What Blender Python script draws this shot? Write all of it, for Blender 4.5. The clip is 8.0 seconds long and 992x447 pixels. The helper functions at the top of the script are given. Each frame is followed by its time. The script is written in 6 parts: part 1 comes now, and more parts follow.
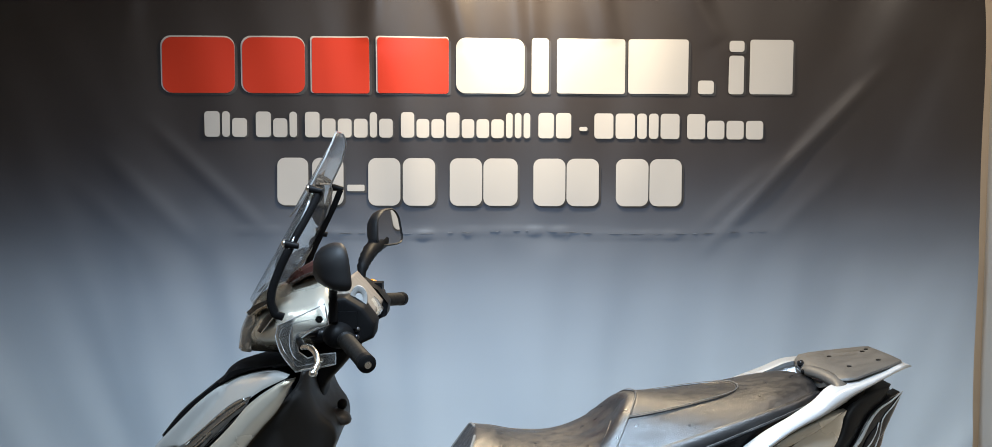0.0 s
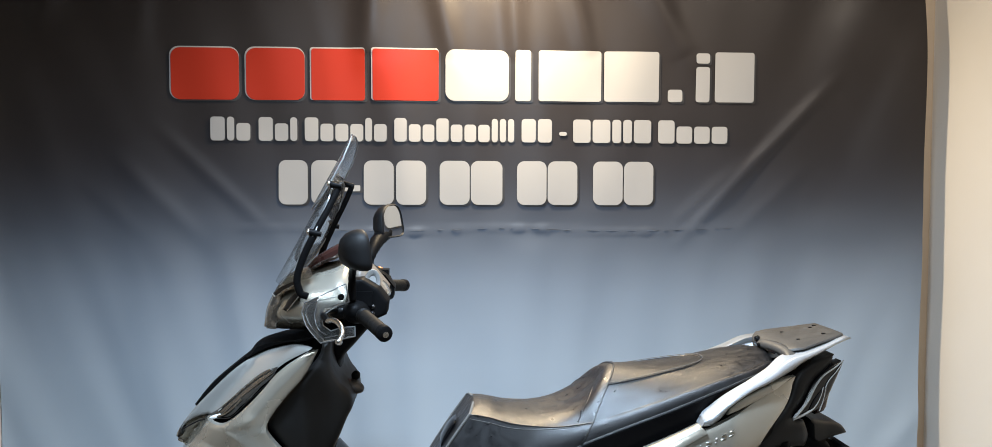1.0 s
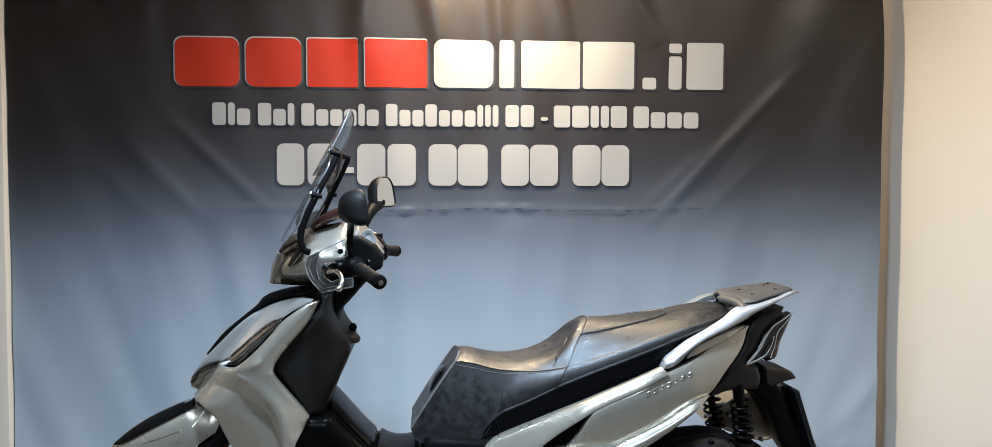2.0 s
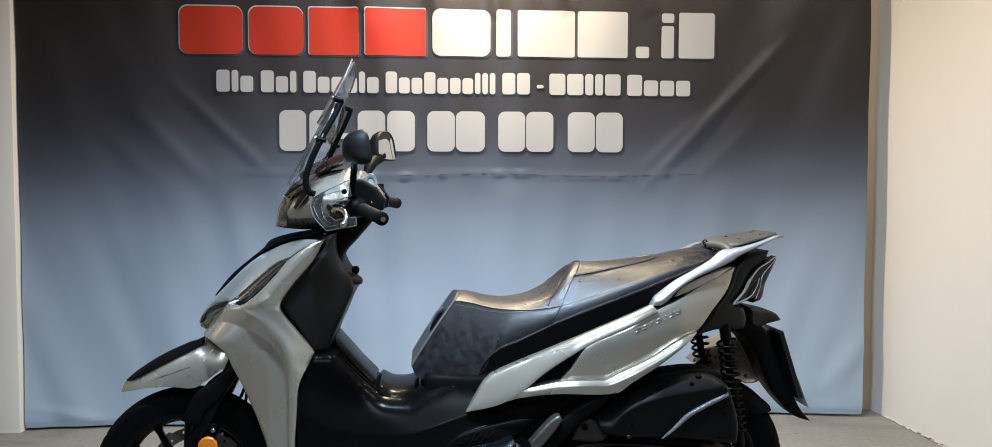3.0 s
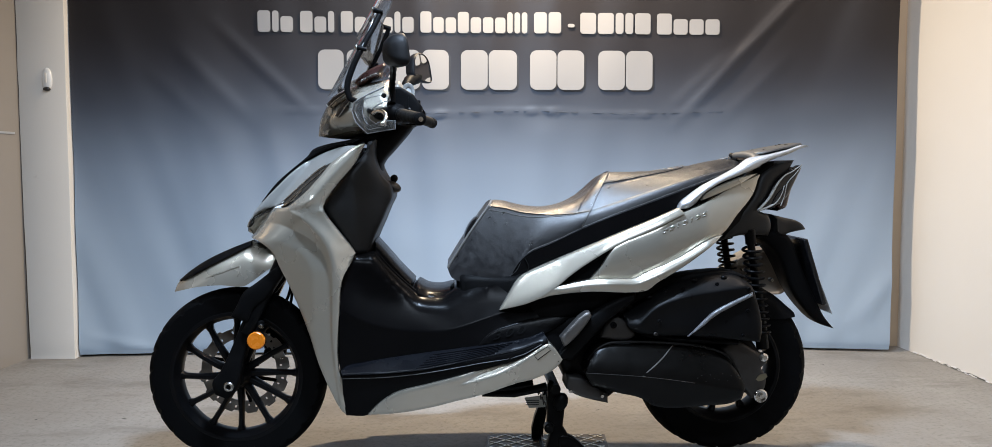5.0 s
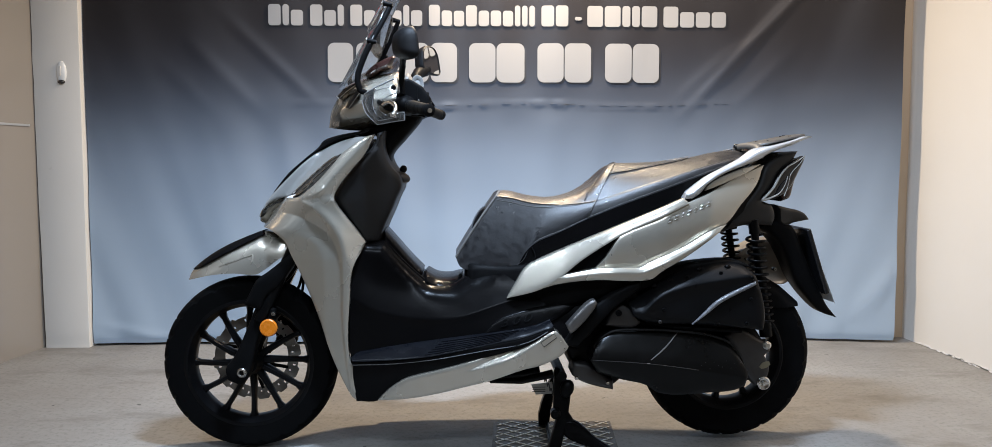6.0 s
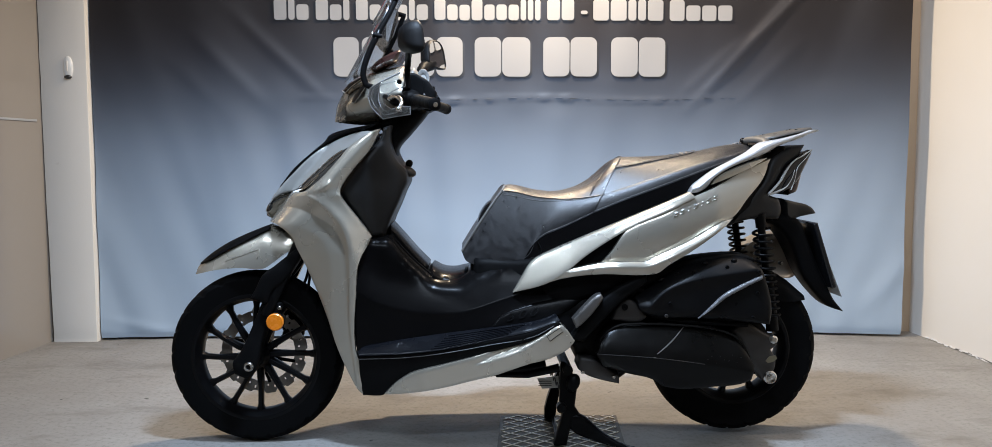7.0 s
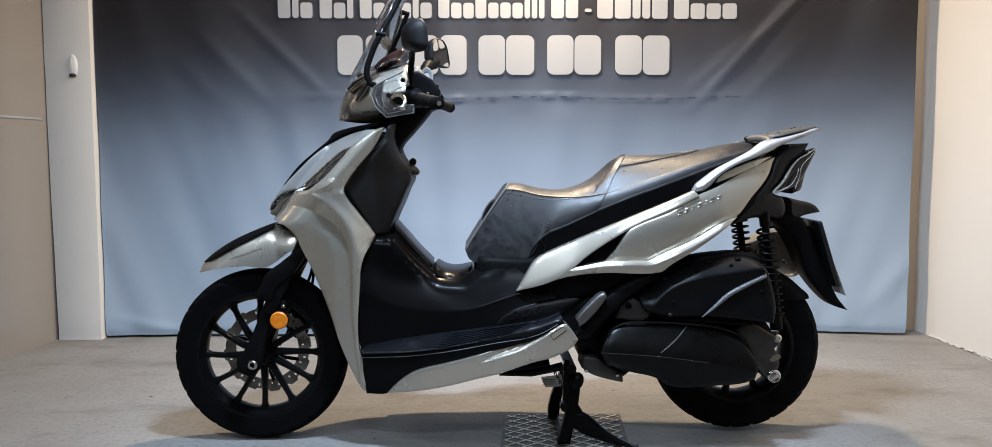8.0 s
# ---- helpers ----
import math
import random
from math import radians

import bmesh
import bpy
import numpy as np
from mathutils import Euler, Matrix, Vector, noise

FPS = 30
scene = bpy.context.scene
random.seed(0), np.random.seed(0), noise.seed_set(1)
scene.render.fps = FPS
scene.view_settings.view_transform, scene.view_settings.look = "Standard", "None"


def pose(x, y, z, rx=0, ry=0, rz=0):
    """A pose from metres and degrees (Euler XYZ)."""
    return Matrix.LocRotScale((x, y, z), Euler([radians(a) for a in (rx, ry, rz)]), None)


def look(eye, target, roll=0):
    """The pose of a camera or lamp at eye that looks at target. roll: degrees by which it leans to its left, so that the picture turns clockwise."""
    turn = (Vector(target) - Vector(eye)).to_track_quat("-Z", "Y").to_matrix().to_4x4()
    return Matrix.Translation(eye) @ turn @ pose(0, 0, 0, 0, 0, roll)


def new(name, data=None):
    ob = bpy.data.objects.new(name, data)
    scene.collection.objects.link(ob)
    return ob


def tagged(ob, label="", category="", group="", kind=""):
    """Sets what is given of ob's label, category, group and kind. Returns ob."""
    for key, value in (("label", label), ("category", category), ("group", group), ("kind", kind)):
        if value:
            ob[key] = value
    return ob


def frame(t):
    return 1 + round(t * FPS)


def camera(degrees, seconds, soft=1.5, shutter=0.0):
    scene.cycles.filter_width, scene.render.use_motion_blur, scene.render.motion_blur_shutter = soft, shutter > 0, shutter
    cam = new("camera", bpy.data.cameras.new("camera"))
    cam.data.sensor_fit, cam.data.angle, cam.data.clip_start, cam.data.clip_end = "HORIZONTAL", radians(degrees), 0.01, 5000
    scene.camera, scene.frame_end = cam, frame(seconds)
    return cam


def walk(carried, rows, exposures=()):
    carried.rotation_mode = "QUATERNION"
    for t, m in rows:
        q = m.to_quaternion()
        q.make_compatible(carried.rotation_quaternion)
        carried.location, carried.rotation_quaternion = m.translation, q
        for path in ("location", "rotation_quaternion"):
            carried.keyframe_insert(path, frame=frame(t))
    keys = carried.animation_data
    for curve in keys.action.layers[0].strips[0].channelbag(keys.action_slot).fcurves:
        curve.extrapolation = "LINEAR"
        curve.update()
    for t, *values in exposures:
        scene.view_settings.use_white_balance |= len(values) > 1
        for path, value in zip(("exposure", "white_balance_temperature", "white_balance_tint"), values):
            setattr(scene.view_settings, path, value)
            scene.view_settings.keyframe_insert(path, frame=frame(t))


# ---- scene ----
from mathutils.geometry import delaunay_2d_cdt

cam = camera(60.8, 8.0, soft=0.8)
PATH = [
    (0, (0.034, 0.004, 1.422), (0.102, 2.0, 1.314), 0.2),
    (0.5, (-0.011, -0.148, 1.419), (0.087, 1.847, 1.319), 0.2),
    (1, (-0.035, -0.269, 1.399), (0.097, 1.725, 1.306), 0.2),
    (2.5, (-0.035, -0.593, 1.236), (0.126, 1.399, 1.149), 0.1),
    (3, (-0.042, -0.624, 1.157), (0.122, 1.367, 1.062), 0.1),
    (3.5, (-0.067, -0.646, 1.07), (0.089, 1.346, 0.965), 0.0),
    (4, (-0.057, -0.656, 0.999), (0.07, 1.336, 0.884), 0.0),
    (4.5, (-0.055, -0.698, 0.951), (0.05, 1.295, 0.827), 0.0),
    (6, (-0.056, -0.792, 0.919), (0.016, 1.201, 0.772), -0.0),
    (6.5, (-0.059, -0.79, 0.917), (0.006, 1.203, 0.765), -0.0),
    (7, (-0.056, -0.791, 0.918), (0.002, 1.202, 0.758), -0.1),
    (7.5, (-0.055, -0.791, 0.918), (-0.002, 1.202, 0.756), -0.1),
    (8, (-0.054, -0.79, 0.92), (-0.006, 1.202, 0.755), -0.1),
]
EXPOSURES = [(0, 0.06, 6250, 6.0), (0.5, 0.0, 6210, 6.5), (1, -0.02, 6170, 6.5), (2.5, -0.08, 6090, 6.5), (3.2, -0.05, 6050, 7.5), (4.2, 0.09, 6070, 9), (6, 0.09, 6050, 10.5), (8, 0.09, 6050, 10.5)]
walk(cam, [(t, look(eye, target, roll)) for t, eye, target, roll in PATH], EXPOSURES)

# ---- light: a dim room, three cool ceiling tubes before the scooter, warm ceiling lamps by the banner and the white wall ----
world = bpy.data.worlds.new("world")
scene.world = world
world.use_nodes = True
world.node_tree.nodes["Background"].inputs["Color"].default_value = (0.55, 0.6, 0.7, 1)
world.node_tree.nodes["Background"].inputs["Strength"].default_value = 0.02


def area_lamp(name, eye, target, sx, sy, watts, colour, spread=180):
    data = bpy.data.lights.new(name, "AREA")
    data.shape, data.size, data.size_y, data.energy, data.color = "RECTANGLE", sx, sy, watts, colour
    data.spread = radians(spread)
    ob = new(name, data)
    ob.matrix_world = look(eye, target)
    return ob


area_lamp("ceiling_tube", (-0.02, 1.14, 2.60), (0.10, 2.55, 0.1), 0.36, 0.12, 44, (0.66, 0.81, 1.0), 118)
area_lamp("ceiling_tube", (0.05, -0.9, 2.75), (0.5, 3.4, 0.8), 1.2, 0.12, 33, (0.80, 0.895, 1.0))
area_lamp("ceiling_tube", (-1.75, 0.50, 2.55), (-0.50, 1.90, 0.60), 1.2, 0.06, 4.5, (0.80, 0.90, 1.0), 84)
area_lamp("ceiling_lamp", (1.50, 1.75, 2.85), (1.55, 3.4, 0.9), 0.6, 0.3, 20, (1.0, 0.82, 0.66))
area_lamp("ceiling_lamp", (0.22, 3.02, 2.60), (0.22, 2.95, 0.0), 0.16, 0.16, 80, (1.0, 0.765, 0.50))


# ---- materials ----
def mat(name, base, rough=0.5, metal=0.0, vary=0.15, scale=8.0, grain=0.0, grain_scale=300.0, coat=0.0, stain=None, spec=0.5, rough_vary=0.1, sheen=0.0):
    """A principled surface whose colour and gloss vary at a coarse and a fine scale."""
    m = bpy.data.materials.new(name)
    m.use_nodes = True
    n, l = m.node_tree.nodes, m.node_tree.links
    p = n["Principled BSDF"]
    p.inputs["Metallic"].default_value = metal
    p.inputs["Coat Weight"].default_value = coat
    p.inputs["Coat Roughness"].default_value = 0.06
    p.inputs["Specular IOR Level"].default_value = spec
    p.inputs["Sheen Weight"].default_value = sheen
    geo = n.new("ShaderNodeNewGeometry")
    coarse = n.new("ShaderNodeTexNoise")
    coarse.inputs["Scale"].default_value, coarse.inputs["Detail"].default_value = scale, 6
    l.new(geo.outputs["Position"], coarse.inputs["Vector"])
    fine = n.new("ShaderNodeTexNoise")
    fine.inputs["Scale"].default_value, fine.inputs["Detail"].default_value = grain_scale, 3
    l.new(geo.outputs["Position"], fine.inputs["Vector"])
    mix = n.new("ShaderNodeMix")
    mix.data_type = "RGBA"
    mix.inputs["A"].default_value = (*[c * (1 - vary) for c in base], 1)
    mix.inputs["B"].default_value = (*[min(1, c * (1 + vary)) for c in base], 1)
    l.new(coarse.outputs["Fac"], mix.inputs["Factor"])
    l.new(mix.outputs["Result"], p.inputs["Base Color"])
    rr = n.new("ShaderNodeMapRange")
    rr.inputs["From Min"].default_value, rr.inputs["From Max"].default_value = 0.3, 0.7
    rr.inputs["To Min"].default_value, rr.inputs["To Max"].default_value = max(0.02, rough - rough_vary), rough + rough_vary
    l.new(coarse.outputs["Fac"], rr.inputs["Value"])
    l.new(rr.outputs["Result"], p.inputs["Roughness"])
    if grain:
        b = n.new("ShaderNodeBump")
        b.inputs["Strength"].default_value, b.inputs["Distance"].default_value = grain, 0.001
        l.new(fine.outputs["Fac"], b.inputs["Height"])
        l.new(b.outputs["Normal"], p.inputs["Normal"])
    return m


def clear(name, tint, rough=0.04, gloss=0.12, haze=0.03):
    """Thin clear plastic: lets light through, with a gloss that grows at grazing angles."""
    m = bpy.data.materials.new(name)
    m.use_nodes = True
    n, l = m.node_tree.nodes, m.node_tree.links
    n.remove(n["Principled BSDF"])
    t, g, mx, fr = (n.new(k) for k in ("ShaderNodeBsdfTransparent", "ShaderNodeBsdfGlossy", "ShaderNodeMixShader", "ShaderNodeFresnel"))
    t.inputs["Color"].default_value = (*tint, 1)
    g.inputs["Roughness"].default_value = rough
    fr.inputs["IOR"].default_value = 1.0 + gloss * 4
    l.new(fr.outputs["Fac"], mx.inputs["Fac"])
    l.new(t.outputs["BSDF"], mx.inputs[1])
    l.new(g.outputs["BSDF"], mx.inputs[2])
    # fine scratches scatter a little light
    df, m2 = n.new("ShaderNodeBsdfDiffuse"), n.new("ShaderNodeMixShader")
    df.inputs["Color"].default_value = (0.75, 0.77, 0.78, 1)
    ns, mp = n.new("ShaderNodeTexNoise"), n.new("ShaderNodeMapRange")
    ns.inputs["Scale"].default_value, ns.inputs["Detail"].default_value = 70, 5
    mp.inputs["From Min"].default_value, mp.inputs["From Max"].default_value = 0.3, 0.75
    mp.inputs["To Min"].default_value, mp.inputs["To Max"].default_value = 0.7 * haze, 1.4 * haze
    l.new(ns.outputs["Fac"], mp.inputs["Value"])
    l.new(mp.outputs["Result"], m2.inputs["Fac"])
    l.new(mx.outputs["Shader"], m2.inputs[1])
    l.new(df.outputs["BSDF"], m2.inputs[2])
    l.new(m2.outputs["Shader"], n["Material Output"].inputs["Surface"])
    return m


PAINT = mat("pearl_paint", (0.41, 0.382, 0.322), 0.27, 0.60, 0.02, 4, 0.02, 900, coat=1.0, rough_vary=0.015)
RAIL_PAINT = mat("silver_rail_paint", (0.43, 0.44, 0.45), 0.34, 0.25, 0.02, 4, 0.02, 900, coat=0.8, rough_vary=0.02)
DASH = mat("brown_dash_plastic", (0.12, 0.10, 0.08), 0.45, 0.0, 0.15, 20, 0.1, 500)
BLACK = mat("black_plastic", (0.004, 0.004, 0.0043), 0.50, 0, 0.25, 12, 0.25, 500, spec=0.05)
SATIN = mat("satin_black_plastic", (0.0036, 0.0034, 0.0036), 0.22, 0, 0.25, 9, 0.12, 600, rough_vary=0.05, spec=0.062)
GLOSS = mat("gloss_black_plastic", (0.007, 0.007, 0.008), 0.16, 0, 0.2, 9, 0, rough_vary=0.05)
CAST = mat("grey_cast_metal", (0.055, 0.052, 0.05), 0.45, 0.7, 0.3, 30, 0.3, 400)
DARKCAST = mat("black_cast_metal", (0.002, 0.002, 0.0022), 0.38, 0.0, 0.3, 25, 0.3, 400, spec=0.10)
VINYL = mat("black_vinyl", (0.0080, 0.0083, 0.0098), 0.40, 0, 0.35, 48, 0.0, 520, rough_vary=0.13, spec=0.70)


def pebbled(m, size, depth):
    """Pebbled leather relief over soft dents, on a material made by mat()."""
    n, l = m.node_tree.nodes, m.node_tree.links
    geo = n.new("ShaderNodeNewGeometry")
    cells, dents = n.new("ShaderNodeTexVoronoi"), n.new("ShaderNodeTexNoise")
    cells.inputs["Scale"].default_value = size
    dents.inputs["Scale"].default_value, dents.inputs["Detail"].default_value = 38, 5
    l.new(geo.outputs["Position"], cells.inputs["Vector"])
    l.new(geo.outputs["Position"], dents.inputs["Vector"])
    add = n.new("ShaderNodeMath")
    add.operation = "MULTIPLY_ADD"
    add.inputs[1].default_value = 1.0
    l.new(dents.outputs["Fac"], add.inputs[0])
    l.new(cells.outputs["Distance"], add.inputs[2])
    b = n.new("ShaderNodeBump")
    b.inputs["Strength"].default_value, b.inputs["Distance"].default_value = depth, 0.0012
    l.new(add.outputs["Value"], b.inputs["Height"])
    l.new(b.outputs["Normal"], n["Principled BSDF"].inputs["Normal"])


pebbled(VINYL, 720, 0.28)
PIPING = mat("pale_piping", (0.13, 0.128, 0.122), 0.42, 0, 0.1, 40)
PAD = mat("rack_pad_rubber", (0.055, 0.052, 0.048), 0.55, 0, 0.2, 30, 0.4, 350)
THREAD = mat("seam_piping", (0.10, 0.095, 0.09), 0.55, 0, 0.1, 40)
RUBBER = mat("tyre_rubber", (0.0022, 0.0022, 0.0024), 0.75, 0, 0.3, 14, 0.3, 250, spec=0.06)
GRIP = mat("grip_rubber", (0.005, 0.0048, 0.0046), 0.6, 0, 0.3, 60, 0.5, 300, spec=0.16)
RIM = mat("black_wheel_paint", (0.0028, 0.0028, 0.0032), 0.36, 0.0, 0.2, 20, rough_vary=0.06, spec=0.14)
STEEL = mat("bright_steel", (0.62, 0.61, 0.58), 0.24, 1.0, 0.1, 30)
DISC = mat("brake_steel", (0.33, 0.30, 0.265), 0.42, 0.85, 0.25, 40, 0.2, 300)
# paler grey that puts highlights into the colour of black plastic edges
HIGHLIGHT_GREY = mat("highlight_grey_plastic", (0.13, 0.132, 0.14), 0.30, 0, 0.3, 25, 0.2, 400, spec=0.7)
COVER = mat("black_cover_metal", (0.0030, 0.0027, 0.0024), 0.34, 0.0, 0.4, 14, 0.2, 300, spec=0.14, rough_vary=0.08)
AIRBOX = mat("airbox_plastic", (0.0042, 0.0043, 0.0048), 0.36, 0, 0.2, 12, 0.15, 400, spec=0.12)
BOARD_GLOSS = mat("footboard_plastic", (0.0045, 0.0050, 0.0068), 0.25, 0, 0.2, 12, 0.1, 500, spec=0.12)
TAIL_PLASTIC = mat("matt_panel_plastic", (0.0095, 0.0092, 0.0092), 0.48, 0, 0.25, 12, 0.25, 500, spec=0.28)
LENS_EDGE = mat("pale_lens_edge", (0.27, 0.27, 0.26), 0.20, 0.0, 0.1, 30, coat=1.0)
PEGMETAL = mat("brushed_aluminium", (0.14, 0.134, 0.128), 0.40, 0.8, 0.15, 30, 0.3, 300)
ORANGE = mat("amber_reflector", (0.72, 0.205, 0.008), 0.25, 0, 0.08, 60, 0.5, 700, coat=0.6)
RED = mat("dark_red_plastic", (0.028, 0.010, 0.008), 0.25, 0, 0.2, 20)
SILVER = mat("headlamp_reflector", (0.25, 0.25, 0.24), 0.40, 0.2, 0.12, 9, coat=0.9, rough_vary=0.06)
LAMPDARK = mat("headlamp_recess", (0.035, 0.034, 0.032), 0.30, 0.3, 0.5, 30, coat=0.5)
MIRROR = mat("mirror_glass", (0.85, 0.87, 0.88), 0.02, 1.0, 0.0, 5, rough_vary=0.0)
CLEAR = clear("clear_plastic", (0.93, 0.94, 0.94), 0.04, 0.16, 0.05)
SCREEN = clear("clear_windscreen", (0.95, 0.96, 0.965), 0.02, 0.14, 0.035)
# opaque grey that paints the gleam along edges and folds of clear plastic
EDGE_GLEAM = mat("plastic_edge_gleam", (0.20, 0.205, 0.21), 0.15, 0, 0.3, 30, coat=0.6)
RED_PRINT = mat("red_print", (0.30, 0.020, 0.006), 0.5, 0, 0.06, 3, 0.1, 500, spec=0.2)
WHITE_PRINT = mat("white_print", (0.30, 0.295, 0.29), 0.5, 0, 0.05, 3, 0.1, 500, spec=0.2)
SHADOW_PRINT = mat("dark_print", (0.02, 0.018, 0.018), 0.45, 0, 0.1, 3)
WHITE_PLASTIC = mat("white_plastic", (0.72, 0.72, 0.70), 0.35, 0, 0.05, 30)
BADGE = mat("dull_gold_badge", (0.20, 0.18, 0.12), 0.45, 0.4, 0.15, 60)
STICKER = mat("white_sticker", (0.55, 0.54, 0.50), 0.5, 0, 0.15, 60)
ALU_PLATE = mat("tread_plate_metal", (0.085, 0.074, 0.058), 0.50, 0.5, 0.35, 18, 0.4, 200)
ALU_RIB = mat("worn_tread_metal", (0.72, 0.66, 0.56), 0.36, 0.8, 0.3, 30, 0.3, 200)
EXHAUST = mat("silencer_metal", (0.30, 0.28, 0.25), 0.45, 0.6, 0.2, 15, 0.2, 200)
SOUTHWALL = mat("dim_wall_paint", (0.20, 0.19, 0.18), 0.8, 0, 0.1, 2, 0.2, 80)
CEILING = mat("ceiling_plaster", (0.32, 0.31, 0.29), 0.9, 0, 0.06, 2, 0.3, 80)


def wall_paint(name, base, dirt, rough=0.75):
    """Painted plaster with faint roller texture and scuffs low down."""
    m = mat(name, base, rough, 0, 0.05, 1.6, 0.25, 120)
    n, l = m.node_tree.nodes, m.node_tree.links
    p = n["Principled BSDF"]
    old = p.inputs["Base Color"].links[0].from_socket
    geo = n.new("ShaderNodeNewGeometry")
    scuff = n.new("ShaderNodeTexNoise")
    scuff.inputs["Scale"].default_value, scuff.inputs["Detail"].default_value, scuff.inputs["Roughness"].default_value = 5, 9, 0.7
    l.new(geo.outputs["Position"], scuff.inputs["Vector"])
    ramp_n = n.new("ShaderNodeValToRGB")
    ramp_n.color_ramp.elements[0].position, ramp_n.color_ramp.elements[1].position = 0.66, 0.74
    l.new(scuff.outputs["Fac"], ramp_n.inputs["Fac"])
    mix = n.new("ShaderNodeMix")
    mix.data_type = "RGBA"
    mix.inputs["B"].default_value = (*dirt, 1)
    l.new(ramp_n.outputs["Color"], mix.inputs["Factor"])
    l.new(old, mix.inputs["A"])
    l.new(mix.outputs["Result"], p.inputs["Base Color"])
    return m


WALL = wall_paint("white_wall_paint", (0.74, 0.71, 0.66), (0.66, 0.63, 0.58))
BACKWALL = wall_paint("tan_wall_paint", (0.46, 0.37, 0.27), (0.38, 0.30, 0.22))
PILLAR = wall_paint("pillar_paint", (0.66, 0.63, 0.58), (0.54, 0.51, 0.46))
PLASTER = wall_paint("bare_plaster", (0.78, 0.77, 0.75), (0.5, 0.48, 0.45))
SHUTTER = mat("grey_steel_sheet", (0.34, 0.305, 0.265), 0.22, 0.25, 0.06, 0.8, 0.05, 60, rough_vary=0.05)


def concrete():
    """Worn pale concrete: mottling, dark oil smudges, pits and fine cracks."""
    m = mat("concrete_floor", (0.236, 0.222, 0.204), 0.62, 0, 0.10, 1.3, 0.5, 90)
    n, l = m.node_tree.nodes, m.node_tree.links
    p = n["Principled BSDF"]
    old = p.inputs["Base Color"].links[0].from_socket
    geo = n.new("ShaderNodeNewGeometry")

    def layer(prev, scale, lo, hi, colour, stretch=(1, 1, 1), detail=8, rough=0.6):
        mp = n.new("ShaderNodeMapping")
        mp.inputs["Scale"].default_value = stretch
        l.new(geo.outputs["Position"], mp.inputs["Vector"])
        t = n.new("ShaderNodeTexNoise")
        t.inputs["Scale"].default_value, t.inputs["Detail"].default_value, t.inputs["Roughness"].default_value = scale, detail, rough
        l.new(mp.outputs["Vector"], t.inputs["Vector"])
        r = n.new("ShaderNodeMapRange")
        r.inputs["From Min"].default_value, r.inputs["From Max"].default_value = lo, hi
        l.new(t.outputs["Fac"], r.inputs["Value"])
        mx = n.new("ShaderNodeMix")
        mx.data_type = "RGBA"
        mx.inputs["B"].default_value = (*colour, 1)
        l.new(r.outputs["Result"], mx.inputs["Factor"])
        l.new(prev, mx.inputs["A"])
        return mx.outputs["Result"]

    c = layer(old, 1.7, 0.42, 0.68, (0.287, 0.278, 0.261), (1, 1, 1), 9, 0.75)
    c = layer(c, 2.6, 0.52, 0.70, (0.131, 0.120, 0.103), (0.7, 1.5, 1), 10, 0.75)
    c = layer(c, 10, 0.57, 0.80, (0.165, 0.155, 0.138), (0.8, 1.3, 1), 9, 0.75)
    c = layer(c, 14, 0.62, 0.80, (0.320, 0.311, 0.295), (1, 1, 1), 9, 0.75)
    c = layer(c, 22, 0.755, 0.775, (0.061, 0.057, 0.052), (1, 1, 1), 2, 0.4)
    c = layer(c, 55, 0.50, 0.68, (0.165, 0.157, 0.142), (1, 1, 1), 6, 0.7)
    l.new(c, p.inputs["Base Color"])
    return m


CONCRETE = concrete()


def banner_cloth():
    """Printed vinyl: near-black at the top, fading to pale blue-grey below."""
    m = mat("printed_vinyl", (0.2, 0.2, 0.2), 0.42, 0, 0.0, 5, 0.25, 500, rough_vary=0.06, spec=0.22)
    n, l = m.node_tree.nodes, m.node_tree.links
    p = n["Principled BSDF"]
    geo, sep = n.new("ShaderNodeNewGeometry"), n.new("ShaderNodeSeparateXYZ")
    l.new(geo.outputs["Position"], sep.inputs["Vector"])
    soft = n.new("ShaderNodeTexNoise")
    soft.inputs["Scale"].default_value = 2.0
    l.new(geo.outputs["Position"], soft.inputs["Vector"])
    add = n.new("ShaderNodeMath")
    add.operation = "MULTIPLY_ADD"
    add.inputs[1].default_value = 0.10
    l.new(soft.outputs["Fac"], add.inputs[0])
    l.new(sep.outputs["Z"], add.inputs[2])
    mr = n.new("ShaderNodeMapRange")
    mr.inputs["From Min"].default_value, mr.inputs["From Max"].default_value = 0.05, 2.05
    l.new(add.outputs["Value"], mr.inputs["Value"])
    cr = n.new("ShaderNodeValToRGB")
    els = cr.color_ramp.elements
    els[0].position, els[0].color = 0.0, (0.385, 0.468, 0.555, 1)
    els[1].position, els[1].color = 1.0, (0.0215, 0.0175, 0.0165, 1)
    for pos, col in ((0.30, (0.295, 0.360, 0.442)), (0.46, (0.192, 0.235, 0.298)), (0.58, (0.080, 0.094, 0.123)), (0.69, (0.031, 0.031, 0.0375)), (0.80, (0.0205, 0.0182, 0.0192))):
        e = els.new(pos)
        e.color = (*col, 1)
    cr.color_ramp.interpolation = "B_SPLINE"
    l.new(mr.outputs["Result"], cr.inputs["Fac"])
    l.new(cr.outputs["Color"], p.inputs["Base Color"])
    return m


VINYL_PRINT = banner_cloth()


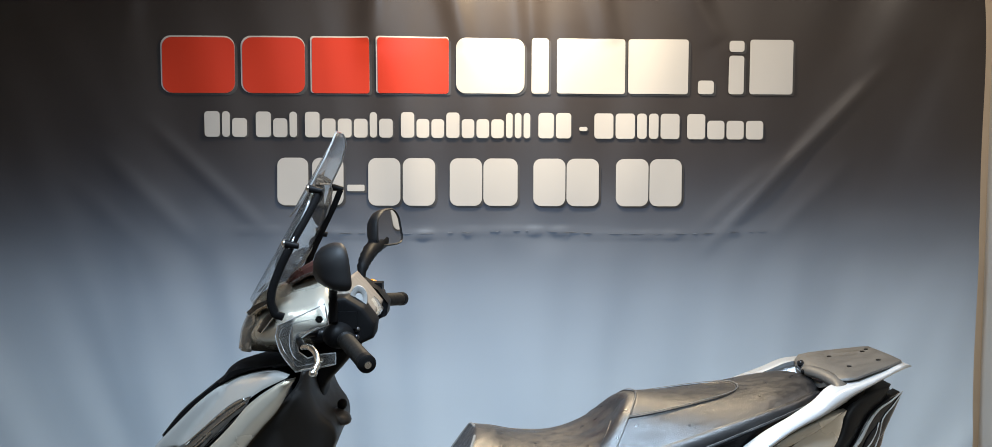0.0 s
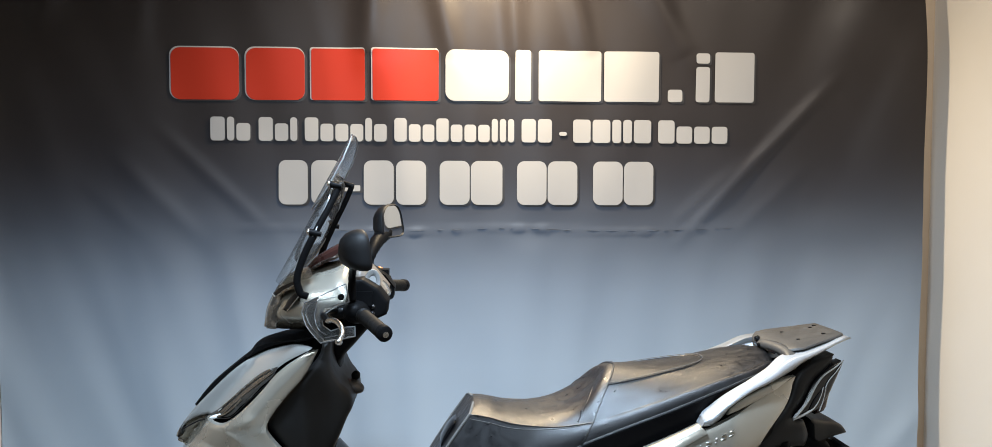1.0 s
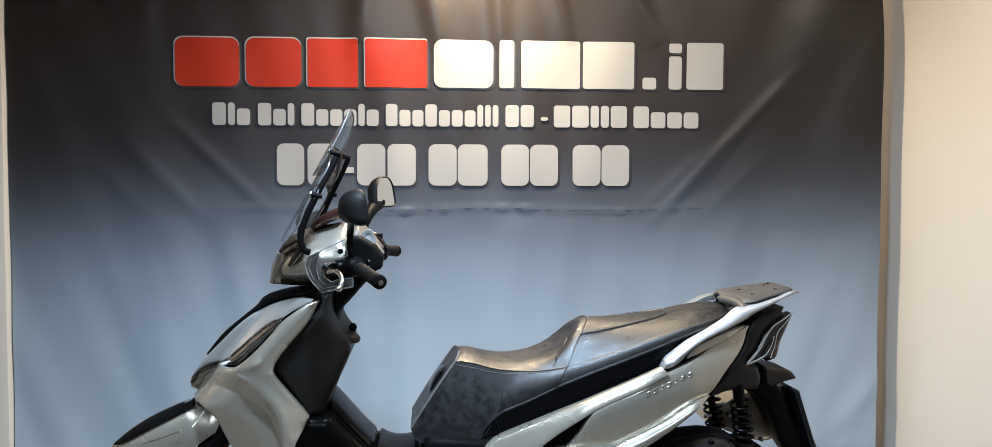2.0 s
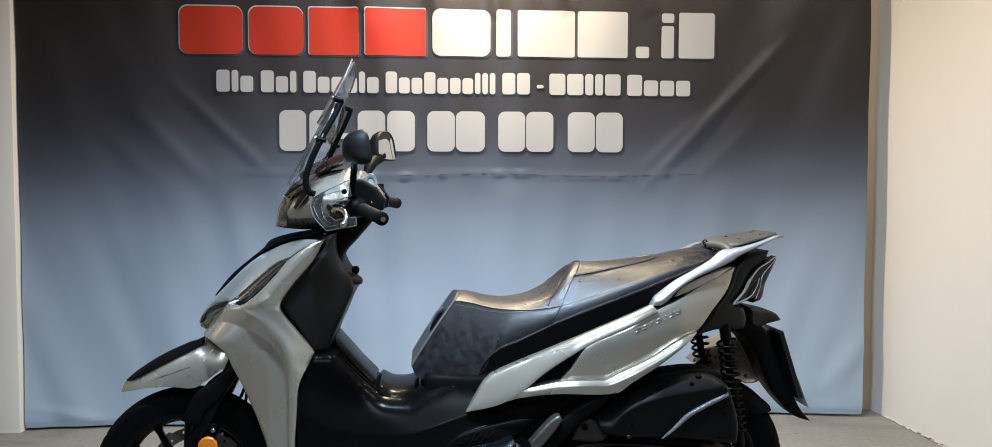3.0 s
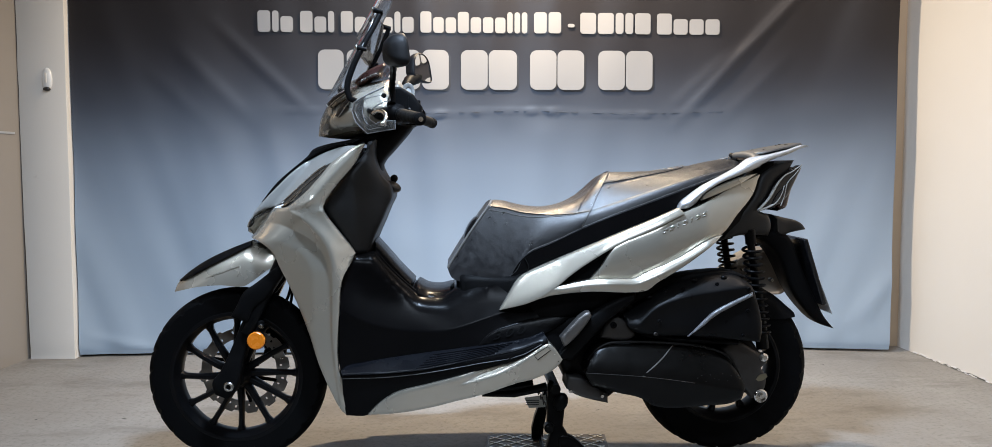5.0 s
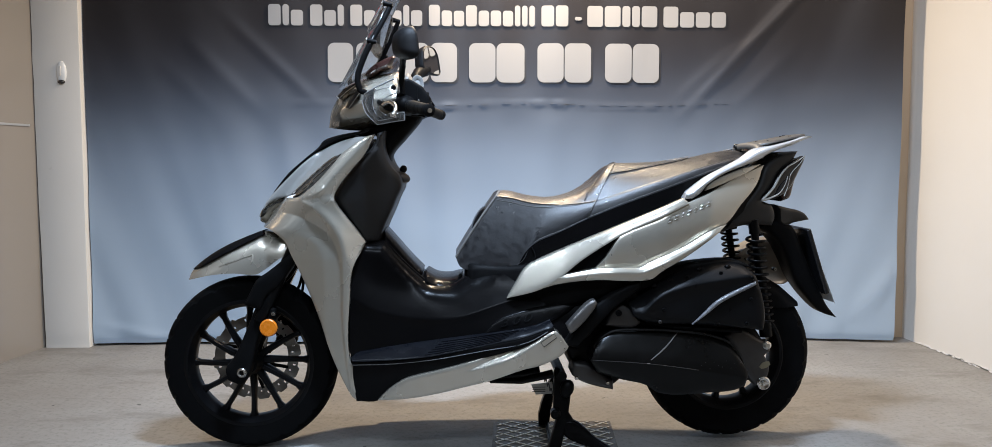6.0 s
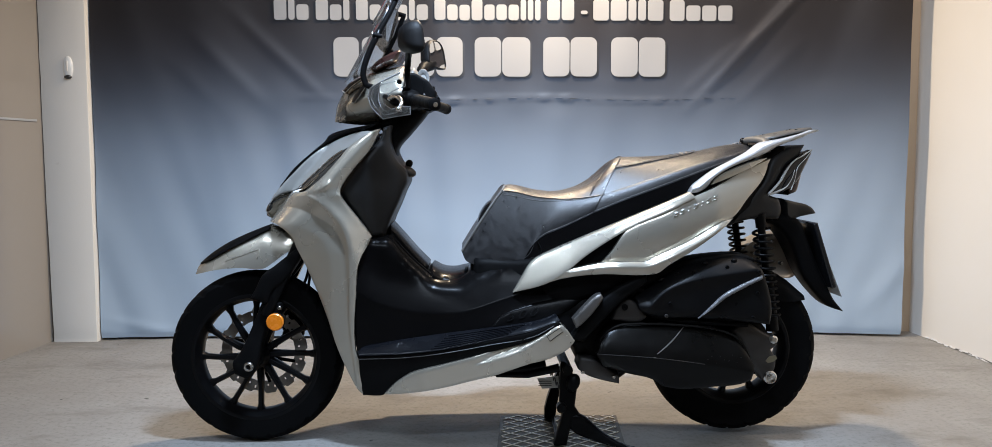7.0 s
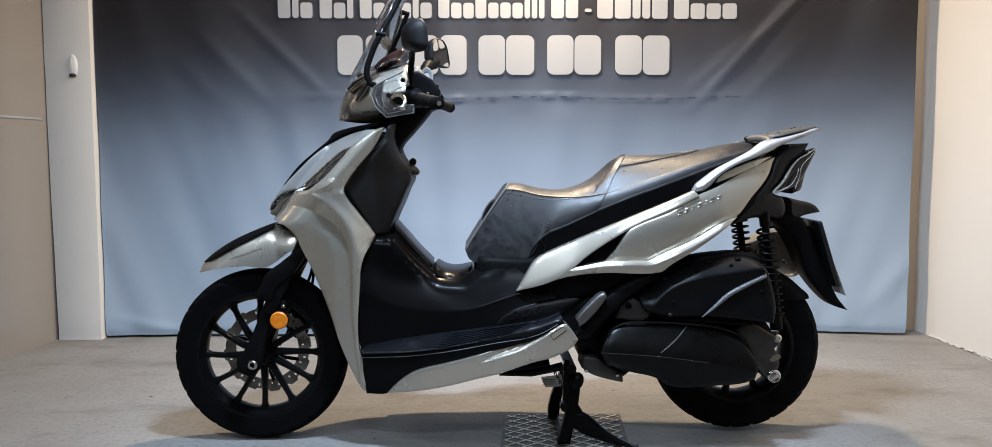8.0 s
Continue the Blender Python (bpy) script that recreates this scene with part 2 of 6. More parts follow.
# ---- mesh helpers ----
def link(name, bm, material, parent=None, label="", smooth=40):
    me = bpy.data.meshes.new(name)
    bmesh.ops.recalc_face_normals(bm, faces=bm.faces)
    if parent is not None:
        bm.transform(parent.matrix_world.inverted())
    bm.to_mesh(me)
    bm.free()
    me.polygons.foreach_set("use_smooth", [True] * len(me.polygons))
    me.set_sharp_from_angle(angle=radians(smooth))
    me.materials.append(material)
    ob = new(name, me)
    if parent is not None:
        ob.parent = parent
        ob.matrix_world = parent.matrix_world.copy()
    return ob


def part(name, bm, material, parent, label="", smooth=40):
    """One mesh part, built in world places, under a thing or a part of it."""
    ob = link(name, bm, material, None, "", smooth)
    ob.parent = parent
    top = parent
    while top.parent is not None:
        top = top.parent
    if parent is top:
        ob.matrix_parent_inverse = Matrix.Translation(-Vector(top.location))
    if label:
        tagged(ob, label)
    return ob


def bevelled(ob, width=0.003, segments=2, angle=40):
    b = ob.modifiers.new("bevel", "BEVEL")
    b.width, b.segments, b.limit_method, b.angle_limit = width, segments, "ANGLE", radians(angle)
    b.harden_normals = False
    return ob


def box_bm(lo, hi):
    bm = bmesh.new()
    bmesh.ops.create_cube(bm, size=1)
    for v in bm.verts:
        v.co = Vector([lo[i] + (hi[i] - lo[i]) * (v.co[i] + 0.5) for i in range(3)])
    return bm


def prism_bm(corners, z0, z1):
    """An upright prism over plan corners."""
    bm = bmesh.new()
    low = [bm.verts.new((x, y, z0)) for x, y in corners]
    high = [bm.verts.new((x, y, z1)) for x, y in corners]
    bm.faces.new(low)
    bm.faces.new(high)
    for i in range(len(low)):
        j = (i + 1) % len(low)
        bm.faces.new((low[i], low[j], high[j], high[i]))
    return bm


def curve_through(points, closed=False, steps=4, corner=50):
    """Points along a smooth line through the given ones; sharp turns stay sharp."""
    pts = [Vector(p) for p in points]
    n = len(pts)

    def tangent(i):
        if not closed and i in (0, n - 1):
            return None
        a, b = pts[i] - pts[i - 1], pts[(i + 1) % n] - pts[i]
        if a.length < 1e-6 or b.length < 1e-6 or a.angle(b) > radians(corner):
            return None
        return (a.normalized() + b.normalized()).normalized()

    out = []
    for i in range(n if closed else n - 1):
        p, q = pts[i], pts[(i + 1) % n]
        d = (q - p).length
        tp, tq = tangent(i), tangent((i + 1) % n)
        m0 = tp * d if tp is not None else (q - p)
        m1 = tq * d if tq is not None else (q - p)
        for k in range(steps):
            t = k / steps
            out.append(p * (2 * t**3 - 3 * t**2 + 1) + m0 * (t**3 - 2 * t**2 + t) + q * (3 * t**2 - 2 * t**3) + m1 * (t**3 - t**2))
    if not closed:
        out.append(pts[-1])
    return out


def distances(points, line, closed):
    """The distance of each point from a polyline, in the plane."""
    p = np.array(points, float)
    a = np.array(line, float)
    b = np.roll(a, -1, 0) if closed else a[1:]
    a = a if closed else a[:-1]
    ab = b - a
    k = ((p[:, None, :] - a) * ab).sum(2) / np.maximum((ab**2).sum(1), 1e-12)
    near = a + np.clip(k, 0, 1)[..., None] * ab
    return np.sqrt(((p[:, None, :] - near) ** 2).sum(2)).min(1)


def inside(points, loop):
    p, a = np.array(points, float), np.array(loop, float)
    b = np.roll(a, -1, 0)
    cut = (a[:, 1] > p[:, None, 1]) != (b[:, 1] > p[:, None, 1])
    dy = b[:, 1] - a[:, 1]
    xs = a[:, 0] + (p[:, None, 1] - a[:, 1]) / np.where(dy == 0, 1e-12, dy) * (b[:, 0] - a[:, 0])
    return (cut & (p[:, None, 0] < xs)).sum(1) % 2 == 1


def flat_mesh(outline, res, steps=4, corner=50, rings=(0.003, 0.009), lines=()):
    """Triangles that fill a side outline: places (x, z), triangles, border edges and the border line."""
    loop = [tuple(p) for p in curve_through([(x, z) for x, z in outline], True, steps, corner)]
    step = max(0.0045, res * 0.8)
    fine = []
    for p, q in zip(loop, loop[1:] + loop[:1]):
        k = max(1, int(math.ceil(math.dist(p, q) / step)))
        fine += [(p[0] + (q[0] - p[0]) * i / k, p[1] + (q[1] - p[1]) * i / k) for i in range(k)]
    loop = fine
    xs, zs = [p[0] for p in loop], [p[1] for p in loop]
    grid = []
    row, z = 0, min(zs) + res * 0.5
    while z < max(zs):
        x = min(xs) + res * (0.25 if row % 2 else 0.75)
        while x < max(xs):
            grid.append((x, z))
            x += res
        z, row = z + res * 0.87, row + 1
    extra = []
    for r in rings:
        c = []
        for i, p in enumerate(loop):
            a, b = Vector(loop[i - 1]), Vector(loop[(i + 1) % len(loop)])
            t = b - a
            if t.length < 1e-7:
                continue
            nrm = Vector((-t.y, t.x)).normalized() * r
            c += [(p[0] + nrm.x, p[1] + nrm.y), (p[0] - nrm.x, p[1] - nrm.y)]
        ok = inside(c, loop) & (distances(c, loop, True) > r * 0.93)
        extra += [q for q, k in zip(c, ok) if k]
    if grid:
        far = (rings[-1] if rings else 0) + res * 0.45
        ok = inside(grid, loop) & (distances(grid, loop, True) > far)
        extra += [q for q, k in zip(grid, ok) if k]
    # crease lines: close rows of points on both sides
    for line in lines:
        rows = []
        dense = []
        for p, q in zip(line, line[1:]):
            k = max(1, int(math.ceil(math.dist(p, q) / 0.006)))
            dense += [(p[0] + (q[0] - p[0]) * i / k, p[1] + (q[1] - p[1]) * i / k) for i in range(k)]
        dense.append(tuple(line[-1]))
        for a, p, b in zip(dense[:1] + dense[:-1], dense, dense[1:] + dense[-1:]):
            t = Vector(b) - Vector(a)
            nrm = Vector((-t.y, t.x)).normalized()
            rows += [(p[0] + nrm.x * o, p[1] + nrm.y * o) for o in (-0.0105, -0.007, -0.0045, -0.0022, 0.0, 0.0022, 0.0045, 0.007, 0.0105)]
        keep = distances(extra, line, False) > 0.0145
        extra = [q for q, k in zip(extra, keep) if k]
        ok = inside(rows, loop) & (distances(rows, loop, True) > 0.002)
        extra += [q for q, k in zip(rows, ok) if k]
    n = len(loop)
    verts, _, faces, *_ = delaunay_2d_cdt([Vector(p) for p in loop + extra], [(i, (i + 1) % n) for i in range(n)], [], 1, 1e-5)
    count = {}
    for f in faces:
        for i in range(3):
            e = (f[i], f[(i + 1) % 3])
            count[tuple(sorted(e))] = count.get(tuple(sorted(e)), 0) + 1
    border = [(f[i], f[(i + 1) % 3]) for f in faces for i in range(3) if count[tuple(sorted((f[i], f[(i + 1) % 3])))] == 1]
    return [tuple(v) for v in verts], faces, border, loop


def slab_bm(places, faces, border, outer, inner):
    """A closed slab between two depths."""
    bm = bmesh.new()
    a = [bm.verts.new((x, y, z)) for (x, z), y in zip(places, outer)]
    b = [bm.verts.new((x, y, z)) for (x, z), y in zip(places, inner)]
    for f in faces:
        for q in (f, ):
            bm.faces.new([a[i] for i in q])
            bm.faces.new([b[i] for i in reversed(q)])
    for i, j in border:
        bm.faces.new((a[i], a[j], b[j], b[i]))
    bmesh.ops.remove_doubles(bm, verts=bm.verts, dist=1e-5)
    return bm


CY = 1.98  # the scooter's centre plane


def relaxed(places, w, faces, border, rounds):
    """Evens out depths: each inner point moves onto the plane that best suits it and its neighbours."""
    p = np.array(places)
    pairs = {(f[i], f[j]) for f in faces for i in range(3) for j in range(3)}
    i, j = np.array(sorted(pairs)).T
    basis = np.column_stack([np.ones(len(i)), (p[j] - p[i]) * 100])
    m = np.zeros((len(p), 3, 3))
    np.add.at(m, i, basis[:, :, None] * basis[:, None, :])
    m += np.eye(3) * 1e-4
    fixed = np.unique(np.array(border).ravel())
    for _ in range(rounds):
        v = np.zeros((len(p), 3))
        np.add.at(v, i, basis * (w[j] - w[i])[:, None])
        step = np.linalg.solve(m, v[:, :, None])[:, 0, 0]
        step[fixed] = 0
        w = w + step
    return w


def round_off(d, r, power=2.0):
    u = np.clip(1 - d / r, 0, 1)
    return (1 - u**power) ** (1 / power)


def panel(name, outline, width, parent, material, side=-1, thick=0.02, res=0.018, roll=0.008, reach=0.02, steps=4, corner=50, label="", relief=None, smooth=50, rings=(0.003, 0.009), shift=0.0, lines=(), even=3):
    """A skin panel of the scooter: a side outline laid on its half width, with edges that roll inwards."""
    places, faces, border, loop = flat_mesh(outline, res, steps, corner, rings, lines)
    d = distances(places, loop, True)
    w = np.array([width(x, z) for x, z in places]) - roll * (1 - round_off(d, reach))
    if relief is not None:
        w = relaxed(places, w + relief(np.array(places), d), faces, border, even)
    return part(name, slab_bm(places, faces, border, CY + shift + side * w, CY + shift + side * (w - thick)), material, parent, label, smooth)


def hull(name, outline, width, parent, material, ref=None, reach=0.06, power=2.0, floor_w=0.0, res=0.018, steps=4, corner=50, label="", smooth=50, shift=0.0, rings=(0.003, 0.009, 0.02), relief=None, lines=(), even=3):
    """A body across the centre plane: full width inside, rounded towards its outline (or towards the line ref)."""
    places, faces, border, loop = flat_mesh(outline, res, steps, corner, rings, lines)
    line, closed = (loop, True) if ref is None else ([tuple(p) for p in curve_through(ref, False, steps, corner)], False)
    d = distances(places, line, closed)
    k = floor_w + (1 - floor_w) * round_off(d, reach, power)
    w = np.array([width(x, z) for x, z in places]) * k
    if relief is not None:
        w = relaxed(places, w + relief(np.array(places), d), faces, border, even)
    return part(name, slab_bm(places, faces, border, CY + shift - w, CY + shift + w), material, parent, label, smooth)


def lathe_bm(profile, centre, axis="y", segments=64, closed=True):
    """Turns (along, radius) pairs round an axis through the centre."""
    bm = bmesh.new()
    rings = []
    for i in range(segments):
        t = 2 * math.pi * i / segments
        c, s = math.cos(t), math.sin(t)
        ring = []
        for u, r in profile:
            co = {"y": (r * c, u, r * s), "z": (r * c, r * s, u), "x": (u, r * c, r * s)}[axis]
            ring.append(bm.verts.new(Vector(centre) + Vector(co)))
        rings.append(ring)
    m = len(profile)
    for i in range(segments):
        a, b = rings[i], rings[(i + 1) % segments]
        for k in range(m if closed else m - 1):
            bm.faces.new((a[k], a[(k + 1) % m], b[(k + 1) % m], b[k]))
    if not closed:
        for k in (0, m - 1):
            if profile[k][1] > 1e-6:
                bm.faces.new([r[k] for r in rings])
    bmesh.ops.remove_doubles(bm, verts=bm.verts, dist=1e-6)
    return bm


def tube_bm(points, radius, sides=10, bm=None, flat=1.0):
    """A round bar along a line; radius may be one number or one for each point."""
    bm = bm or bmesh.new()
    pts = [Vector(p) for p in points]
    rad = radius if isinstance(radius, (list, tuple)) else [radius] * len(pts)
    rings, up = [], None
    for i, p in enumerate(pts):
        t = (pts[min(i + 1, len(pts) - 1)] - pts[max(i - 1, 0)]).normalized()
        if up is None:
            up = Vector((0, 1, 0)) if abs(t.y) < 0.9 else Vector((0, 0, 1))
        side = t.cross(up).normalized()
        up = side.cross(t).normalized()
        rings.append([bm.verts.new(p + (side * math.cos(a) + up * flat * math.sin(a)) * rad[i]) for a in (2 * math.pi * k / sides for k in range(sides))])
    for a, b in zip(rings, rings[1:]):
        for k in range(sides):
            bm.faces.new((a[k], a[(k + 1) % sides], b[(k + 1) % sides], b[k]))
    bm.faces.new(rings[0])
    bm.faces.new(rings[-1])
    return bm


def ball_bm(centre, size, turn=None, segments=24):
    bm = bmesh.new()
    bmesh.ops.create_uvsphere(bm, u_segments=segments, v_segments=segments // 2, radius=1)
    m = Matrix.Translation(centre) @ (turn or Matrix()) @ Matrix.Diagonal((*size, 1))
    bm.transform(m)
    return bm


def bolt(parent, centre, r, depth=0.008, material=None, axis="y", sign=-1, name="bolt"):
    """A domed bolt head with a recessed socket."""
    prof = [(0, r), (depth * 0.6, r), (depth * 0.9, r * 0.85), (depth, r * 0.7), (depth, r * 0.42), (depth * 0.5, r * 0.36), (depth * 0.5, 0)]
    bm = lathe_bm([(sign * u, q) for u, q in prof], centre, axis, 16, closed=False)
    return part(name, bm, material or STEEL, parent)


def ramp(x, pts):
    """Piecewise smooth interpolation through (x, value) pairs."""
    if x <= pts[0][0]:
        return pts[0][1]
    for (a, u), (b, v) in zip(pts, pts[1:]):
        if x <= b:
            k = (x - a) / (b - a)
            return u + (v - u) * k
    return pts[-1][1]


def ease(k):
    k = min(1.0, max(0.0, k))
    return k * k * (3 - 2 * k)


# half widths of the scooter's skin, from its centre plane, by place along (x) and height (z)
def w_shield(x, z):
    back = x - (-0.70 + (z - 0.72) * 0.82)
    high = 0.03 + 0.185 * math.sqrt(max(0.0, 1 - (1 - min(1.0, max(0.0, back) / 0.15)) ** 2))
    low = 0.150 + 0.045 * ease((x + 0.60) / 0.2)
    k = ease((z - 0.40) / 0.36)
    return low + (high - low) * k


def w_headlight(x, z):
    back = x - (-0.70 + (z - 0.72) * 0.82)
    return 0.05 + 1.04 * min(0.125, max(0.0, back))


def w_leg(x, z):
    return ramp(z, [(0.66, 0.145), (0.80, 0.180), (0.95, 0.198)]) - 0.55 * max(0.0, x + 0.37)


def w_lower(x, z):
    wide = 0.042 * ease((0.56 - z) / 0.19) * ease((x + 0.38) / 0.42)
    return 0.172 + wide + 0.013 * ease((0.62 - z) / 0.2)


def w_board(x, z):
    return ramp(x, [(-0.43, 0.204), (-0.2, 0.246), (0.1, 0.278), (0.3, 0.272)])


def w_sill(x, z):
    return w_board(x, z) - 0.014 - 0.46 * max(0.0, 0.385 - z)


def w_side(x, z):
    return ramp(x, [(0.03, 0.190), (0.12, 0.218), (0.24, 0.252), (0.38, 0.272), (0.55, 0.270), (0.69, 0.252), (0.80, 0.210), (0.90, 0.165), (1.0, 0.115), (1.1, 0.09)])


def w_rail(x, z):
    return ramp(x, [(0.60, 0.244), (0.70, 0.234), (0.80, 0.206), (0.90, 0.164), (1.0, 0.122), (1.06, 0.100)])


def w_tail(x, z):
    return ramp(x, [(0.72, 0.185), (0.85, 0.150), (0.95, 0.118), (1.05, 0.085)])


# ---- the room ----
def structure(name, bm, material, label, smooth=40):
    return tagged(link(name, bm, material, smooth=smooth), label, name.split("_")[0], kind="structure")


def right_x(y):
    return 2.226 - 0.010 * (y - 3.45)


def left_x(y):
    return -2.144 + 0.105 * (y - 3.375)


SOUTH, NORTH, HIGH = -6.0, 3.50, 3.0
structure("floor", prism_bm([(-3.2, SOUTH - 0.2), (2.8, SOUTH - 0.2), (2.8, NORTH + 0.2), (-3.2, NORTH + 0.2)], -0.12, 0.0), CONCRETE, "pale worn concrete floor with oil smudges and pits")
structure("ceiling", prism_bm([(-3.2, SOUTH - 0.2), (2.8, SOUTH - 0.2), (2.8, NORTH + 0.2), (-3.2, NORTH + 0.2)], HIGH, HIGH + 0.12), CEILING, "plain off-white ceiling of the showroom")
structure("wall_north", prism_bm([(-3.1, NORTH), (2.7, NORTH), (2.7, NORTH + 0.15), (-3.1, NORTH + 0.15)], 0, HIGH), BACKWALL, "tan painted wall behind the hanging banner")
structure("wall_south", prism_bm([(-3.1, SOUTH), (2.7, SOUTH), (2.7, SOUTH - 0.15), (-3.1, SOUTH - 0.15)], 0, HIGH), SOUTHWALL, "plain dim wall across the room")
structure("wall_west", prism_bm([(left_x(SOUTH), SOUTH), (left_x(NORTH), NORTH), (left_x(NORTH) - 0.15, NORTH), (left_x(SOUTH) - 0.15, SOUTH)], 0, HIGH), SHUTTER, "smooth grey-brown sheet steel wall with a soft sheen")


def chipped_wall():
    """The right wall, its foot broken into an uneven edge above the floor."""
    bm = bmesh.new()
    ys = np.linspace(SOUTH, NORTH, 200)
    rnd = random.Random(5)
    foot = [max(0.0, 0.003 + 0.004 * math.sin(y * 9) + rnd.uniform(-0.006, 0.006)) if y < 3.38 else 0.0 for y in ys]
    rows = []
    for dx in (0.0, 0.15):
        rows.append([(bm.verts.new((right_x(y) + dx, y, f)), bm.verts.new((right_x(y) + dx, y, HIGH))) for y, f in zip(ys, foot)])
    for a, b in zip(rows[0], rows[0][1:]):
        bm.faces.new((a[0], b[0], b[1], a[1]))
    for a, b in zip(rows[1], rows[1][1:]):
        bm.faces.new((a[0], b[0], b[1], a[1]))
    for k in range(len(ys) - 1):
        bm.faces.new((rows[0][k][0], rows[0][k + 1][0], rows[1][k + 1][0], rows[1][k][0]))
        bm.faces.new((rows[0][k][1], rows[0][k + 1][1], rows[1][k + 1][1], rows[1][k][1]))
    for k in (0, -1):
        bm.faces.new((rows[0][k][0], rows[0][k][1], rows[1][k][1], rows[1][k][0]))
    return bm


structure("wall_east", chipped_wall(), WALL, "warm white plastered wall with a chipped, uneven foot", 20)


def crumbs():
    """Bare plaster lumps along the broken foot of the right wall."""
    bm = bmesh.new()
    rnd = random.Random(8)
    y = 3.36
    while y > 1.6:
        w = rnd.uniform(0.012, 0.05)
        if rnd.random() < 0.8:
            part_bm = ball_bm((right_x(y) - rnd.uniform(0.0, 0.006), y, rnd.uniform(0.002, 0.009)), (rnd.uniform(0.002, 0.005), w * 0.55, rnd.uniform(0.002, 0.004)), segments=8)
            me = bpy.data.meshes.new("tmp")
            part_bm.to_mesh(me)
            part_bm.free()
            bm.from_mesh(me)
            bpy.data.meshes.remove(me)
        y -= w
    for v in bm.verts:
        v.co += Vector((rnd.uniform(-1, 1), rnd.uniform(-1, 1), rnd.uniform(-1, 1))) * 0.0015
        v.co.z = max(v.co.z, 0.0005)
    return bm


tagged(link("plaster_rubble", crumbs(), PLASTER, smooth=20), "crumbled white plaster along the foot of the wall", "rubble", kind="stuff")


def pillar():
    """A square pillar with softly worn arrises and a chipped foot."""
    bm = bmesh.new()
    rnd = random.Random(3)
    left, x1, y0, y1 = left_x(3.40), -1.914, 3.40, NORTH - 0.001
    zs = [0, 0.008, 0.02, 0.05] + [0.1 + 0.1 * k for k in range(29)] + [HIGH - 0.001]
    rings = []
    for z in zs:
        wear = 0.004 if z > 0.06 else 0.007
        c = wear + rnd.uniform(0, 0.003)
        lift = rnd.uniform(0, 0.004) if z < 0.03 else 0
        x0 = left + 0.002 + 0.009 * ease((1.1 - z) / 1.1) + rnd.uniform(0, 0.003)
        pts = [(x0, y1), (x0, y0 + c), (x0 + c * 0.3, y0 + c * 0.3), (x0 + c, y0), (x1 - c, y0), (x1 - c * 0.3, y0 + c * 0.3), (x1, y0 + c), (x1, y1)]
        rings.append([bm.verts.new((x, y + lift, z)) for x, y in pts])
    for a, b in zip(rings, rings[1:]):
        for k in range(8):
            bm.faces.new((a[k], a[(k + 1) % 8], b[(k + 1) % 8], b[k]))
    bm.faces.new(rings[0])
    bm.faces.new(rings[-1])
    return bm


structure("pillar", pillar(), PILLAR, "off-white painted pillar with worn edges and scuffs", 30)
# the joint between two steel sheets of the left wall
seam = prism_bm([(left_x(SOUTH) + 0.0, SOUTH), (left_x(3.36), 3.36), (left_x(3.36) + 0.006, 3.36), (left_x(SOUTH) + 0.006, SOUTH)], 1.085, 1.095)
structure("trim", seam, RAIL_PAINT, "thin joint strip across the grey steel wall")


# ---- the banner ----
def crease(x, z, a, b, h, wide):
    ax, az, bx, bz = *a, *b
    dx, dz = bx - ax, bz - az
    n2 = dx * dx + dz * dz
    k = ((x - ax) * dx + (z - az) * dz) / n2
    off = ((x - ax) * dz - (z - az) * dx) / math.sqrt(n2)
    fade = math.exp(-max(0.0, -k, k - 1) ** 2 / 0.02) * (0.35 + 0.65 * math.sin(math.pi * min(1, max(0, k))) ** 0.5)
    return 1.5 * h * fade * math.exp(-((off / wide) ** 2))


CREASES = [
    ((1.10, 1.22), (1.66, 1.80), 0.01054, 0.026), ((1.02, 1.24), (1.34, 1.52), 0.00372, 0.03), ((1.30, 1.20), (1.62, 1.50), 0.0031, 0.03),
    ((-0.80, 1.22), (-1.20, 1.60), 0.00496, 0.030), ((-1.08, 1.18), (-1.42, 1.52), 0.00372, 0.035), ((-1.30, 1.18), (-1.55, 1.40), 0.0031, 0.04),
    ((0.02, 1.95), (-0.12, 2.6), 0.01364, 0.05), ((0.30, 1.94), (0.26, 2.6), 0.01488, 0.045), ((0.62, 1.96), (0.44, 2.6), 0.01488, 0.05),
    ((1.05, 1.97), (0.70, 2.6), 0.01364, 0.06), ((-0.35, 1.96), (-0.30, 2.6), 0.0124, 0.06), ((-1.75, 2.0), (-1.55, 2.6), 0.00744, 0.06), ((-1.30, 2.02), (-1.28, 2.6), 0.00558, 0.05),
    ((1.9, 0.12), (2.15, 0.42), 0.0062, 0.05), ((-1.85, 0.10), (-1.5, 0.02), 0.00372, 0.02),
]


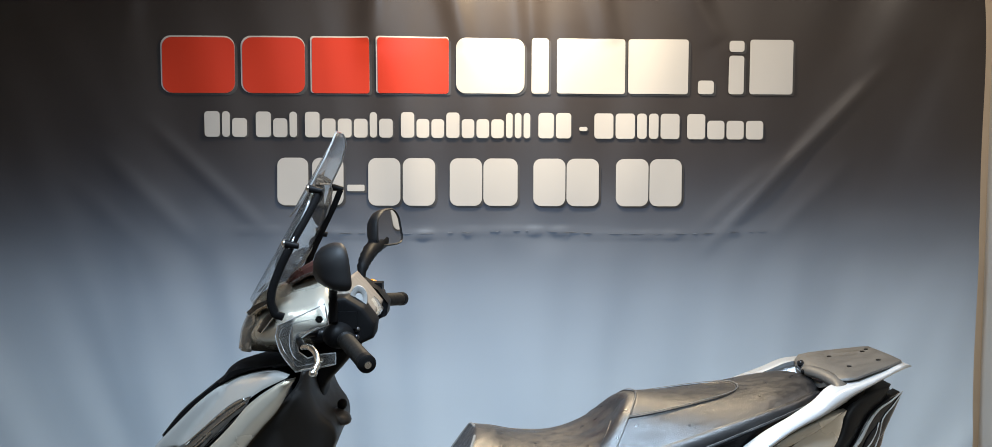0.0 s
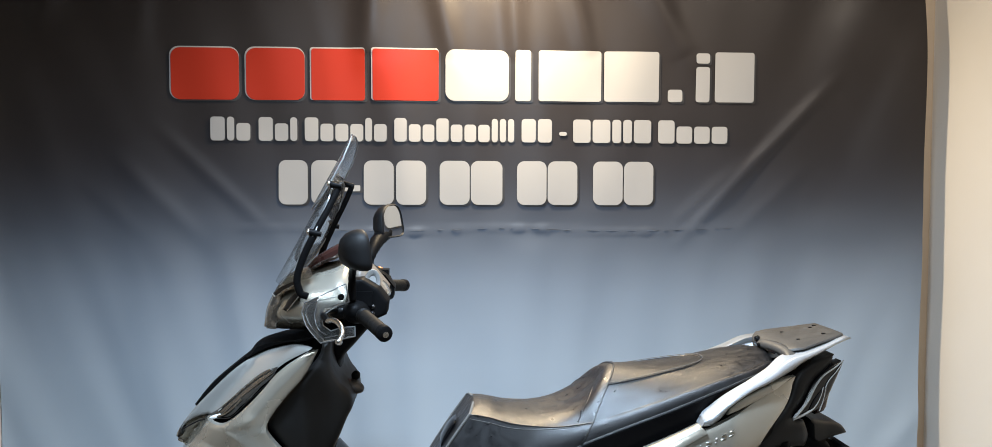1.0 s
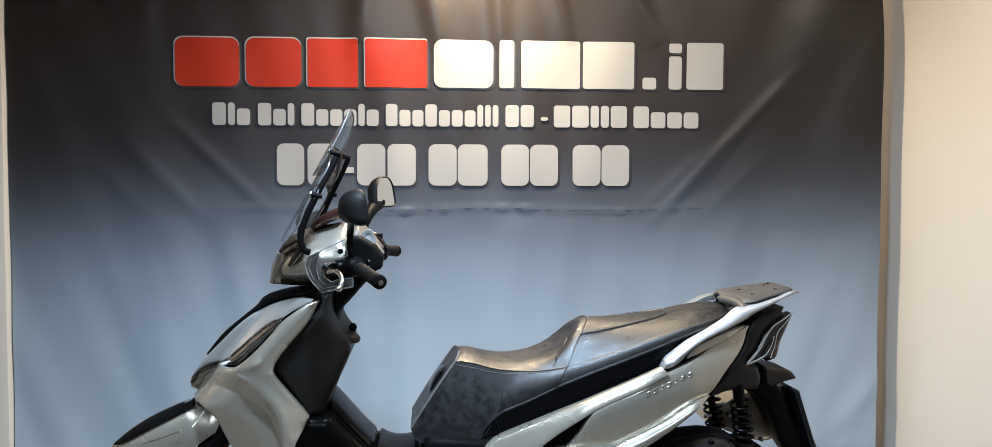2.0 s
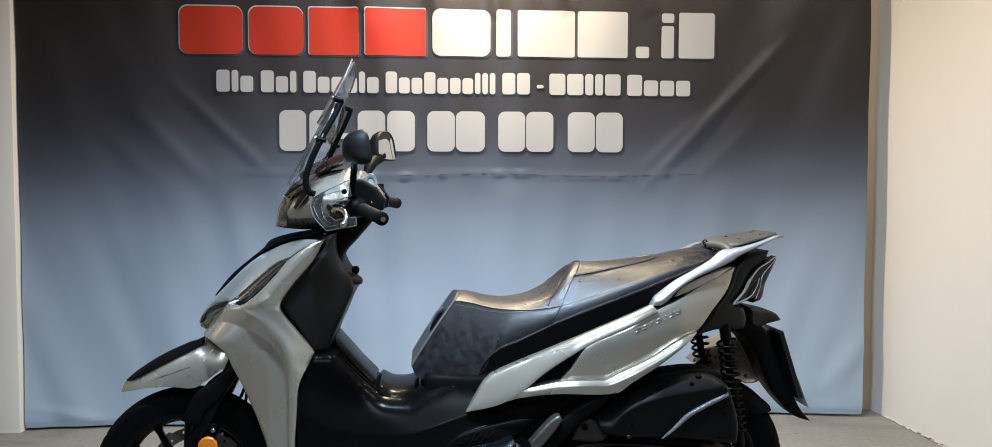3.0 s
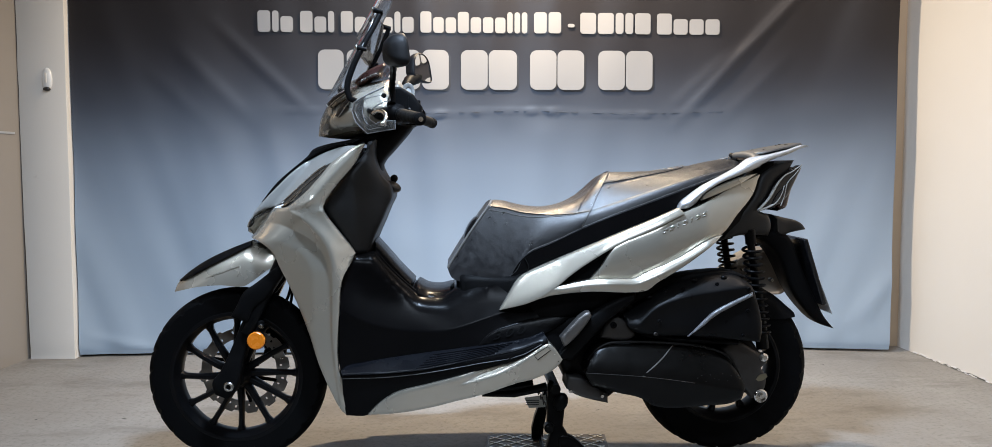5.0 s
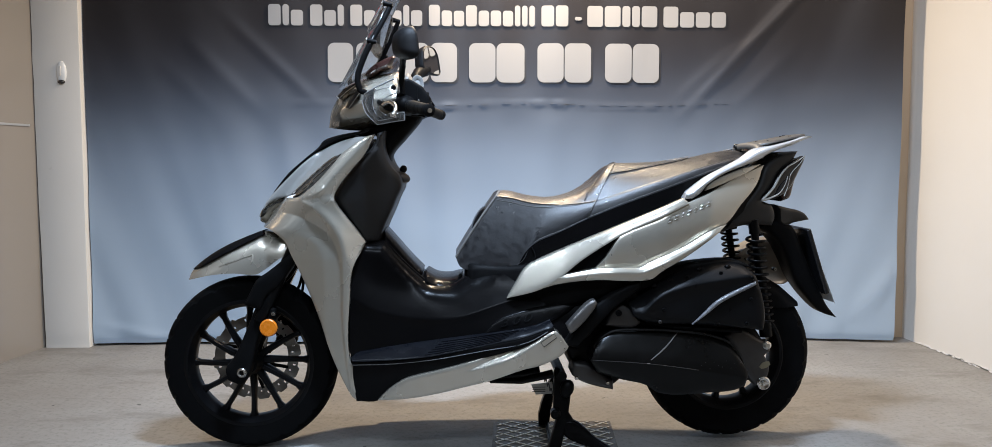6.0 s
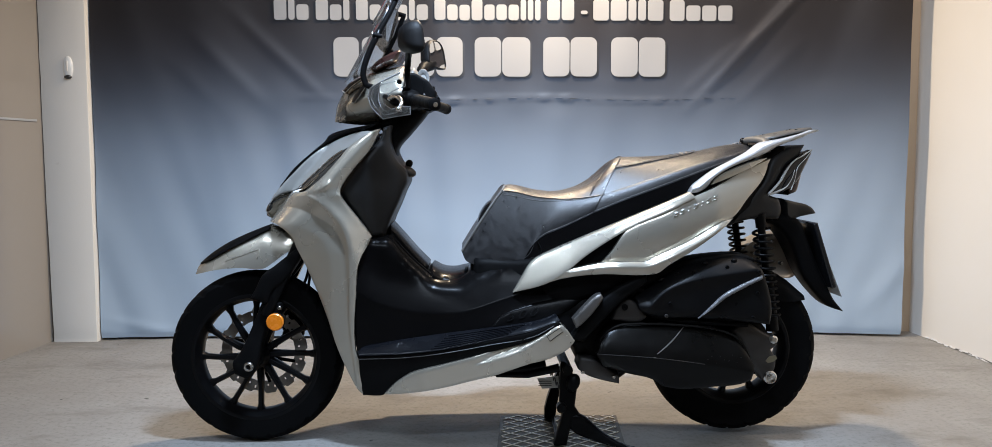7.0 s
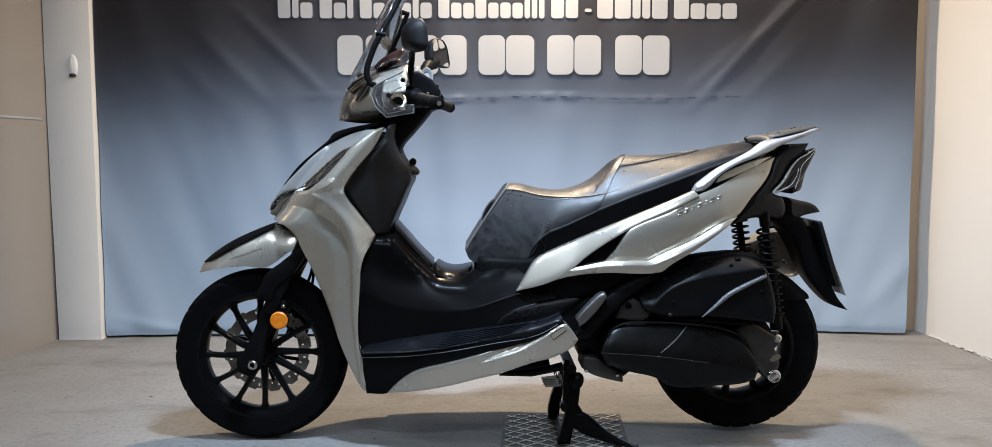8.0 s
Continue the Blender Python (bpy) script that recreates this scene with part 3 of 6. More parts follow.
def banner_y(x, z):
    y = 3.44 - 0.075 * ease((x - 1.55) / 0.55) * ease((2.75 - z) / 0.8)
    for a, b, h, wide in CREASES:
        y -= crease(x, z, a, b, h, wide)
    low = max(0.0, 1 - z / 1.25)
    y += 0.0050 * math.sin(x * 7.5 + 1.3 * math.sin(z * 2.0)) * (0.3 + low) + 0.0022 * math.sin(x * 17 + z * 1.5) * (0.4 + low)
    fan = (x - 0.1) * (1.0 + 0.22 * (1.2 - z))
    y += 0.0035 * math.sin(x * 3.1 + z * 2.2) + 0.004 * noise.noise((x * 2.2, 0.0, z * 1.6))
    y += 0.012 * noise.noise((fan * 5.5, 7.0, z * 0.9 + 0.8 * fan)) * (0.35 + 0.65 * ease(abs(z - 1.2) / 0.12))
    wave = 1.197 + 0.006 * math.sin(x * 6)
    y -= (0.003 + 0.020 * max(0, noise.noise((x * 11, 3.0, 0)))) * math.exp(-(((z - wave) / 0.010) ** 2)) * ease((1.25 - abs(x - 0.15)) / 0.6)
    y += 0.010 * math.exp(-((z - 0.0) / 0.03) ** 2)
    return y


def cloth(x0, x1, z0, z1, step):
    bm = bmesh.new()
    nx, nz = int((x1 - x0) / step), int((z1 - z0) / step)
    xs, zs = np.linspace(x0, x1, nx + 1), np.linspace(z0, z1, nz + 1)
    ys = [[banner_y(x, z) for x in xs] for z in zs]
    front, back = ([[bm.verts.new((x, y + off, z)) for x, y in zip(xs, row)] for z, row in zip(zs, ys)] for off in (0.0, 0.0015))
    for j in range(nz):
        for i in range(nx):
            bm.faces.new((front[j][i], front[j][i + 1], front[j + 1][i + 1], front[j + 1][i]))
            bm.faces.new((back[j][i], back[j + 1][i], back[j + 1][i + 1], back[j][i + 1]))
    rim = [(0, i) for i in range(nx)] + [(j, nx) for j in range(nz)] + [(nz, i) for i in range(nx, 0, -1)] + [(j, 0) for j in range(nz, 0, -1)]
    for (j, i), (m, n) in zip(rim, rim[1:] + rim[:1]):
        bm.faces.new((front[j][i], back[j][i], back[m][n], front[m][n]))
    return bm


banner = tagged(link("banner", cloth(-1.908, 2.112, 0.012, 2.78, 0.0165), VINYL_PRINT, smooth=80), "large vinyl banner, black fading to pale blue, with printed blocks", "banner")


def hem_strip():
    """The folded bottom hem, a doubled band of cloth."""
    bm = bmesh.new()
    rows = [[bm.verts.new((x, banner_y(x, z) - 0.0022, z)) for x in np.linspace(-1.906, 2.110, 160)] for z in (0.0125, 0.022, 0.036)]
    for a, b in zip(rows, rows[1:]):
        for k in range(159):
            bm.faces.new((a[k], a[k + 1], b[k + 1], b[k]))
    return bm


part("hem", hem_strip(), VINYL_PRINT, banner, "pale blue bottom hem", 80)
part("top_rail", tube_bm([(-1.91, 3.45, 2.79), (2.112, 3.45, 2.79)], 0.015, 10), PEGMETAL, banner, "slim metal rail along the top")


def fold_dashes():
    """Broken glints along the old fold that crosses the banner, shaped as thin raised slivers."""
    rnd = random.Random(21)
    x = -0.55
    while x < 1.25:
        length = rnd.uniform(0.02, 0.075)
        pts = [(u, banner_y(u, 1.197) - 0.0004 - 0.0007 * math.sin(math.pi * k / 5), 1.199 + 0.006 * math.sin(u * 6) + rnd.uniform(-0.001, 0.001)) for k, u in enumerate(np.linspace(x, x + length, 6))]
        bm = tube_bm(pts, [0.0005, 0.0010, 0.0013, 0.0013, 0.0010, 0.0005], 6)
        part("fold_glint", bm, VINYL_PRINT, banner, "raised sliver standing for a glint on the old fold")
        x += length + rnd.uniform(0.01, 0.07)


fold_dashes()


def bar(name, x0, x1, z0, z1, r, lift, material, steps=3):
    """A flat printed block with rounded corners, lying on the banner."""
    r = min(r, (x1 - x0) * 0.49, (z1 - z0) * 0.49)
    pts = []
    for cx, cz, a0 in ((x1 - r, z1 - r, 0), (x0 + r, z1 - r, 90), (x0 + r, z0 + r, 180), (x1 - r, z0 + r, 270)):
        for k in range(7):
            a = radians(a0 + 15 * k)
            pts.append((cx + r * math.cos(a), cz + r * math.sin(a)))
    places, faces, border, loop = flat_mesh(pts, 0.02, 1, 80, ())
    ys = np.array([banner_y(x, z) for x, z in places])
    return part(name, slab_bm(places, faces, border, ys - lift - 0.0008, ys - lift), material, banner)


def printed(name, x0, x1, z0, z1, r, material, edge=0.0, shade=0.010):
    bar("print_shadow", x0 + shade, x1 + shade, z0 - shade * 0.7, z1 - shade * 0.7, r, 0.0022, SHADOW_PRINT)
    if edge:
        bar("print_edge", x0 - edge, x1, z0, z1 + edge, r, 0.0040, WHITE_PRINT)
    bar(name, x0, x1, z0, z1, r, 0.0058, material)


TITLE = [(-1.18, -0.894), (-0.864, -0.616), (-0.588, -0.359), (-0.326, -0.042), (-0.012, 0.264), (0.292, 0.361), (0.394, 0.672), (0.685, 0.93), (0.971, 1.036), (1.096, 1.158), (1.182, 1.359)]
for k, (x0, x1) in enumerate(TITLE):
    top, low = 1.976, 1.756
    rise = 0.004 * (x0 + 1.2)
    if k == 8:
        top = low + 0.055
    if k == 9:
        printed("white_block", x0, x1, low + rise + 0.17, low + rise + 0.215, 0.012, WHITE_PRINT)
        top = low + 0.155
    printed("red_block" if k < 4 else "white_block", x0, x1, low + rise, top + rise, 0.040 if k in (0, 1, 4) else 0.012, RED_PRINT if k < 4 else WHITE_PRINT, 0.006 if k < 4 else 0.0)

# second line: small bars, tall (H), short (x) or thin (i), word by word
WORDS = [(-1.017, -0.849), (-0.814, -0.65), (-0.618, -0.266), (-0.233, 0.288), (0.321, 0.453), (0.486, 0.52), (0.548, 0.897), (0.929, 1.241)]
SHAPES = ("Hix", "Hxi", "Hxxxix", "HxxHxxxiii", "HH", "-", "HHiiH", "Hxxx")
top, low = 1.684, 1.582
for (x0, x1), shape in zip(WORDS, SHAPES):
    units = [{"H": 1.0, "x": 0.95, "i": 0.5, "-": 1.0}[c] for c in shape]
    gap = 0.009
    unit = (x1 - x0 - gap * (len(shape) - 1)) / sum(units)
    x = x0
    for c, u in zip(shape, units):
        w = u * unit
        z0, z1 = {"H": (low, top), "i": (low, top), "x": (low, low + (top - low) * 0.74), "-": (low + 0.03, low + 0.047)}[c]
        printed("text_bar", x, x + w, z0, z1, 0.014, WHITE_PRINT, shade=0.005)
        x += w + gap

# third line: one block a figure
FIGURES = [(-0.731, -0.607), (-0.592, -0.465), (-0.45, -0.381), (-0.366, -0.236), (-0.226, -0.096), (-0.037, 0.094), (0.099, 0.238), (0.302, 0.431), (0.436, 0.568), (0.638, 0.771), (0.776, 0.909)]
top, low = 1.500, 1.308
for k, (x0, x1) in enumerate(FIGURES):
    if k == 2:
        printed("figure_bar", x0, x1, low + 0.058, low + 0.084, 0.005, WHITE_PRINT)
    else:
        printed("figure_bar", x0, x1, low, top, 0.032, WHITE_PRINT)

# ---- small things of the room ----
hook = tagged(link("wall_hook", ball_bm((-2.0, 3.398, 1.345), (0.024, 0.012, 0.056), segments=20), WHITE_PLASTIC), "small white plastic holder fixed to the pillar", "holder")
part("slot", box_bm((-2.004, 3.382, 1.33), (-1.998, 3.388, 1.375)), PILLAR, hook, "shallow grey slot")
part("lower_lip", ball_bm((-2.0, 3.392, 1.300), (0.018, 0.012, 0.010), segments=14), CAST, hook, "grey lower lip")
part("back_plate", box_bm((-2.016, 3.3955, 1.302), (-1.984, 3.4005, 1.388)), WHITE_PLASTIC, hook)


def tread_plate():
    base = prism_bm([(0.045, 2.125), (0.452, 2.118), (0.412, 1.60), (0.008, 1.61)], 0.0, 0.004)
    ob = tagged(link("tread_plate", base, ALU_PLATE), "dirty metal tread plate with raised crossing ribs under the stand", "plate")
    poly = [(0.045, 2.125), (0.452, 2.118), (0.412, 1.60), (0.008, 1.61)]
    bm = bmesh.new()
    rnd = random.Random(11)
    for sgn in (-1, 1):
        for k in range(-14, 26):
            # lines at a slant across the plate, cut to its outline
            a0 = Vector((0.0 + 0.070 * k, 1.55))
            d = Vector((sgn * 0.80, 0.62)).normalized()
            inside_ts = [t / 200 for t in range(200) if inside([tuple(a0 + d * (t / 200 * 1.4 - 0.35))], [(x * 0.96 + 0.0085, 1.61 + (y - 1.61) * 0.985 + 0.004) for x, y in poly])[0]]
            if len(inside_ts) < 4:
                continue
            p = a0 + d * (inside_ts[0] * 1.4 - 0.35)
            q = a0 + d * (inside_ts[-1] * 1.4 - 0.35)
            n = Vector((-d.y, d.x)) * 0.0019
            vs = [bm.verts.new((*(c), z)) for z in (0.0041, 0.0062) for c in (p + n, q + n, q - n, p - n)]
            for f in ((4, 5, 6, 7), (0, 1, 5, 4), (1, 2, 6, 5), (2, 3, 7, 6), (3, 0, 4, 7)):
                bm.faces.new([vs[i] for i in f])
    part("tread_ribs", bm, ALU_RIB, ob, "worn bright ribs")
    return ob


tread_plate()


# ---- the scooter ----
scooter = tagged(new("scooter"), "pearl grey maxi scooter with black seat, standing on its centre stand", "scooter")
scooter.location = (0.0, CY, 0.0)
bpy.context.view_layer.update()


def both(make):
    """Builds a part on the near and on the far side."""
    return [make(-1), make(1)]


def flat_w(w):
    return lambda x, z: w


# wheels
def wheel(name, centre, radius, bead, wide, spokes, first):
    c = Vector(centre)
    hub_r = 0.040
    hub = [(-0.060, 0.012), (-0.060, 0.028), (-0.040, 0.034), (-0.030, hub_r), (0.030, hub_r), (0.045, 0.034), (0.060, 0.030), (0.060, 0.012)]
    w = part(name, lathe_bm(hub, c, "y", 32, False), RIM, scooter, "black cast wheel with slim spokes and road tyre")
    h = wide / 2
    prof = []
    # outside of the tyre from bead to bead, then back along the inside
    for k in range(21):
        a = radians(-80 + 8 * k)
        y = h * math.sin(a) / math.sin(radians(80))
        crown = math.cos(a)
        r = bead + (radius - bead) * (0.30 + 0.70 * crown**0.62) if abs(a) < radians(79) else bead
        prof.append((y * (0.94 if abs(a) > radians(70) else 1.0), r))
    prof[0], prof[-1] = (-h * 0.80, bead), (h * 0.80, bead)
    prof = [(-h * 0.78, bead - 0.004)] + prof + [(h * 0.78, bead - 0.004)]
    bm = lathe_bm(prof, c, "y", 240)
    # slanted tread grooves over the shoulders
    for v in bm.verts:
        d = v.co - c
        r = math.hypot(d.x, d.z)
        if r > bead + (radius - bead) * 0.62:
            t = math.atan2(d.z, d.x) * 180 / math.pi + (abs(d.y) / h) * 9
            if (t % 15) < 3.1 and abs(d.y) > h * 0.12:
                k = (r - 0.0055) / r
                v.co.x, v.co.z = c.x + d.x * k, c.z + d.z * k
    part("tyre", bm, RUBBER, w, "black road tyre with worn tread grooves", 35)
    rim = [(-h * 0.80, bead + 0.003), (-h * 0.84, bead - 0.002), (-h * 0.80, bead - 0.010), (-h * 0.55, bead - 0.017), (-h * 0.30, bead - 0.024), (h * 0.30, bead - 0.024), (h * 0.55, bead - 0.017), (h * 0.80, bead - 0.010), (h * 0.84, bead - 0.002), (h * 0.80, bead + 0.003), (h * 0.2, bead - 0.010), (-h * 0.2, bead - 0.010)]
    part("rim", lathe_bm(rim, c, "y", 96), RIM, w)
    for k in range(spokes):
        a = radians(first + 360 / spokes * k)
        d, n = Vector((math.cos(a), 0, math.sin(a))), Vector((-math.sin(a), 0, math.cos(a)))
        bm = bmesh.new()
        rows = []
        for r, tw, th, y in ((hub_r - 0.008, 0.012, 0.020, 0.0), (hub_r + 0.03, 0.0105, 0.017, -0.006), ((hub_r + bead) * 0.5, 0.0085, 0.013, -0.008), (bead - 0.040, 0.0085, 0.013, -0.004), (bead - 0.021, 0.014, 0.015, 0.0), (bead - 0.012, 0.020, 0.016, 0.0)):
            o = c + d * r + Vector((0, y, 0)) + n * 0.006 * math.sin(r / bead * 3.14)
            ring = [(-1, -0.5), (-0.55, -1), (0.55, -1), (1, -0.5), (1, 0.5), (0.55, 1), (-0.55, 1), (-1, 0.5)]
            rows.append([bm.verts.new(o + n * tw * u * 1.0 + Vector((0, th * v, 0))) for u, v in ring])
        for p, q in zip(rows, rows[1:]):
            for i in range(8):
                bm.faces.new((p[i], p[(i + 1) % 8], q[(i + 1) % 8], q[i]))
        bm.faces.new(rows[0])
        bm.faces.new(rows[-1])
        part("spoke", bm, RIM, w)
    return w


def brake_disc(parent, centre, y, r0, r1, lobes=12):
    """A wavy drilled brake disc."""
    bm = bmesh.new()
    n, rows = 144, 5
    c = Vector((centre[0], y, centre[2]))
    grid = []
    for i in range(n):
        a = 2 * math.pi * i / n
        outer = r1 + (0.0045 if math.sin(a * lobes) > 0 else -0.003)
        grid.append([[bm.verts.new(c + Vector((math.cos(a) * r, dy, math.sin(a) * r))) for dy in (-0.0022, 0.0022)] for r in (r0, r0 + (r1 - r0) * 0.30, r0 + (r1 - r0) * 0.48, r0 + (r1 - r0) * 0.72, outer)])
    def hole(i, k):
        return (k == 1 and i % 12 in (2,)) or (k == 2 and i % 12 in (6,))
    for i in range(n):
        a, b = grid[i], grid[(i + 1) % n]
        for k in range(rows - 1):
            if hole(i, k):
                for p, q in ((a[k], a[k + 1]), (b[k], b[k + 1]), (a[k], b[k]), (a[k + 1], b[k + 1])):
                    bm.faces.new((p[0], q[0], q[1], p[1]))
                continue
            for s in (0, 1):
                bm.faces.new((a[k][s], a[k + 1][s], b[k + 1][s], b[k][s]))
        for k in (0, rows - 1):
            bm.faces.new((a[k][0], b[k][0], b[k][1], a[k][1]))
    d = part("brake_disc", bm, DISC, parent, "drilled wavy steel brake disc", 30)
    for k in range(6):
        a = radians(60 * k + 20)
        p0, p1 = c + Vector((math.cos(a), 0, math.sin(a))) * 0.04, c + Vector((math.cos(a + 0.35), 0, math.sin(a + 0.35))) * (r0 + 0.006)
        part("carrier_arm", tube_bm([p0, (p0 + p1) / 2, p1], [0.008, 0.006, 0.006], 8), DARKCAST, parent)
    return d


FY = CY - 0.048  # the front wheel stands slightly steered to the near side
FRONT, REAR = (-0.746, FY, 0.2765), (0.802, CY - 0.015, 0.286)
front = wheel("front_wheel", FRONT, 0.2765, 0.203, 0.112, 12, 0)
brake_disc(front, FRONT, FY + 0.058, 0.103, 0.140)
rear = wheel("rear_wheel", REAR, 0.278, 0.180, 0.142, 10, 8)
brake_disc(rear, REAR, CY + 0.075, 0.085, 0.118)

# fork, caliper and axle
FORK = [(-0.672, 0.535), (-0.647, 0.525), (-0.714, 0.336), (-0.736, 0.245), (-0.76, 0.219), (-0.799, 0.236), (-0.806, 0.272), (-0.782, 0.306), (-0.749, 0.376), (-0.707, 0.475)]
for s in (-1, 1):
    f = panel("fork_leg", FORK, lambda x, z: 0.092 + 0.015 * ease((0.40 - z) / 0.15), scooter, BLACK, s, 0.045, 0.014, 0.012, 0.016, shift=FY - CY)
part("axle_nut", lathe_bm([(-0.018, 0.0065), (-0.021, 0.0085), (-0.021, 0.0125), (-0.017, 0.0155), (0.02, 0.0155), (0.02, 0.0065)], (-0.753, 1.838, 0.262), "y", 28), STEEL, scooter, "bright hollow steel axle end", 30)
part("axle_washer", lathe_bm([(-0.004, 0.0), (-0.004, 0.015), (0.03, 0.017), (0.03, 0.0)], (-0.753, 1.848, 0.262), "y", 20, False), DARKCAST, scooter)
REFLECTOR = (-0.668, 0.403)
refl = part("reflector", lathe_bm([(-0.006, 0.0), (-0.006, 0.024), (-0.003, 0.0272), (0.004, 0.0272), (0.004, 0.0)], (REFLECTOR[0], 1.826, REFLECTOR[1]), "y", 40, False), ORANGE, scooter, "round amber side reflector")
part("reflector_backing", lathe_bm([(0.004, 0.0), (0.004, 0.0285), (0.012, 0.0285), (0.012, 0.0)], (REFLECTOR[0], 1.826, REFLECTOR[1]), "y", 32, False), BLACK, refl)
bolt(scooter, (REFLECTOR[0] + 0.012, 1.842, REFLECTOR[1] + 0.042), 0.0075, 0.01)
part("reflector_bracket", tube_bm([(REFLECTOR[0], 1.845, REFLECTOR[1]), (REFLECTOR[0] + 0.01, 1.85, REFLECTOR[1] + 0.05), (REFLECTOR[0] - 0.03, 1.87, REFLECTOR[1] + 0.06)], 0.012, 8), BLACK, scooter)
cal = part("brake_caliper", ball_bm((-0.655, FY + 0.085, 0.36), (0.038, 0.026, 0.062), Matrix.Rotation(radians(-20), 4, "Y"), 18), DARKCAST, scooter, "black brake caliper")
part("caliper_bridge", ball_bm((-0.668, FY + 0.075, 0.33), (0.018, 0.035, 0.018), None, 14), DARKCAST, cal)
for k, (dx, dz) in enumerate(((-0.01, 0.03), (0.012, -0.02))):
    bolt(cal, (-0.655 + dx, FY + 0.058, 0.36 + dz), 0.006, 0.008)
part("brake_hose", tube_bm(curve_through([(-0.66, FY + 0.09, 0.42), (-0.62, CY + 0.1, 0.50), (-0.60, CY + 0.09, 0.58), (-0.57, CY + 0.06, 0.66)]), 0.005, 8), BLACK, scooter)
part("cable", tube_bm(curve_through([(-0.585, CY - 0.08, 0.47), (-0.572, CY - 0.085, 0.53), (-0.57, CY - 0.08, 0.60), (-0.56, CY - 0.06, 0.68)]), 0.0045, 8), BLACK, scooter)
for s in (-1, 1):
    part("fork_tube", tube_bm([(-0.70, FY + s * 0.085, 0.42), (-0.47, CY + s * 0.085, 0.92)], 0.019, 14), STEEL if s > 0 else DARKCAST, scooter)
FORKCOVER = [(-0.727, 0.51), (-0.706, 0.55), (-0.667, 0.579), (-0.595, 0.636), (-0.58, 0.617), (-0.604, 0.577), (-0.644, 0.524), (-0.676, 0.498), (-0.693, 0.454), (-0.747, 0.475)]
both(lambda s: panel("fork_cover", FORKCOVER, flat_w(0.104), scooter, BLACK, s, 0.045, 0.016, 0.012, 0.02, shift=FY - CY))

# front mudguard: rounded across, over the tyre
MUDGUARD = [(-0.939, 0.541), (-0.908, 0.569), (-0.882, 0.589), (-0.797, 0.631), (-0.697, 0.683), (-0.667, 0.691), (-0.626, 0.671), (-0.603, 0.63), (-0.635, 0.616), (-0.679, 0.584), (-0.71, 0.566), (-0.779, 0.569), (-0.859, 0.561)]
MUD_TOP = [(-0.947, 0.540), (-0.925, 0.574), (-0.887, 0.606), (-0.825, 0.645), (-0.753, 0.678), (-0.698, 0.699), (-0.64, 0.690)]


def w_mud(x, z):
    return ramp(x, [(-0.95, 0.030), (-0.90, 0.060), (-0.82, 0.075), (-0.6, 0.083)])


mud_outline = [MUDGUARD[0]] + MUD_TOP[1:6] + MUDGUARD[5:]
mud = hull("front_mudguard", mud_outline, w_mud, scooter, PAINT, MUD_TOP, 0.11, 1.8, 0.12, 0.010, shift=FY - CY, label="pearl grey front mudguard with sharp pointed tip")


for s in (-1, 1):
    for line in ([(-0.829, 0.589), (-0.800, 0.600), (-0.772, 0.609), (-0.744, 0.620), (-0.722, 0.627)], [(-0.722, 0.627), (-0.722, 0.614), (-0.727, 0.599)], [(-0.663, 0.672), (-0.688, 0.637)]):
        part("mudguard_crease", tube_bm(curve_through([(x, FY + s * (w_mud(x, z) * (0.12 + 0.88 * float(round_off(distances([(x, z)], MUD_TOP, False)[0], 0.11, 1.8))) + 0.0002), z) for x, z in line], False, 5, 80), 0.0027, 8), PAINT, mud)


def w_strip(x, z):
    return w_mud(x, z) * 0.80 + 0.001


STRIP = [(x, z + 0.002) for x, z in MUD_TOP[1:6]] + [(-0.690, 0.690), (-0.712, 0.680), (-0.816, 0.628), (-0.896, 0.586)]
hull("mudguard_strip", STRIP, w_strip, mud, BLACK, [(x, z + 0.003) for x, z in MUD_TOP[1:6]], 0.05, 2.2, 0.15, 0.012, shift=FY - CY, label="gloss black top strip")

# front shield, headlamps and nose
SHIELD = [(-0.327, 0.999), (-0.362, 0.935), (-0.400, 0.891), (-0.436, 0.845), (-0.453, 0.811), (-0.446, 0.788), (-0.422, 0.753), (-0.389, 0.706), (-0.365, 0.669), (-0.377, 0.642), (-0.395, 0.608), (-0.405, 0.574), (-0.410, 0.515), (-0.416, 0.323), (-0.409, 0.299), (-0.401, 0.287), (-0.398, 0.239), (-0.389, 0.178), (-0.408, 0.192), (-0.434, 0.237), (-0.474, 0.325), (-0.504, 0.413), (-0.530, 0.482), (-0.570, 0.580), (-0.594, 0.636), (-0.606, 0.670), (-0.629, 0.692), (-0.660, 0.708), (-0.698, 0.714), (-0.720, 0.726), (-0.718, 0.750), (-0.703, 0.773), (-0.672, 0.791), (-0.613, 0.805), (-0.567, 0.810), (-0.536, 0.829), (-0.495, 0.866), (-0.456, 0.908), (-0.428, 0.941), (-0.382, 0.975), (-0.346, 0.995)]
CREASE = [(-0.715, 0.730), (-0.672, 0.772), (-0.610, 0.795), (-0.560, 0.799), (-0.525, 0.786), (-0.482, 0.747), (-0.444, 0.691), (-0.432, 0.635), (-0.430, 0.556), (-0.432, 0.417), (-0.411, 0.217)]
CREASE_LINE = [tuple(q) for q in curve_through(CREASE, False, 6, 90)]
LIP_LINE = [tuple(q) for q in curve_through([(-0.700, 0.722), (-0.656, 0.752), (-0.621, 0.760), (-0.583, 0.757), (-0.527, 0.735), (-0.480, 0.704), (-0.453, 0.661), (-0.441, 0.619), (-0.439, 0.541), (-0.440, 0.417), (-0.418, 0.217)], False, 6, 90)]
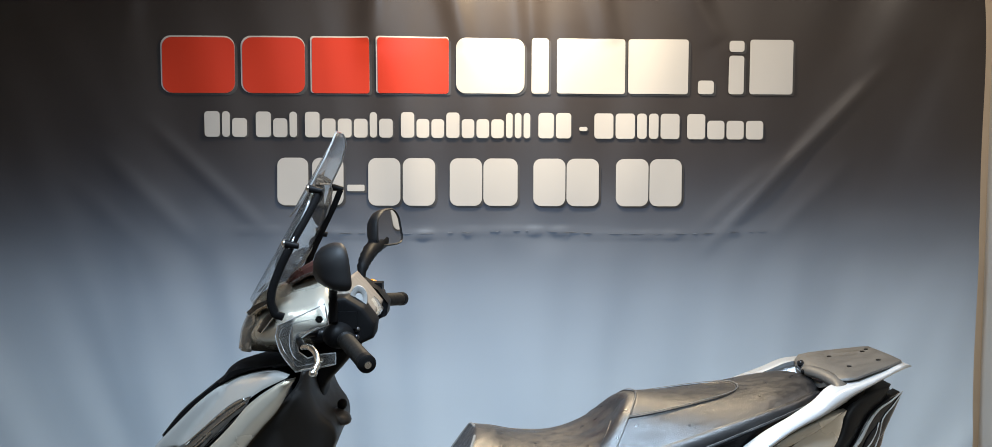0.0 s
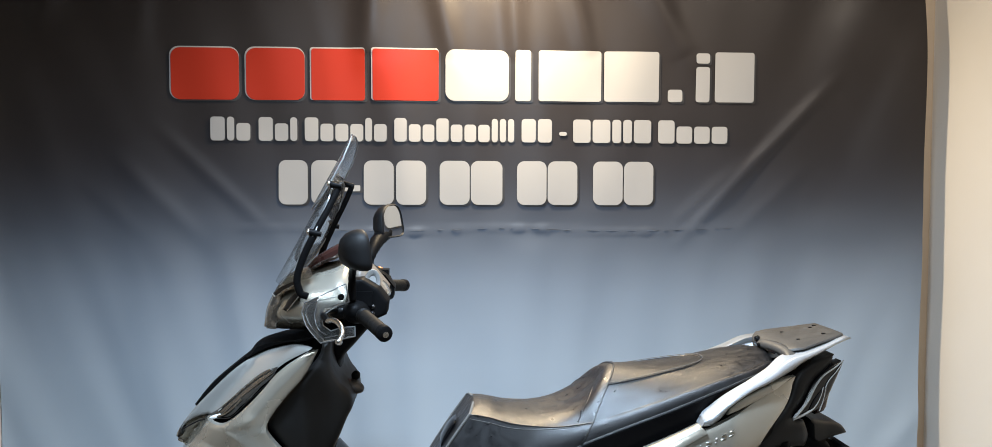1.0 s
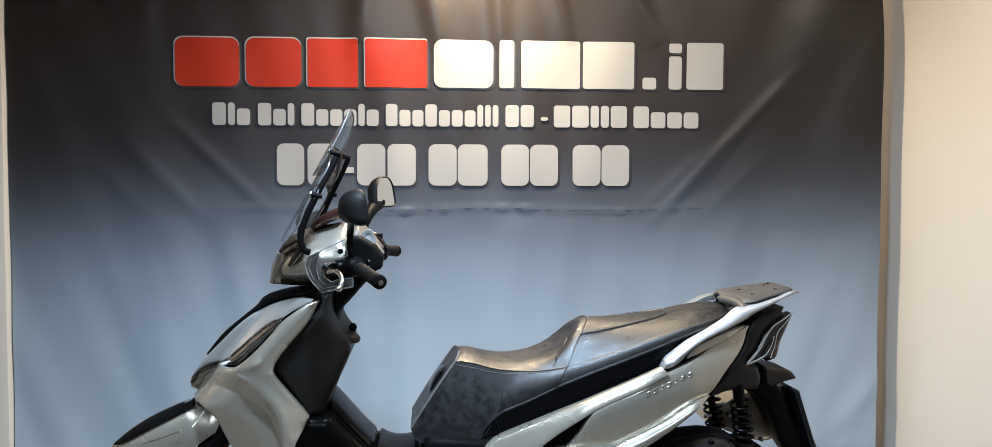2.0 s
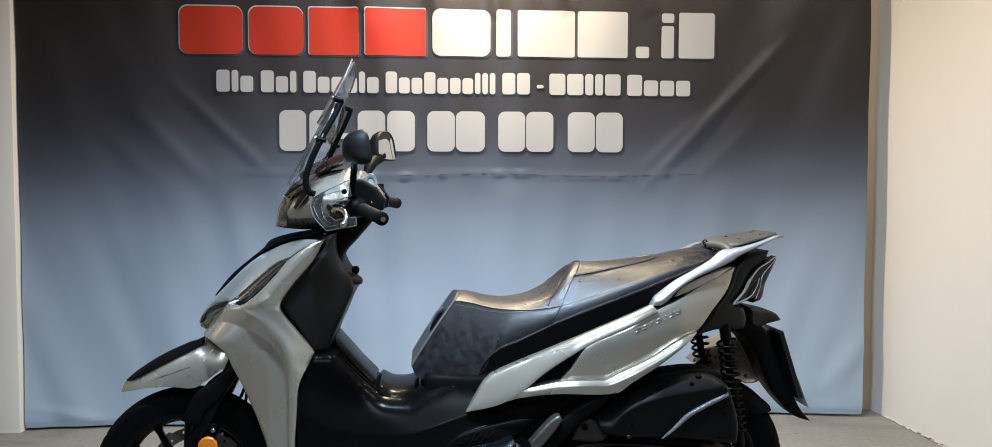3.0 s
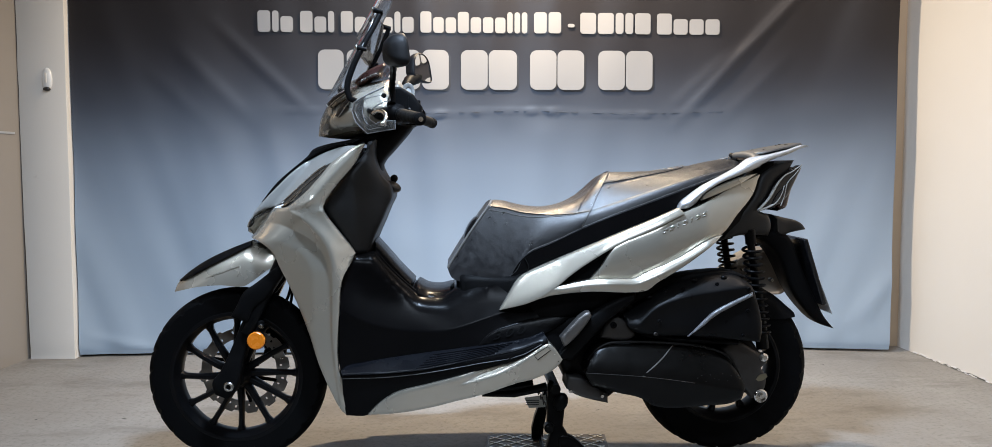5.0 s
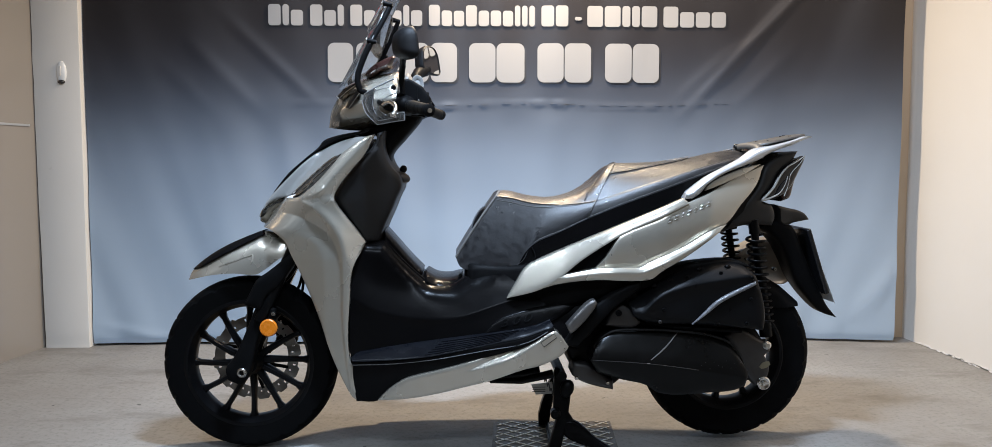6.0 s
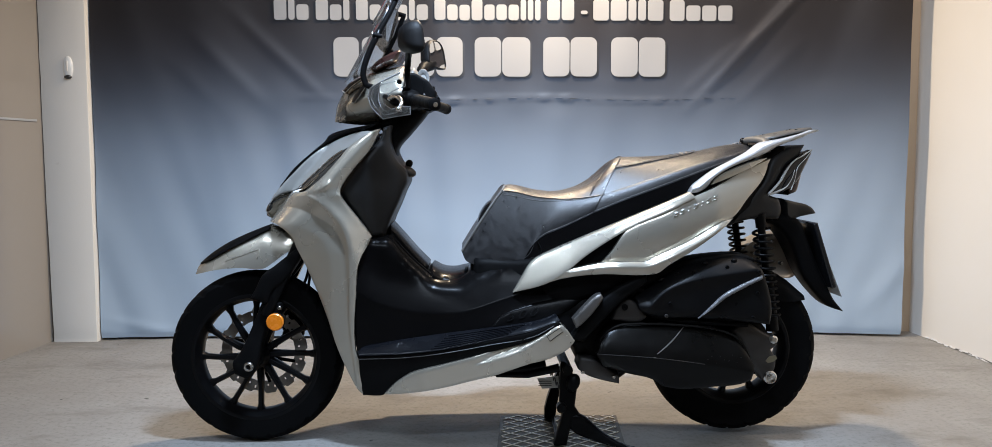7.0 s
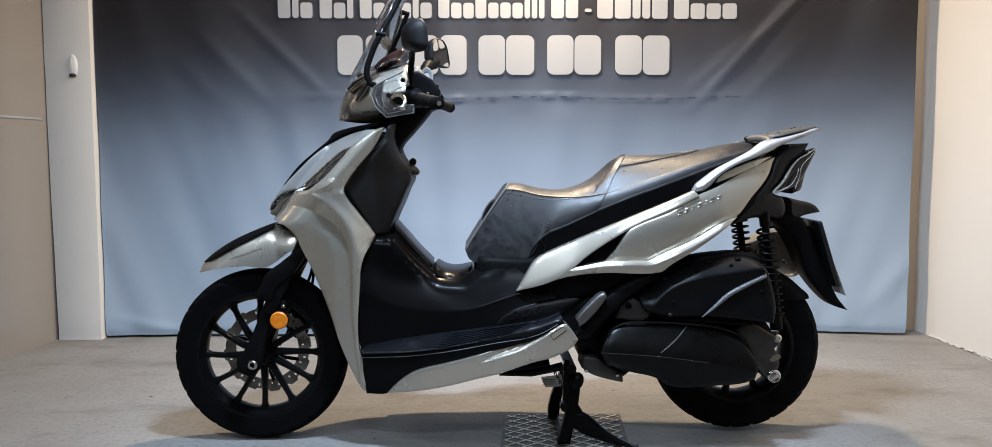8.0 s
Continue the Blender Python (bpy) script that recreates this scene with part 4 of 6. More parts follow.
RIDGE_LINE = [tuple(q) for q in curve_through([(-0.330, 0.996), (-0.370, 0.957), (-0.418, 0.908), (-0.463, 0.858), (-0.504, 0.809)], False, 4, 90)]
FACET_END = [(-0.556, 0.806), (-0.530, 0.812), (-0.504, 0.822), (-0.482, 0.836)]


def shield_relief(p, d):
    """A lip under the crease with a hollow cheek before it; a ridge parts the upper band in two facets; the lower band turns in behind."""
    dist = distances(p, CREASE_LINE, False)
    band = inside(p, CREASE_LINE + [(-0.36, 0.18), (-0.30, 0.6), (-0.30, 1.05), (-0.45, 1.0), (-0.75, 0.80)])
    soft = np.sqrt(dist**2 + 0.0015**2)
    lip = distances(p, LIP_LINE, False)
    between = inside(p, CREASE_LINE + LIP_LINE[::-1])
    share = np.where(between, dist / np.maximum(dist + lip, 1e-5), 1.0)
    deep = np.interp(p[:, 1], [0.40, 0.62, 0.70], [0.007, 0.012, 0.022])
    cheek = deep * share - np.where(between, 0, 0.05 * np.clip(lip, 0, 0.05) - 0.22 * np.clip(lip - 0.05, 0, 0.08))
    low = np.clip((0.80 - p[:, 1]) / 0.10, 0, 1) * np.clip((p[:, 1] - 0.56) / 0.08, 0, 1)
    rear = low * 0.95 * np.clip(soft - 0.012, 0, 0.055)
    front = inside(p, RIDGE_LINE + [(-0.62, 0.80), (-0.62, 1.05), (-0.36, 1.05)])
    ridge = np.sqrt(distances(p, RIDGE_LINE, False)**2 + 0.001**2)
    up = np.clip((p[:, 1] - 0.80) / 0.03, 0, 1)
    facets = 0.008 - np.where(front, 0.02, 0.50) * np.minimum(ridge, 0.040)
    step = 0.004 * np.exp(-(distances(p, FACET_END, False) / 0.006) ** 2)
    return np.where(band, up * facets - rear + step, -cheek)


for s in (-1, 1):
    panel("front_shield", SHIELD, w_shield, scooter, PAINT, s, 0.022, 0.006, 0.003, 0.006, relief=shield_relief, label="pearl grey front fairing with a sharp crease", smooth=38, lines=(CREASE_LINE, RIDGE_LINE, LIP_LINE[:42]), even=1)
HEADLIGHT = [(-0.704, 0.761), (-0.691, 0.789), (-0.669, 0.817), (-0.623, 0.865), (-0.572, 0.914), (-0.521, 0.950), (-0.465, 0.975), (-0.397, 0.993), (-0.350, 0.994), (-0.434, 0.943), (-0.464, 0.910), (-0.504, 0.867), (-0.547, 0.829), (-0.578, 0.809), (-0.622, 0.805), (-0.665, 0.795), (-0.693, 0.777)]
SLIT = [(-0.640, 0.797), (-0.595, 0.826), (-0.536, 0.880), (-0.478, 0.926), (-0.438, 0.943), (-0.446, 0.925), (-0.488, 0.886), (-0.527, 0.848), (-0.557, 0.818), (-0.590, 0.806)]


def on_lamp(line, s, out, steps=5):
    return curve_through([(x, CY + s * (w_headlight(x, z) + out), z) for x, z in line], False, steps)


for s in (-1, 1):
    h = panel("headlamp", HEADLIGHT, w_headlight, scooter, SILVER, s, 0.03, 0.009, 0.004, 0.010, label="clear headlamp over a pale reflector")
    rec = panel("lamp_recess", SLIT, lambda x, z: w_headlight(x, z) + 0.0035, h, LAMPDARK, s, 0.008, 0.010, 0.003, 0.008, label="dark slanted lamp recess")
    part("lamp_trim", tube_bm(on_lamp([(-0.694, 0.769), (-0.650, 0.790), (-0.590, 0.805), (-0.556, 0.815), (-0.516, 0.852), (-0.456, 0.908)], s, 0.006), 0.0018, 8), GLOSS, h, "dark lamp trim")
    for line, r in (([(-0.585, 0.814), (-0.535, 0.860), (-0.480, 0.905), (-0.448, 0.930)], 0.0016), ([(-0.600, 0.819), (-0.545, 0.867), (-0.492, 0.911), (-0.455, 0.935)], 0.0028), ([(-0.625, 0.802), (-0.590, 0.810), (-0.562, 0.826), (-0.530, 0.858)], 0.0034)):
        part("reflector_strip", tube_bm(on_lamp(line, s, 0.005), r, 8), STEEL, rec, "bright reflector strip")
    part("lamp_bulb_cover", ball_bm((-0.600, CY + s * (w_headlight(-0.600, 0.808) + 0.005), 0.807), (0.022, 0.006, 0.006), Matrix.Rotation(radians(-14), 4, "Y"), 14), WHITE_PLASTIC, h)
NOSE = [(-0.677, 0.820), (-0.627, 0.881), (-0.565, 0.934), (-0.526, 0.966), (-0.512, 0.984), (-0.470, 1.000), (-0.392, 1.015), (-0.353, 1.025), (-0.335, 1.016), (-0.359, 1.000), (-0.412, 0.990), (-0.473, 0.972), (-0.524, 0.944), (-0.576, 0.908), (-0.627, 0.860), (-0.669, 0.812)]
nose = hull("nose_strip", NOSE, lambda x, z: ramp(x, [(-0.68, 0.022), (-0.5, 0.070), (-0.36, 0.150)]), scooter, BLACK, None, 0.03, 2.0, 0.35, 0.012, label="black ridged strip over the nose")
for k in range(3):
    x, z = -0.490 + 0.045 * k, 0.985 + 0.008 * k
    part("nose_vent", tube_bm([(x, CY - 0.052 - 0.022 * k, z), (x + 0.030, CY - 0.060 - 0.022 * k, z + 0.004)], [0.005, 0.002], 8, None, 0.5), GLOSS, nose)
hull("nose_core", [(-0.700, 0.735), (-0.66, 0.80), (-0.56, 0.90), (-0.46, 0.96), (-0.36, 0.99), (-0.34, 0.80), (-0.40, 0.70), (-0.60, 0.69), (-0.68, 0.71)], lambda x, z: max(0.01, min(w_shield(x, z), w_headlight(x, z)) - 0.035), scooter, BLACK, None, 0.03, 2, 0.5, 0.03)
hull("front_badge", [(-0.716, 0.735), (-0.716, 0.752), (-0.700, 0.780), (-0.692, 0.772), (-0.700, 0.745)], flat_w(0.045), scooter, GLOSS, None, 0.02, 2, 0.5, 0.012)
hull("inner_fender", [(-0.55, 0.66), (-0.50, 0.58), (-0.465, 0.48), (-0.435, 0.36), (-0.405, 0.24), (-0.34, 0.22), (-0.34, 0.62), (-0.42, 0.72)], flat_w(0.125), scooter, BLACK, None, 0.02, 2, 0.9, 0.03, label="black plastic inner fender")

# leg shield, steering column and key
LEG = [(-0.325, 1.005), (-0.303, 1.013), (-0.307, 0.973), (-0.297, 0.925), (-0.285, 0.902), (-0.260, 0.870), (-0.256, 0.837), (-0.270, 0.807), (-0.290, 0.758), (-0.308, 0.719), (-0.327, 0.665), (-0.368, 0.665), (-0.388, 0.700), (-0.426, 0.751), (-0.450, 0.787), (-0.457, 0.811), (-0.439, 0.845), (-0.403, 0.891), (-0.364, 0.935), (-0.331, 0.980)]
leg = hull("leg_shield", LEG, w_leg, scooter, TAIL_PLASTIC, None, 0.03, 2.4, 0.86, 0.016, label="matt black inner leg shield")
COLUMN = [(-0.363, 1.026), (-0.278, 1.062), (-0.192, 1.062), (-0.204, 1.044), (-0.253, 0.986), (-0.291, 0.939), (-0.294, 0.893), (-0.314, 0.901), (-0.32, 0.949), (-0.343, 1.002)]
hull("steering_column", COLUMN, flat_w(0.075), scooter, BLACK, None, 0.05, 2.2, 0.45, 0.016, label="black steering column cover")
key = part("ignition_lock", ball_bm((-0.262, CY - 0.03, 0.868), (0.030, 0.032, 0.017), Matrix.Rotation(radians(22), 4, "Y"), 18), CAST, scooter, "bronze grey ignition lock")
part("ignition_key", ball_bm((-0.257, CY - 0.015, 0.893), (0.012, 0.016, 0.013), Matrix.Rotation(radians(15), 4, "Y"), 12), BLACK, key, "black key head")

# centre body
LOWER = [(-0.363, 0.669), (-0.307, 0.669), (-0.288, 0.643), (-0.253, 0.604), (-0.211, 0.565), (-0.176, 0.539), (-0.136, 0.532), (-0.097, 0.535), (-0.054, 0.556), (0.04, 0.565), (0.13, 0.596), (0.236, 0.619), (0.354, 0.595), (0.504, 0.549), (0.451, 0.521), (0.4, 0.492), (0.348, 0.461), (0.297, 0.416), (0.238, 0.361), (0.152, 0.342), (-0.002, 0.323), (-0.156, 0.304), (-0.412, 0.297), (-0.412, 0.42), (-0.405, 0.575), (-0.395, 0.61), (-0.377, 0.644)]
WAIST = [tuple(q) for q in curve_through([(-0.397, 0.495), (-0.349, 0.467), (-0.272, 0.445), (-0.175, 0.434), (-0.078, 0.441), (0.039, 0.477), (0.136, 0.506), (0.233, 0.531), (0.350, 0.556)], False, 5, 90)]


def waist_relief(p, d):
    """Above the waist crease the body leans inwards."""
    wx, wz = [q[0] for q in WAIST], [q[1] for q in WAIST]
    dz = p[:, 1] - np.interp(p[:, 0], wx, wz)
    return (-0.22 * np.clip(dz, 0, 0.09) - 0.30 * np.clip(-dz, 0, 0.02)) * np.clip((p[:, 0] + 0.43) / 0.06, 0, 1)


lower = hull("centre_body", LOWER, w_lower, scooter, SATIN, [(-0.42, 0.672)] + LOWER[:9] + [(0.02, 0.575)], 0.034, 2.2, 0.76, 0.011, label="satin black step-through body", relief=waist_relief, lines=(WAIST,))
TRIM = [(-0.316, 0.696), (-0.312, 0.702), (-0.274, 0.659), (-0.234, 0.613), (-0.192, 0.57), (-0.198, 0.549), (-0.206, 0.539), (-0.261, 0.59), (-0.297, 0.629), (-0.317, 0.661)]
hull("tunnel_trim", TRIM, lambda x, z: 0.11, scooter, SATIN, None, 0.025, 2.2, 0.55, 0.012, label="satin black tunnel cap")
SADDLE = [(-0.206, 0.539), (-0.18, 0.568), (-0.15, 0.552), (-0.109, 0.548), (-0.073, 0.556), (-0.042, 0.531), (-0.055, 0.512), (-0.099, 0.501), (-0.14, 0.496), (-0.176, 0.507)]
hull("tunnel_cover", SADDLE, lambda x, z: 0.135, scooter, SATIN, None, 0.035, 2.2, 0.45, 0.012)
part("tunnel_joint", tube_bm(curve_through([(x, CY - w_lower(x, z) * 0.62, z + 0.003) for x, z in LOWER[1:8]]), 0.0025, 6), BLACK, lower)
hull("body_core", [(-0.05, 0.60), (0.12, 0.60), (0.42, 0.71), (0.62, 0.79), (0.80, 0.88), (0.92, 0.90), (0.90, 0.80), (0.76, 0.715), (0.62, 0.64), (0.50, 0.58), (0.42, 0.52), (0.10, 0.45), (-0.05, 0.50)], lambda x, z: w_side(x, z) - 0.045, scooter, BLACK, None, 0.02, 2, 0.8, 0.04, label="black inner frame cover")
panel("badge_pad", [(0.002, 0.392), (0.037, 0.432), (0.096, 0.455), (0.194, 0.476), (0.306, 0.493), (0.26, 0.458), (0.22, 0.435), (0.171, 0.414), (0.094, 0.401)], lambda x, z: w_lower(x, z) + 0.003, scooter, SATIN, -1, 0.012, 0.014, 0.003, 0.010, label="raised satin black pad with moulded figures")


def moulded_text(text, origin, along, up, size, depth, material, parent, label):
    """Raised figures in the built-in font, laid on a skin."""
    cu = bpy.data.curves.new("figures", "FONT")
    cu.body, cu.size, cu.extrude, cu.shear, cu.space_character = text, size, depth, 0.25, 1.25
    tmp = new("figures", cu)
    me = bpy.data.meshes.new_from_object(tmp.evaluated_get(bpy.context.evaluated_depsgraph_get()))
    bpy.data.objects.remove(tmp)
    bm = bmesh.new()
    bm.from_mesh(me)
    bpy.data.meshes.remove(me)
    a, u = Vector(along).normalized(), Vector(up).normalized()
    m = Matrix((a, u, a.cross(u))).transposed().to_4x4()
    bm.transform(Matrix.Translation(origin) @ m @ Matrix.Diagonal((1.7, 1, 1, 1)))
    for v in bm.verts:
        out = 0.0062 if (v.co - Vector(origin)).dot(a.cross(u)) > 0 else 0.002
        v.co.y = CY - w_lower(v.co.x, v.co.z) - out
    return part("figures", bm, material, parent, label, 30)


moulded_text("300", (0.046, CY - w_lower(0.10, 0.43) - 0.0065, 0.412), (1, -0.02, 0.20), (0.05, 0.15, 1), 0.034, 0.002, BLACK, scooter, "raised black figures 300")
BOARD = [(-0.408, 0.316), (-0.395, 0.328), (-0.349, 0.338), (-0.154, 0.372), (0.036, 0.400), (0.150, 0.418), (0.200, 0.436), (0.208, 0.425), (0.190, 0.418), (0.130, 0.396), (0.036, 0.374), (-0.060, 0.352), (-0.155, 0.332), (-0.271, 0.317), (-0.401, 0.306)]
BOARD_LOW = [(-0.404, 0.308), (-0.271, 0.317), (-0.155, 0.332), (-0.060, 0.352), (0.036, 0.374), (0.130, 0.396), (0.196, 0.420)]


def board_relief(p, d):
    """The tread leans in towards the body above its lower edge."""
    dz = p[:, 1] - np.interp(p[:, 0], [q[0] for q in BOARD_LOW], [q[1] for q in BOARD_LOW])
    return 0.004 - 1.25 * np.clip(dz, 0, 0.05)


SILL = [(-0.404, 0.306), (-0.271, 0.317), (-0.155, 0.332), (0.036, 0.374), (0.130, 0.396), (0.206, 0.424), (0.212, 0.410), (0.131, 0.368), (0.036, 0.338), (-0.059, 0.309), (-0.155, 0.282), (-0.203, 0.270), (-0.242, 0.256), (-0.272, 0.237), (-0.297, 0.216), (-0.323, 0.184), (-0.395, 0.178), (-0.402, 0.230)]
SILL_LINE = [(-0.402, 0.295), (-0.271, 0.304), (-0.155, 0.320), (0.000, 0.351), (0.131, 0.378), (0.190, 0.409)]
TRIM_EDGE = [(-0.325, 0.190), (-0.297, 0.220), (-0.272, 0.240), (-0.242, 0.259), (-0.203, 0.273), (-0.155, 0.285), (-0.059, 0.312), (0.036, 0.341), (0.131, 0.371), (0.205, 0.412)]
SILL_TRIM = TRIM_EDGE + [(0.218, 0.408), (0.253, 0.363), (0.246, 0.352), (0.230, 0.335), (0.169, 0.306), (0.116, 0.294), (0.011, 0.257), (-0.059, 0.239), (-0.132, 0.219), (-0.249, 0.197)]
WEDGE_LOW = [tuple(q) for q in curve_through([(-0.052, 0.287), (0.017, 0.308), (0.064, 0.324), (0.112, 0.348), (0.153, 0.372), (0.205, 0.405), (0.216, 0.406)], False, 4, 90)]
WEDGE_TOP = [tuple(q) for q in curve_through([(-0.052, 0.287), (0.017, 0.320), (0.064, 0.338), (0.112, 0.361), (0.153, 0.381), (0.205, 0.411), (0.216, 0.412)], False, 4, 90)]


def trim_relief(p, d):
    """A narrow upward bevel in the shape of a blade; the faces above and below it tuck slightly under."""
    low = np.interp(p[:, 0], [q[0] for q in WEDGE_LOW], [q[1] for q in WEDGE_LOW])
    top = np.interp(p[:, 0], [q[0] for q in WEDGE_TOP], [q[1] for q in WEDGE_TOP])
    low, top = (np.where(p[:, 0] < -0.052, 0.287 + (p[:, 0] + 0.052) * 0.30, v) for v in (low, top))
    dz = p[:, 1] - low
    return 0.005 - 1.0 * np.clip(dz, 0, top - low) + 0.10 * np.clip(p[:, 1] - top, 0, 0.1) - 0.06 * np.clip(-dz, 0, 0.10)


for s in (-1, 1):
    b = panel("footboard", BOARD, w_board, scooter, BOARD_GLOSS, s, 0.10, 0.008, 0.003, 0.005, label="satin black ribbed footboard", smooth=45, relief=board_relief, lines=(BOARD_LOW,))
    for k in range(6):
        pts = []
        for i in range(10):
            x = -0.180 + 0.010 * k + 0.026 * i
            z0 = float(np.interp(x, [q[0] for q in BOARD_LOW], [q[1] for q in BOARD_LOW]))
            dz = 0.006 + 0.0052 * k * (1 - 0.45 * i / 9)
            pts.append((x, CY + s * (w_board(x, 0) + 0.005 - 1.25 * dz), z0 + dz))
        part("board_rib", tube_bm(pts, 0.0016, 6), BOARD_GLOSS, b)
    sc = panel("sill_cover", SILL, lambda x, z: w_board(x, z) + 0.001 - 0.12 * max(0.0, 0.36 - z), scooter, BLACK, s, 0.08, 0.014, 0.003, 0.006, label="black lower sill")
    # the light caught by the sill's edge, painted as a thin pale line
    part("sill_edge", tube_bm(curve_through([(x, CY + s * (w_board(x, z) + 0.0022 - 0.12 * max(0.0, 0.36 - z)), z) for x, z in SILL_LINE], False, 4, 80), 0.0012, 6), HIGHLIGHT_GREY, sc, "moulded edge, its highlight painted in pale grey")
    p = panel("sill_trim", SILL_TRIM, lambda x, z: w_board(x, z) + 0.001, scooter, PAINT, s, 0.06, 0.006, 0.003, 0.005, label="pearl grey lower sill trim", relief=trim_relief, lines=(WEDGE_LOW[:-3], WEDGE_TOP[3:-3]), smooth=32, even=1)
    slot = panel("slot_cover", [(0.170, 0.377), (0.208, 0.401), (0.214, 0.392), (0.178, 0.366)], lambda x, z: w_board(x, z) + 0.0052, p, PAINT, s, 0.006, 0.01, 0.001, 0.003, rings=())
    part("slot_rim", tube_bm([(x, CY + s * (w_board(x, z) + 0.0050), z) for x, z in ((0.168, 0.378), (0.208, 0.4035), (0.2165, 0.392), (0.178, 0.3635), (0.168, 0.378))], 0.0011, 6), BLACK, p)
    bolt(p, (0.238, CY + s * (w_board(0.238, 0.36) - 0.002), 0.360), 0.0055, 0.005, BLACK, "y", s)
hull("belly", [(-0.38, 0.29), (0.25, 0.36), (0.28, 0.33), (0.24, 0.29), (0.18, 0.26), (-0.05, 0.215), (-0.36, 0.19)], flat_w(0.095), scooter, BLACK, None, 0.02, 2, 0.8, 0.03)

# seat
RIDER_TOP = [(0.052, 0.822), (0.077, 0.824), (0.150, 0.808), (0.233, 0.802), (0.316, 0.823), (0.379, 0.866), (0.414, 0.906), (0.434, 0.913)]
RIDER_SEAM = [(0.039, 0.104, 0.809), (0.092, 0.114, 0.802), (0.141, 0.124, 0.790), (0.200, 0.134, 0.784), (0.249, 0.141, 0.783), (0.297, 0.147, 0.787), (0.351, 0.153, 0.796)]
RIDER_LOW = [(-0.088, 0.104, 0.617), (-0.070, 0.117, 0.584), (0.021, 0.137, 0.582), (0.108, 0.152, 0.594), (0.154, 0.158, 0.660), (0.237, 0.163, 0.699), (0.320, 0.166, 0.739)]
PILLION_TOP = [(0.434, 0.913), (0.545, 0.916), (0.670, 0.928), (0.774, 0.950), (0.826, 0.955), (0.858, 0.944), (0.872, 0.925)]
PILLION_SEAM = [(0.351, 0.153, 0.796), (0.452, 0.158, 0.829), (0.550, 0.158, 0.861), (0.671, 0.148, 0.899), (0.760, 0.128, 0.922), (0.825, 0.090, 0.935), (0.868, 0.030, 0.922)]
PILLION_LOW = [(0.320, 0.166, 0.739), (0.430, 0.174, 0.784), (0.547, 0.173, 0.826), (0.687, 0.160, 0.877), (0.775, 0.138, 0.905), (0.840, 0.096, 0.915), (0.880, 0.034, 0.905)]


def on_line(line, t):
    """The point at the share t of a line's length."""
    seg = [(Vector(q) - Vector(p)).length for p, q in zip(line, line[1:])]
    left = min(1.0, max(0.0, t)) * sum(seg)
    for (p, q), d in zip(zip(line, line[1:]), seg):
        if left <= d + 1e-9:
            return Vector(p).lerp(Vector(q), left / d)
        left -= d
    return Vector(line[-1])


def seat_skin(tops, seams, lows, bulge):
    """A place on a cushion: t along it, u across it (0 the crown, 1 the shoulder seam, 2 the lower seam)."""
    tops, seams, lows = ([tuple(p) for p in curve_through(line, False, 6, 60)] for line in (tops, seams, lows))

    def at(t, u, side=-1):
        a, b, c = on_line(tops, t), on_line(seams, t), on_line(lows, t)
        a = Vector((a.x, 0.0, a.y))
        if u <= 1:
            k = 0.28 * u**1.7 + 0.72 * u**3.0
            p = Vector((a.x + (b.x - a.x) * (0.35 * u + 0.65 * u**2.4), b.y * u, a.z + (b.z - a.z) * k))
        else:
            k = u - 1
            ctrl = (b + c) / 2 + Vector((0, bulge, 0.012))
            p = b * (1 - k) ** 2 + ctrl * 2 * k * (1 - k) + c * k * k
        return Vector((p.x, CY + side * p.y, p.z))

    return at


ACROSS = [k / 9 for k in range(9)] + [0.96, 0.99, 1.0, 1.01, 1.04] + [1 + k / 9 for k in range(1, 10)]


def cushion(name, at, n, label):
    bm = bmesh.new()
    rings = []
    for i in range(n + 1):
        half = [at(i / n, u) for u in ACROSS]
        far = [Vector((p.x, 2 * CY - p.y, p.z)) for p in half[1:]]
        rings.append([bm.verts.new(p) for p in half[::-1] + far])
    for p, q in zip(rings, rings[1:]):
        for k in range(len(p) - 1):
            bm.faces.new((p[k], p[k + 1], q[k + 1], q[k]))
        bm.faces.new((p[0], q[0], q[-1], p[-1]))
    bm.faces.new(rings[0])
    bm.faces.new(rings[-1])
    bmesh.ops.remove_doubles(bm, verts=bm.verts, dist=1e-5)
    return part(name, bm, VINYL, scooter, label, 60)


rider, pillion = seat_skin(RIDER_TOP, RIDER_SEAM, RIDER_LOW, 0.012), seat_skin(PILLION_TOP, PILLION_SEAM, PILLION_LOW, 0.006)
seat = cushion("rider_seat", rider, 64, "stitched black vinyl rider seat with a lumbar step")
pil = cushion("pillion_seat", pillion, 56, "stitched black vinyl pillion seat, lightly creased")


def sewn(at, pairs, parent, r=0.0022, thread=0.006, side=-1):
    """A raised seam along places (t, u), with a line of thread beside it."""
    pts = [at(t, u, side) for t, u in pairs]
    pts = curve_through(pts, False, 5, 80)
    part("seam", tube_bm(pts, r, 6), VINYL, parent, "raised vinyl seam")
    if thread:
        part("stitching", tube_bm([p + Vector((thread * 0.5, 0, thread * 0.75)) for p in pts], 0.0010, 5), THREAD, parent)


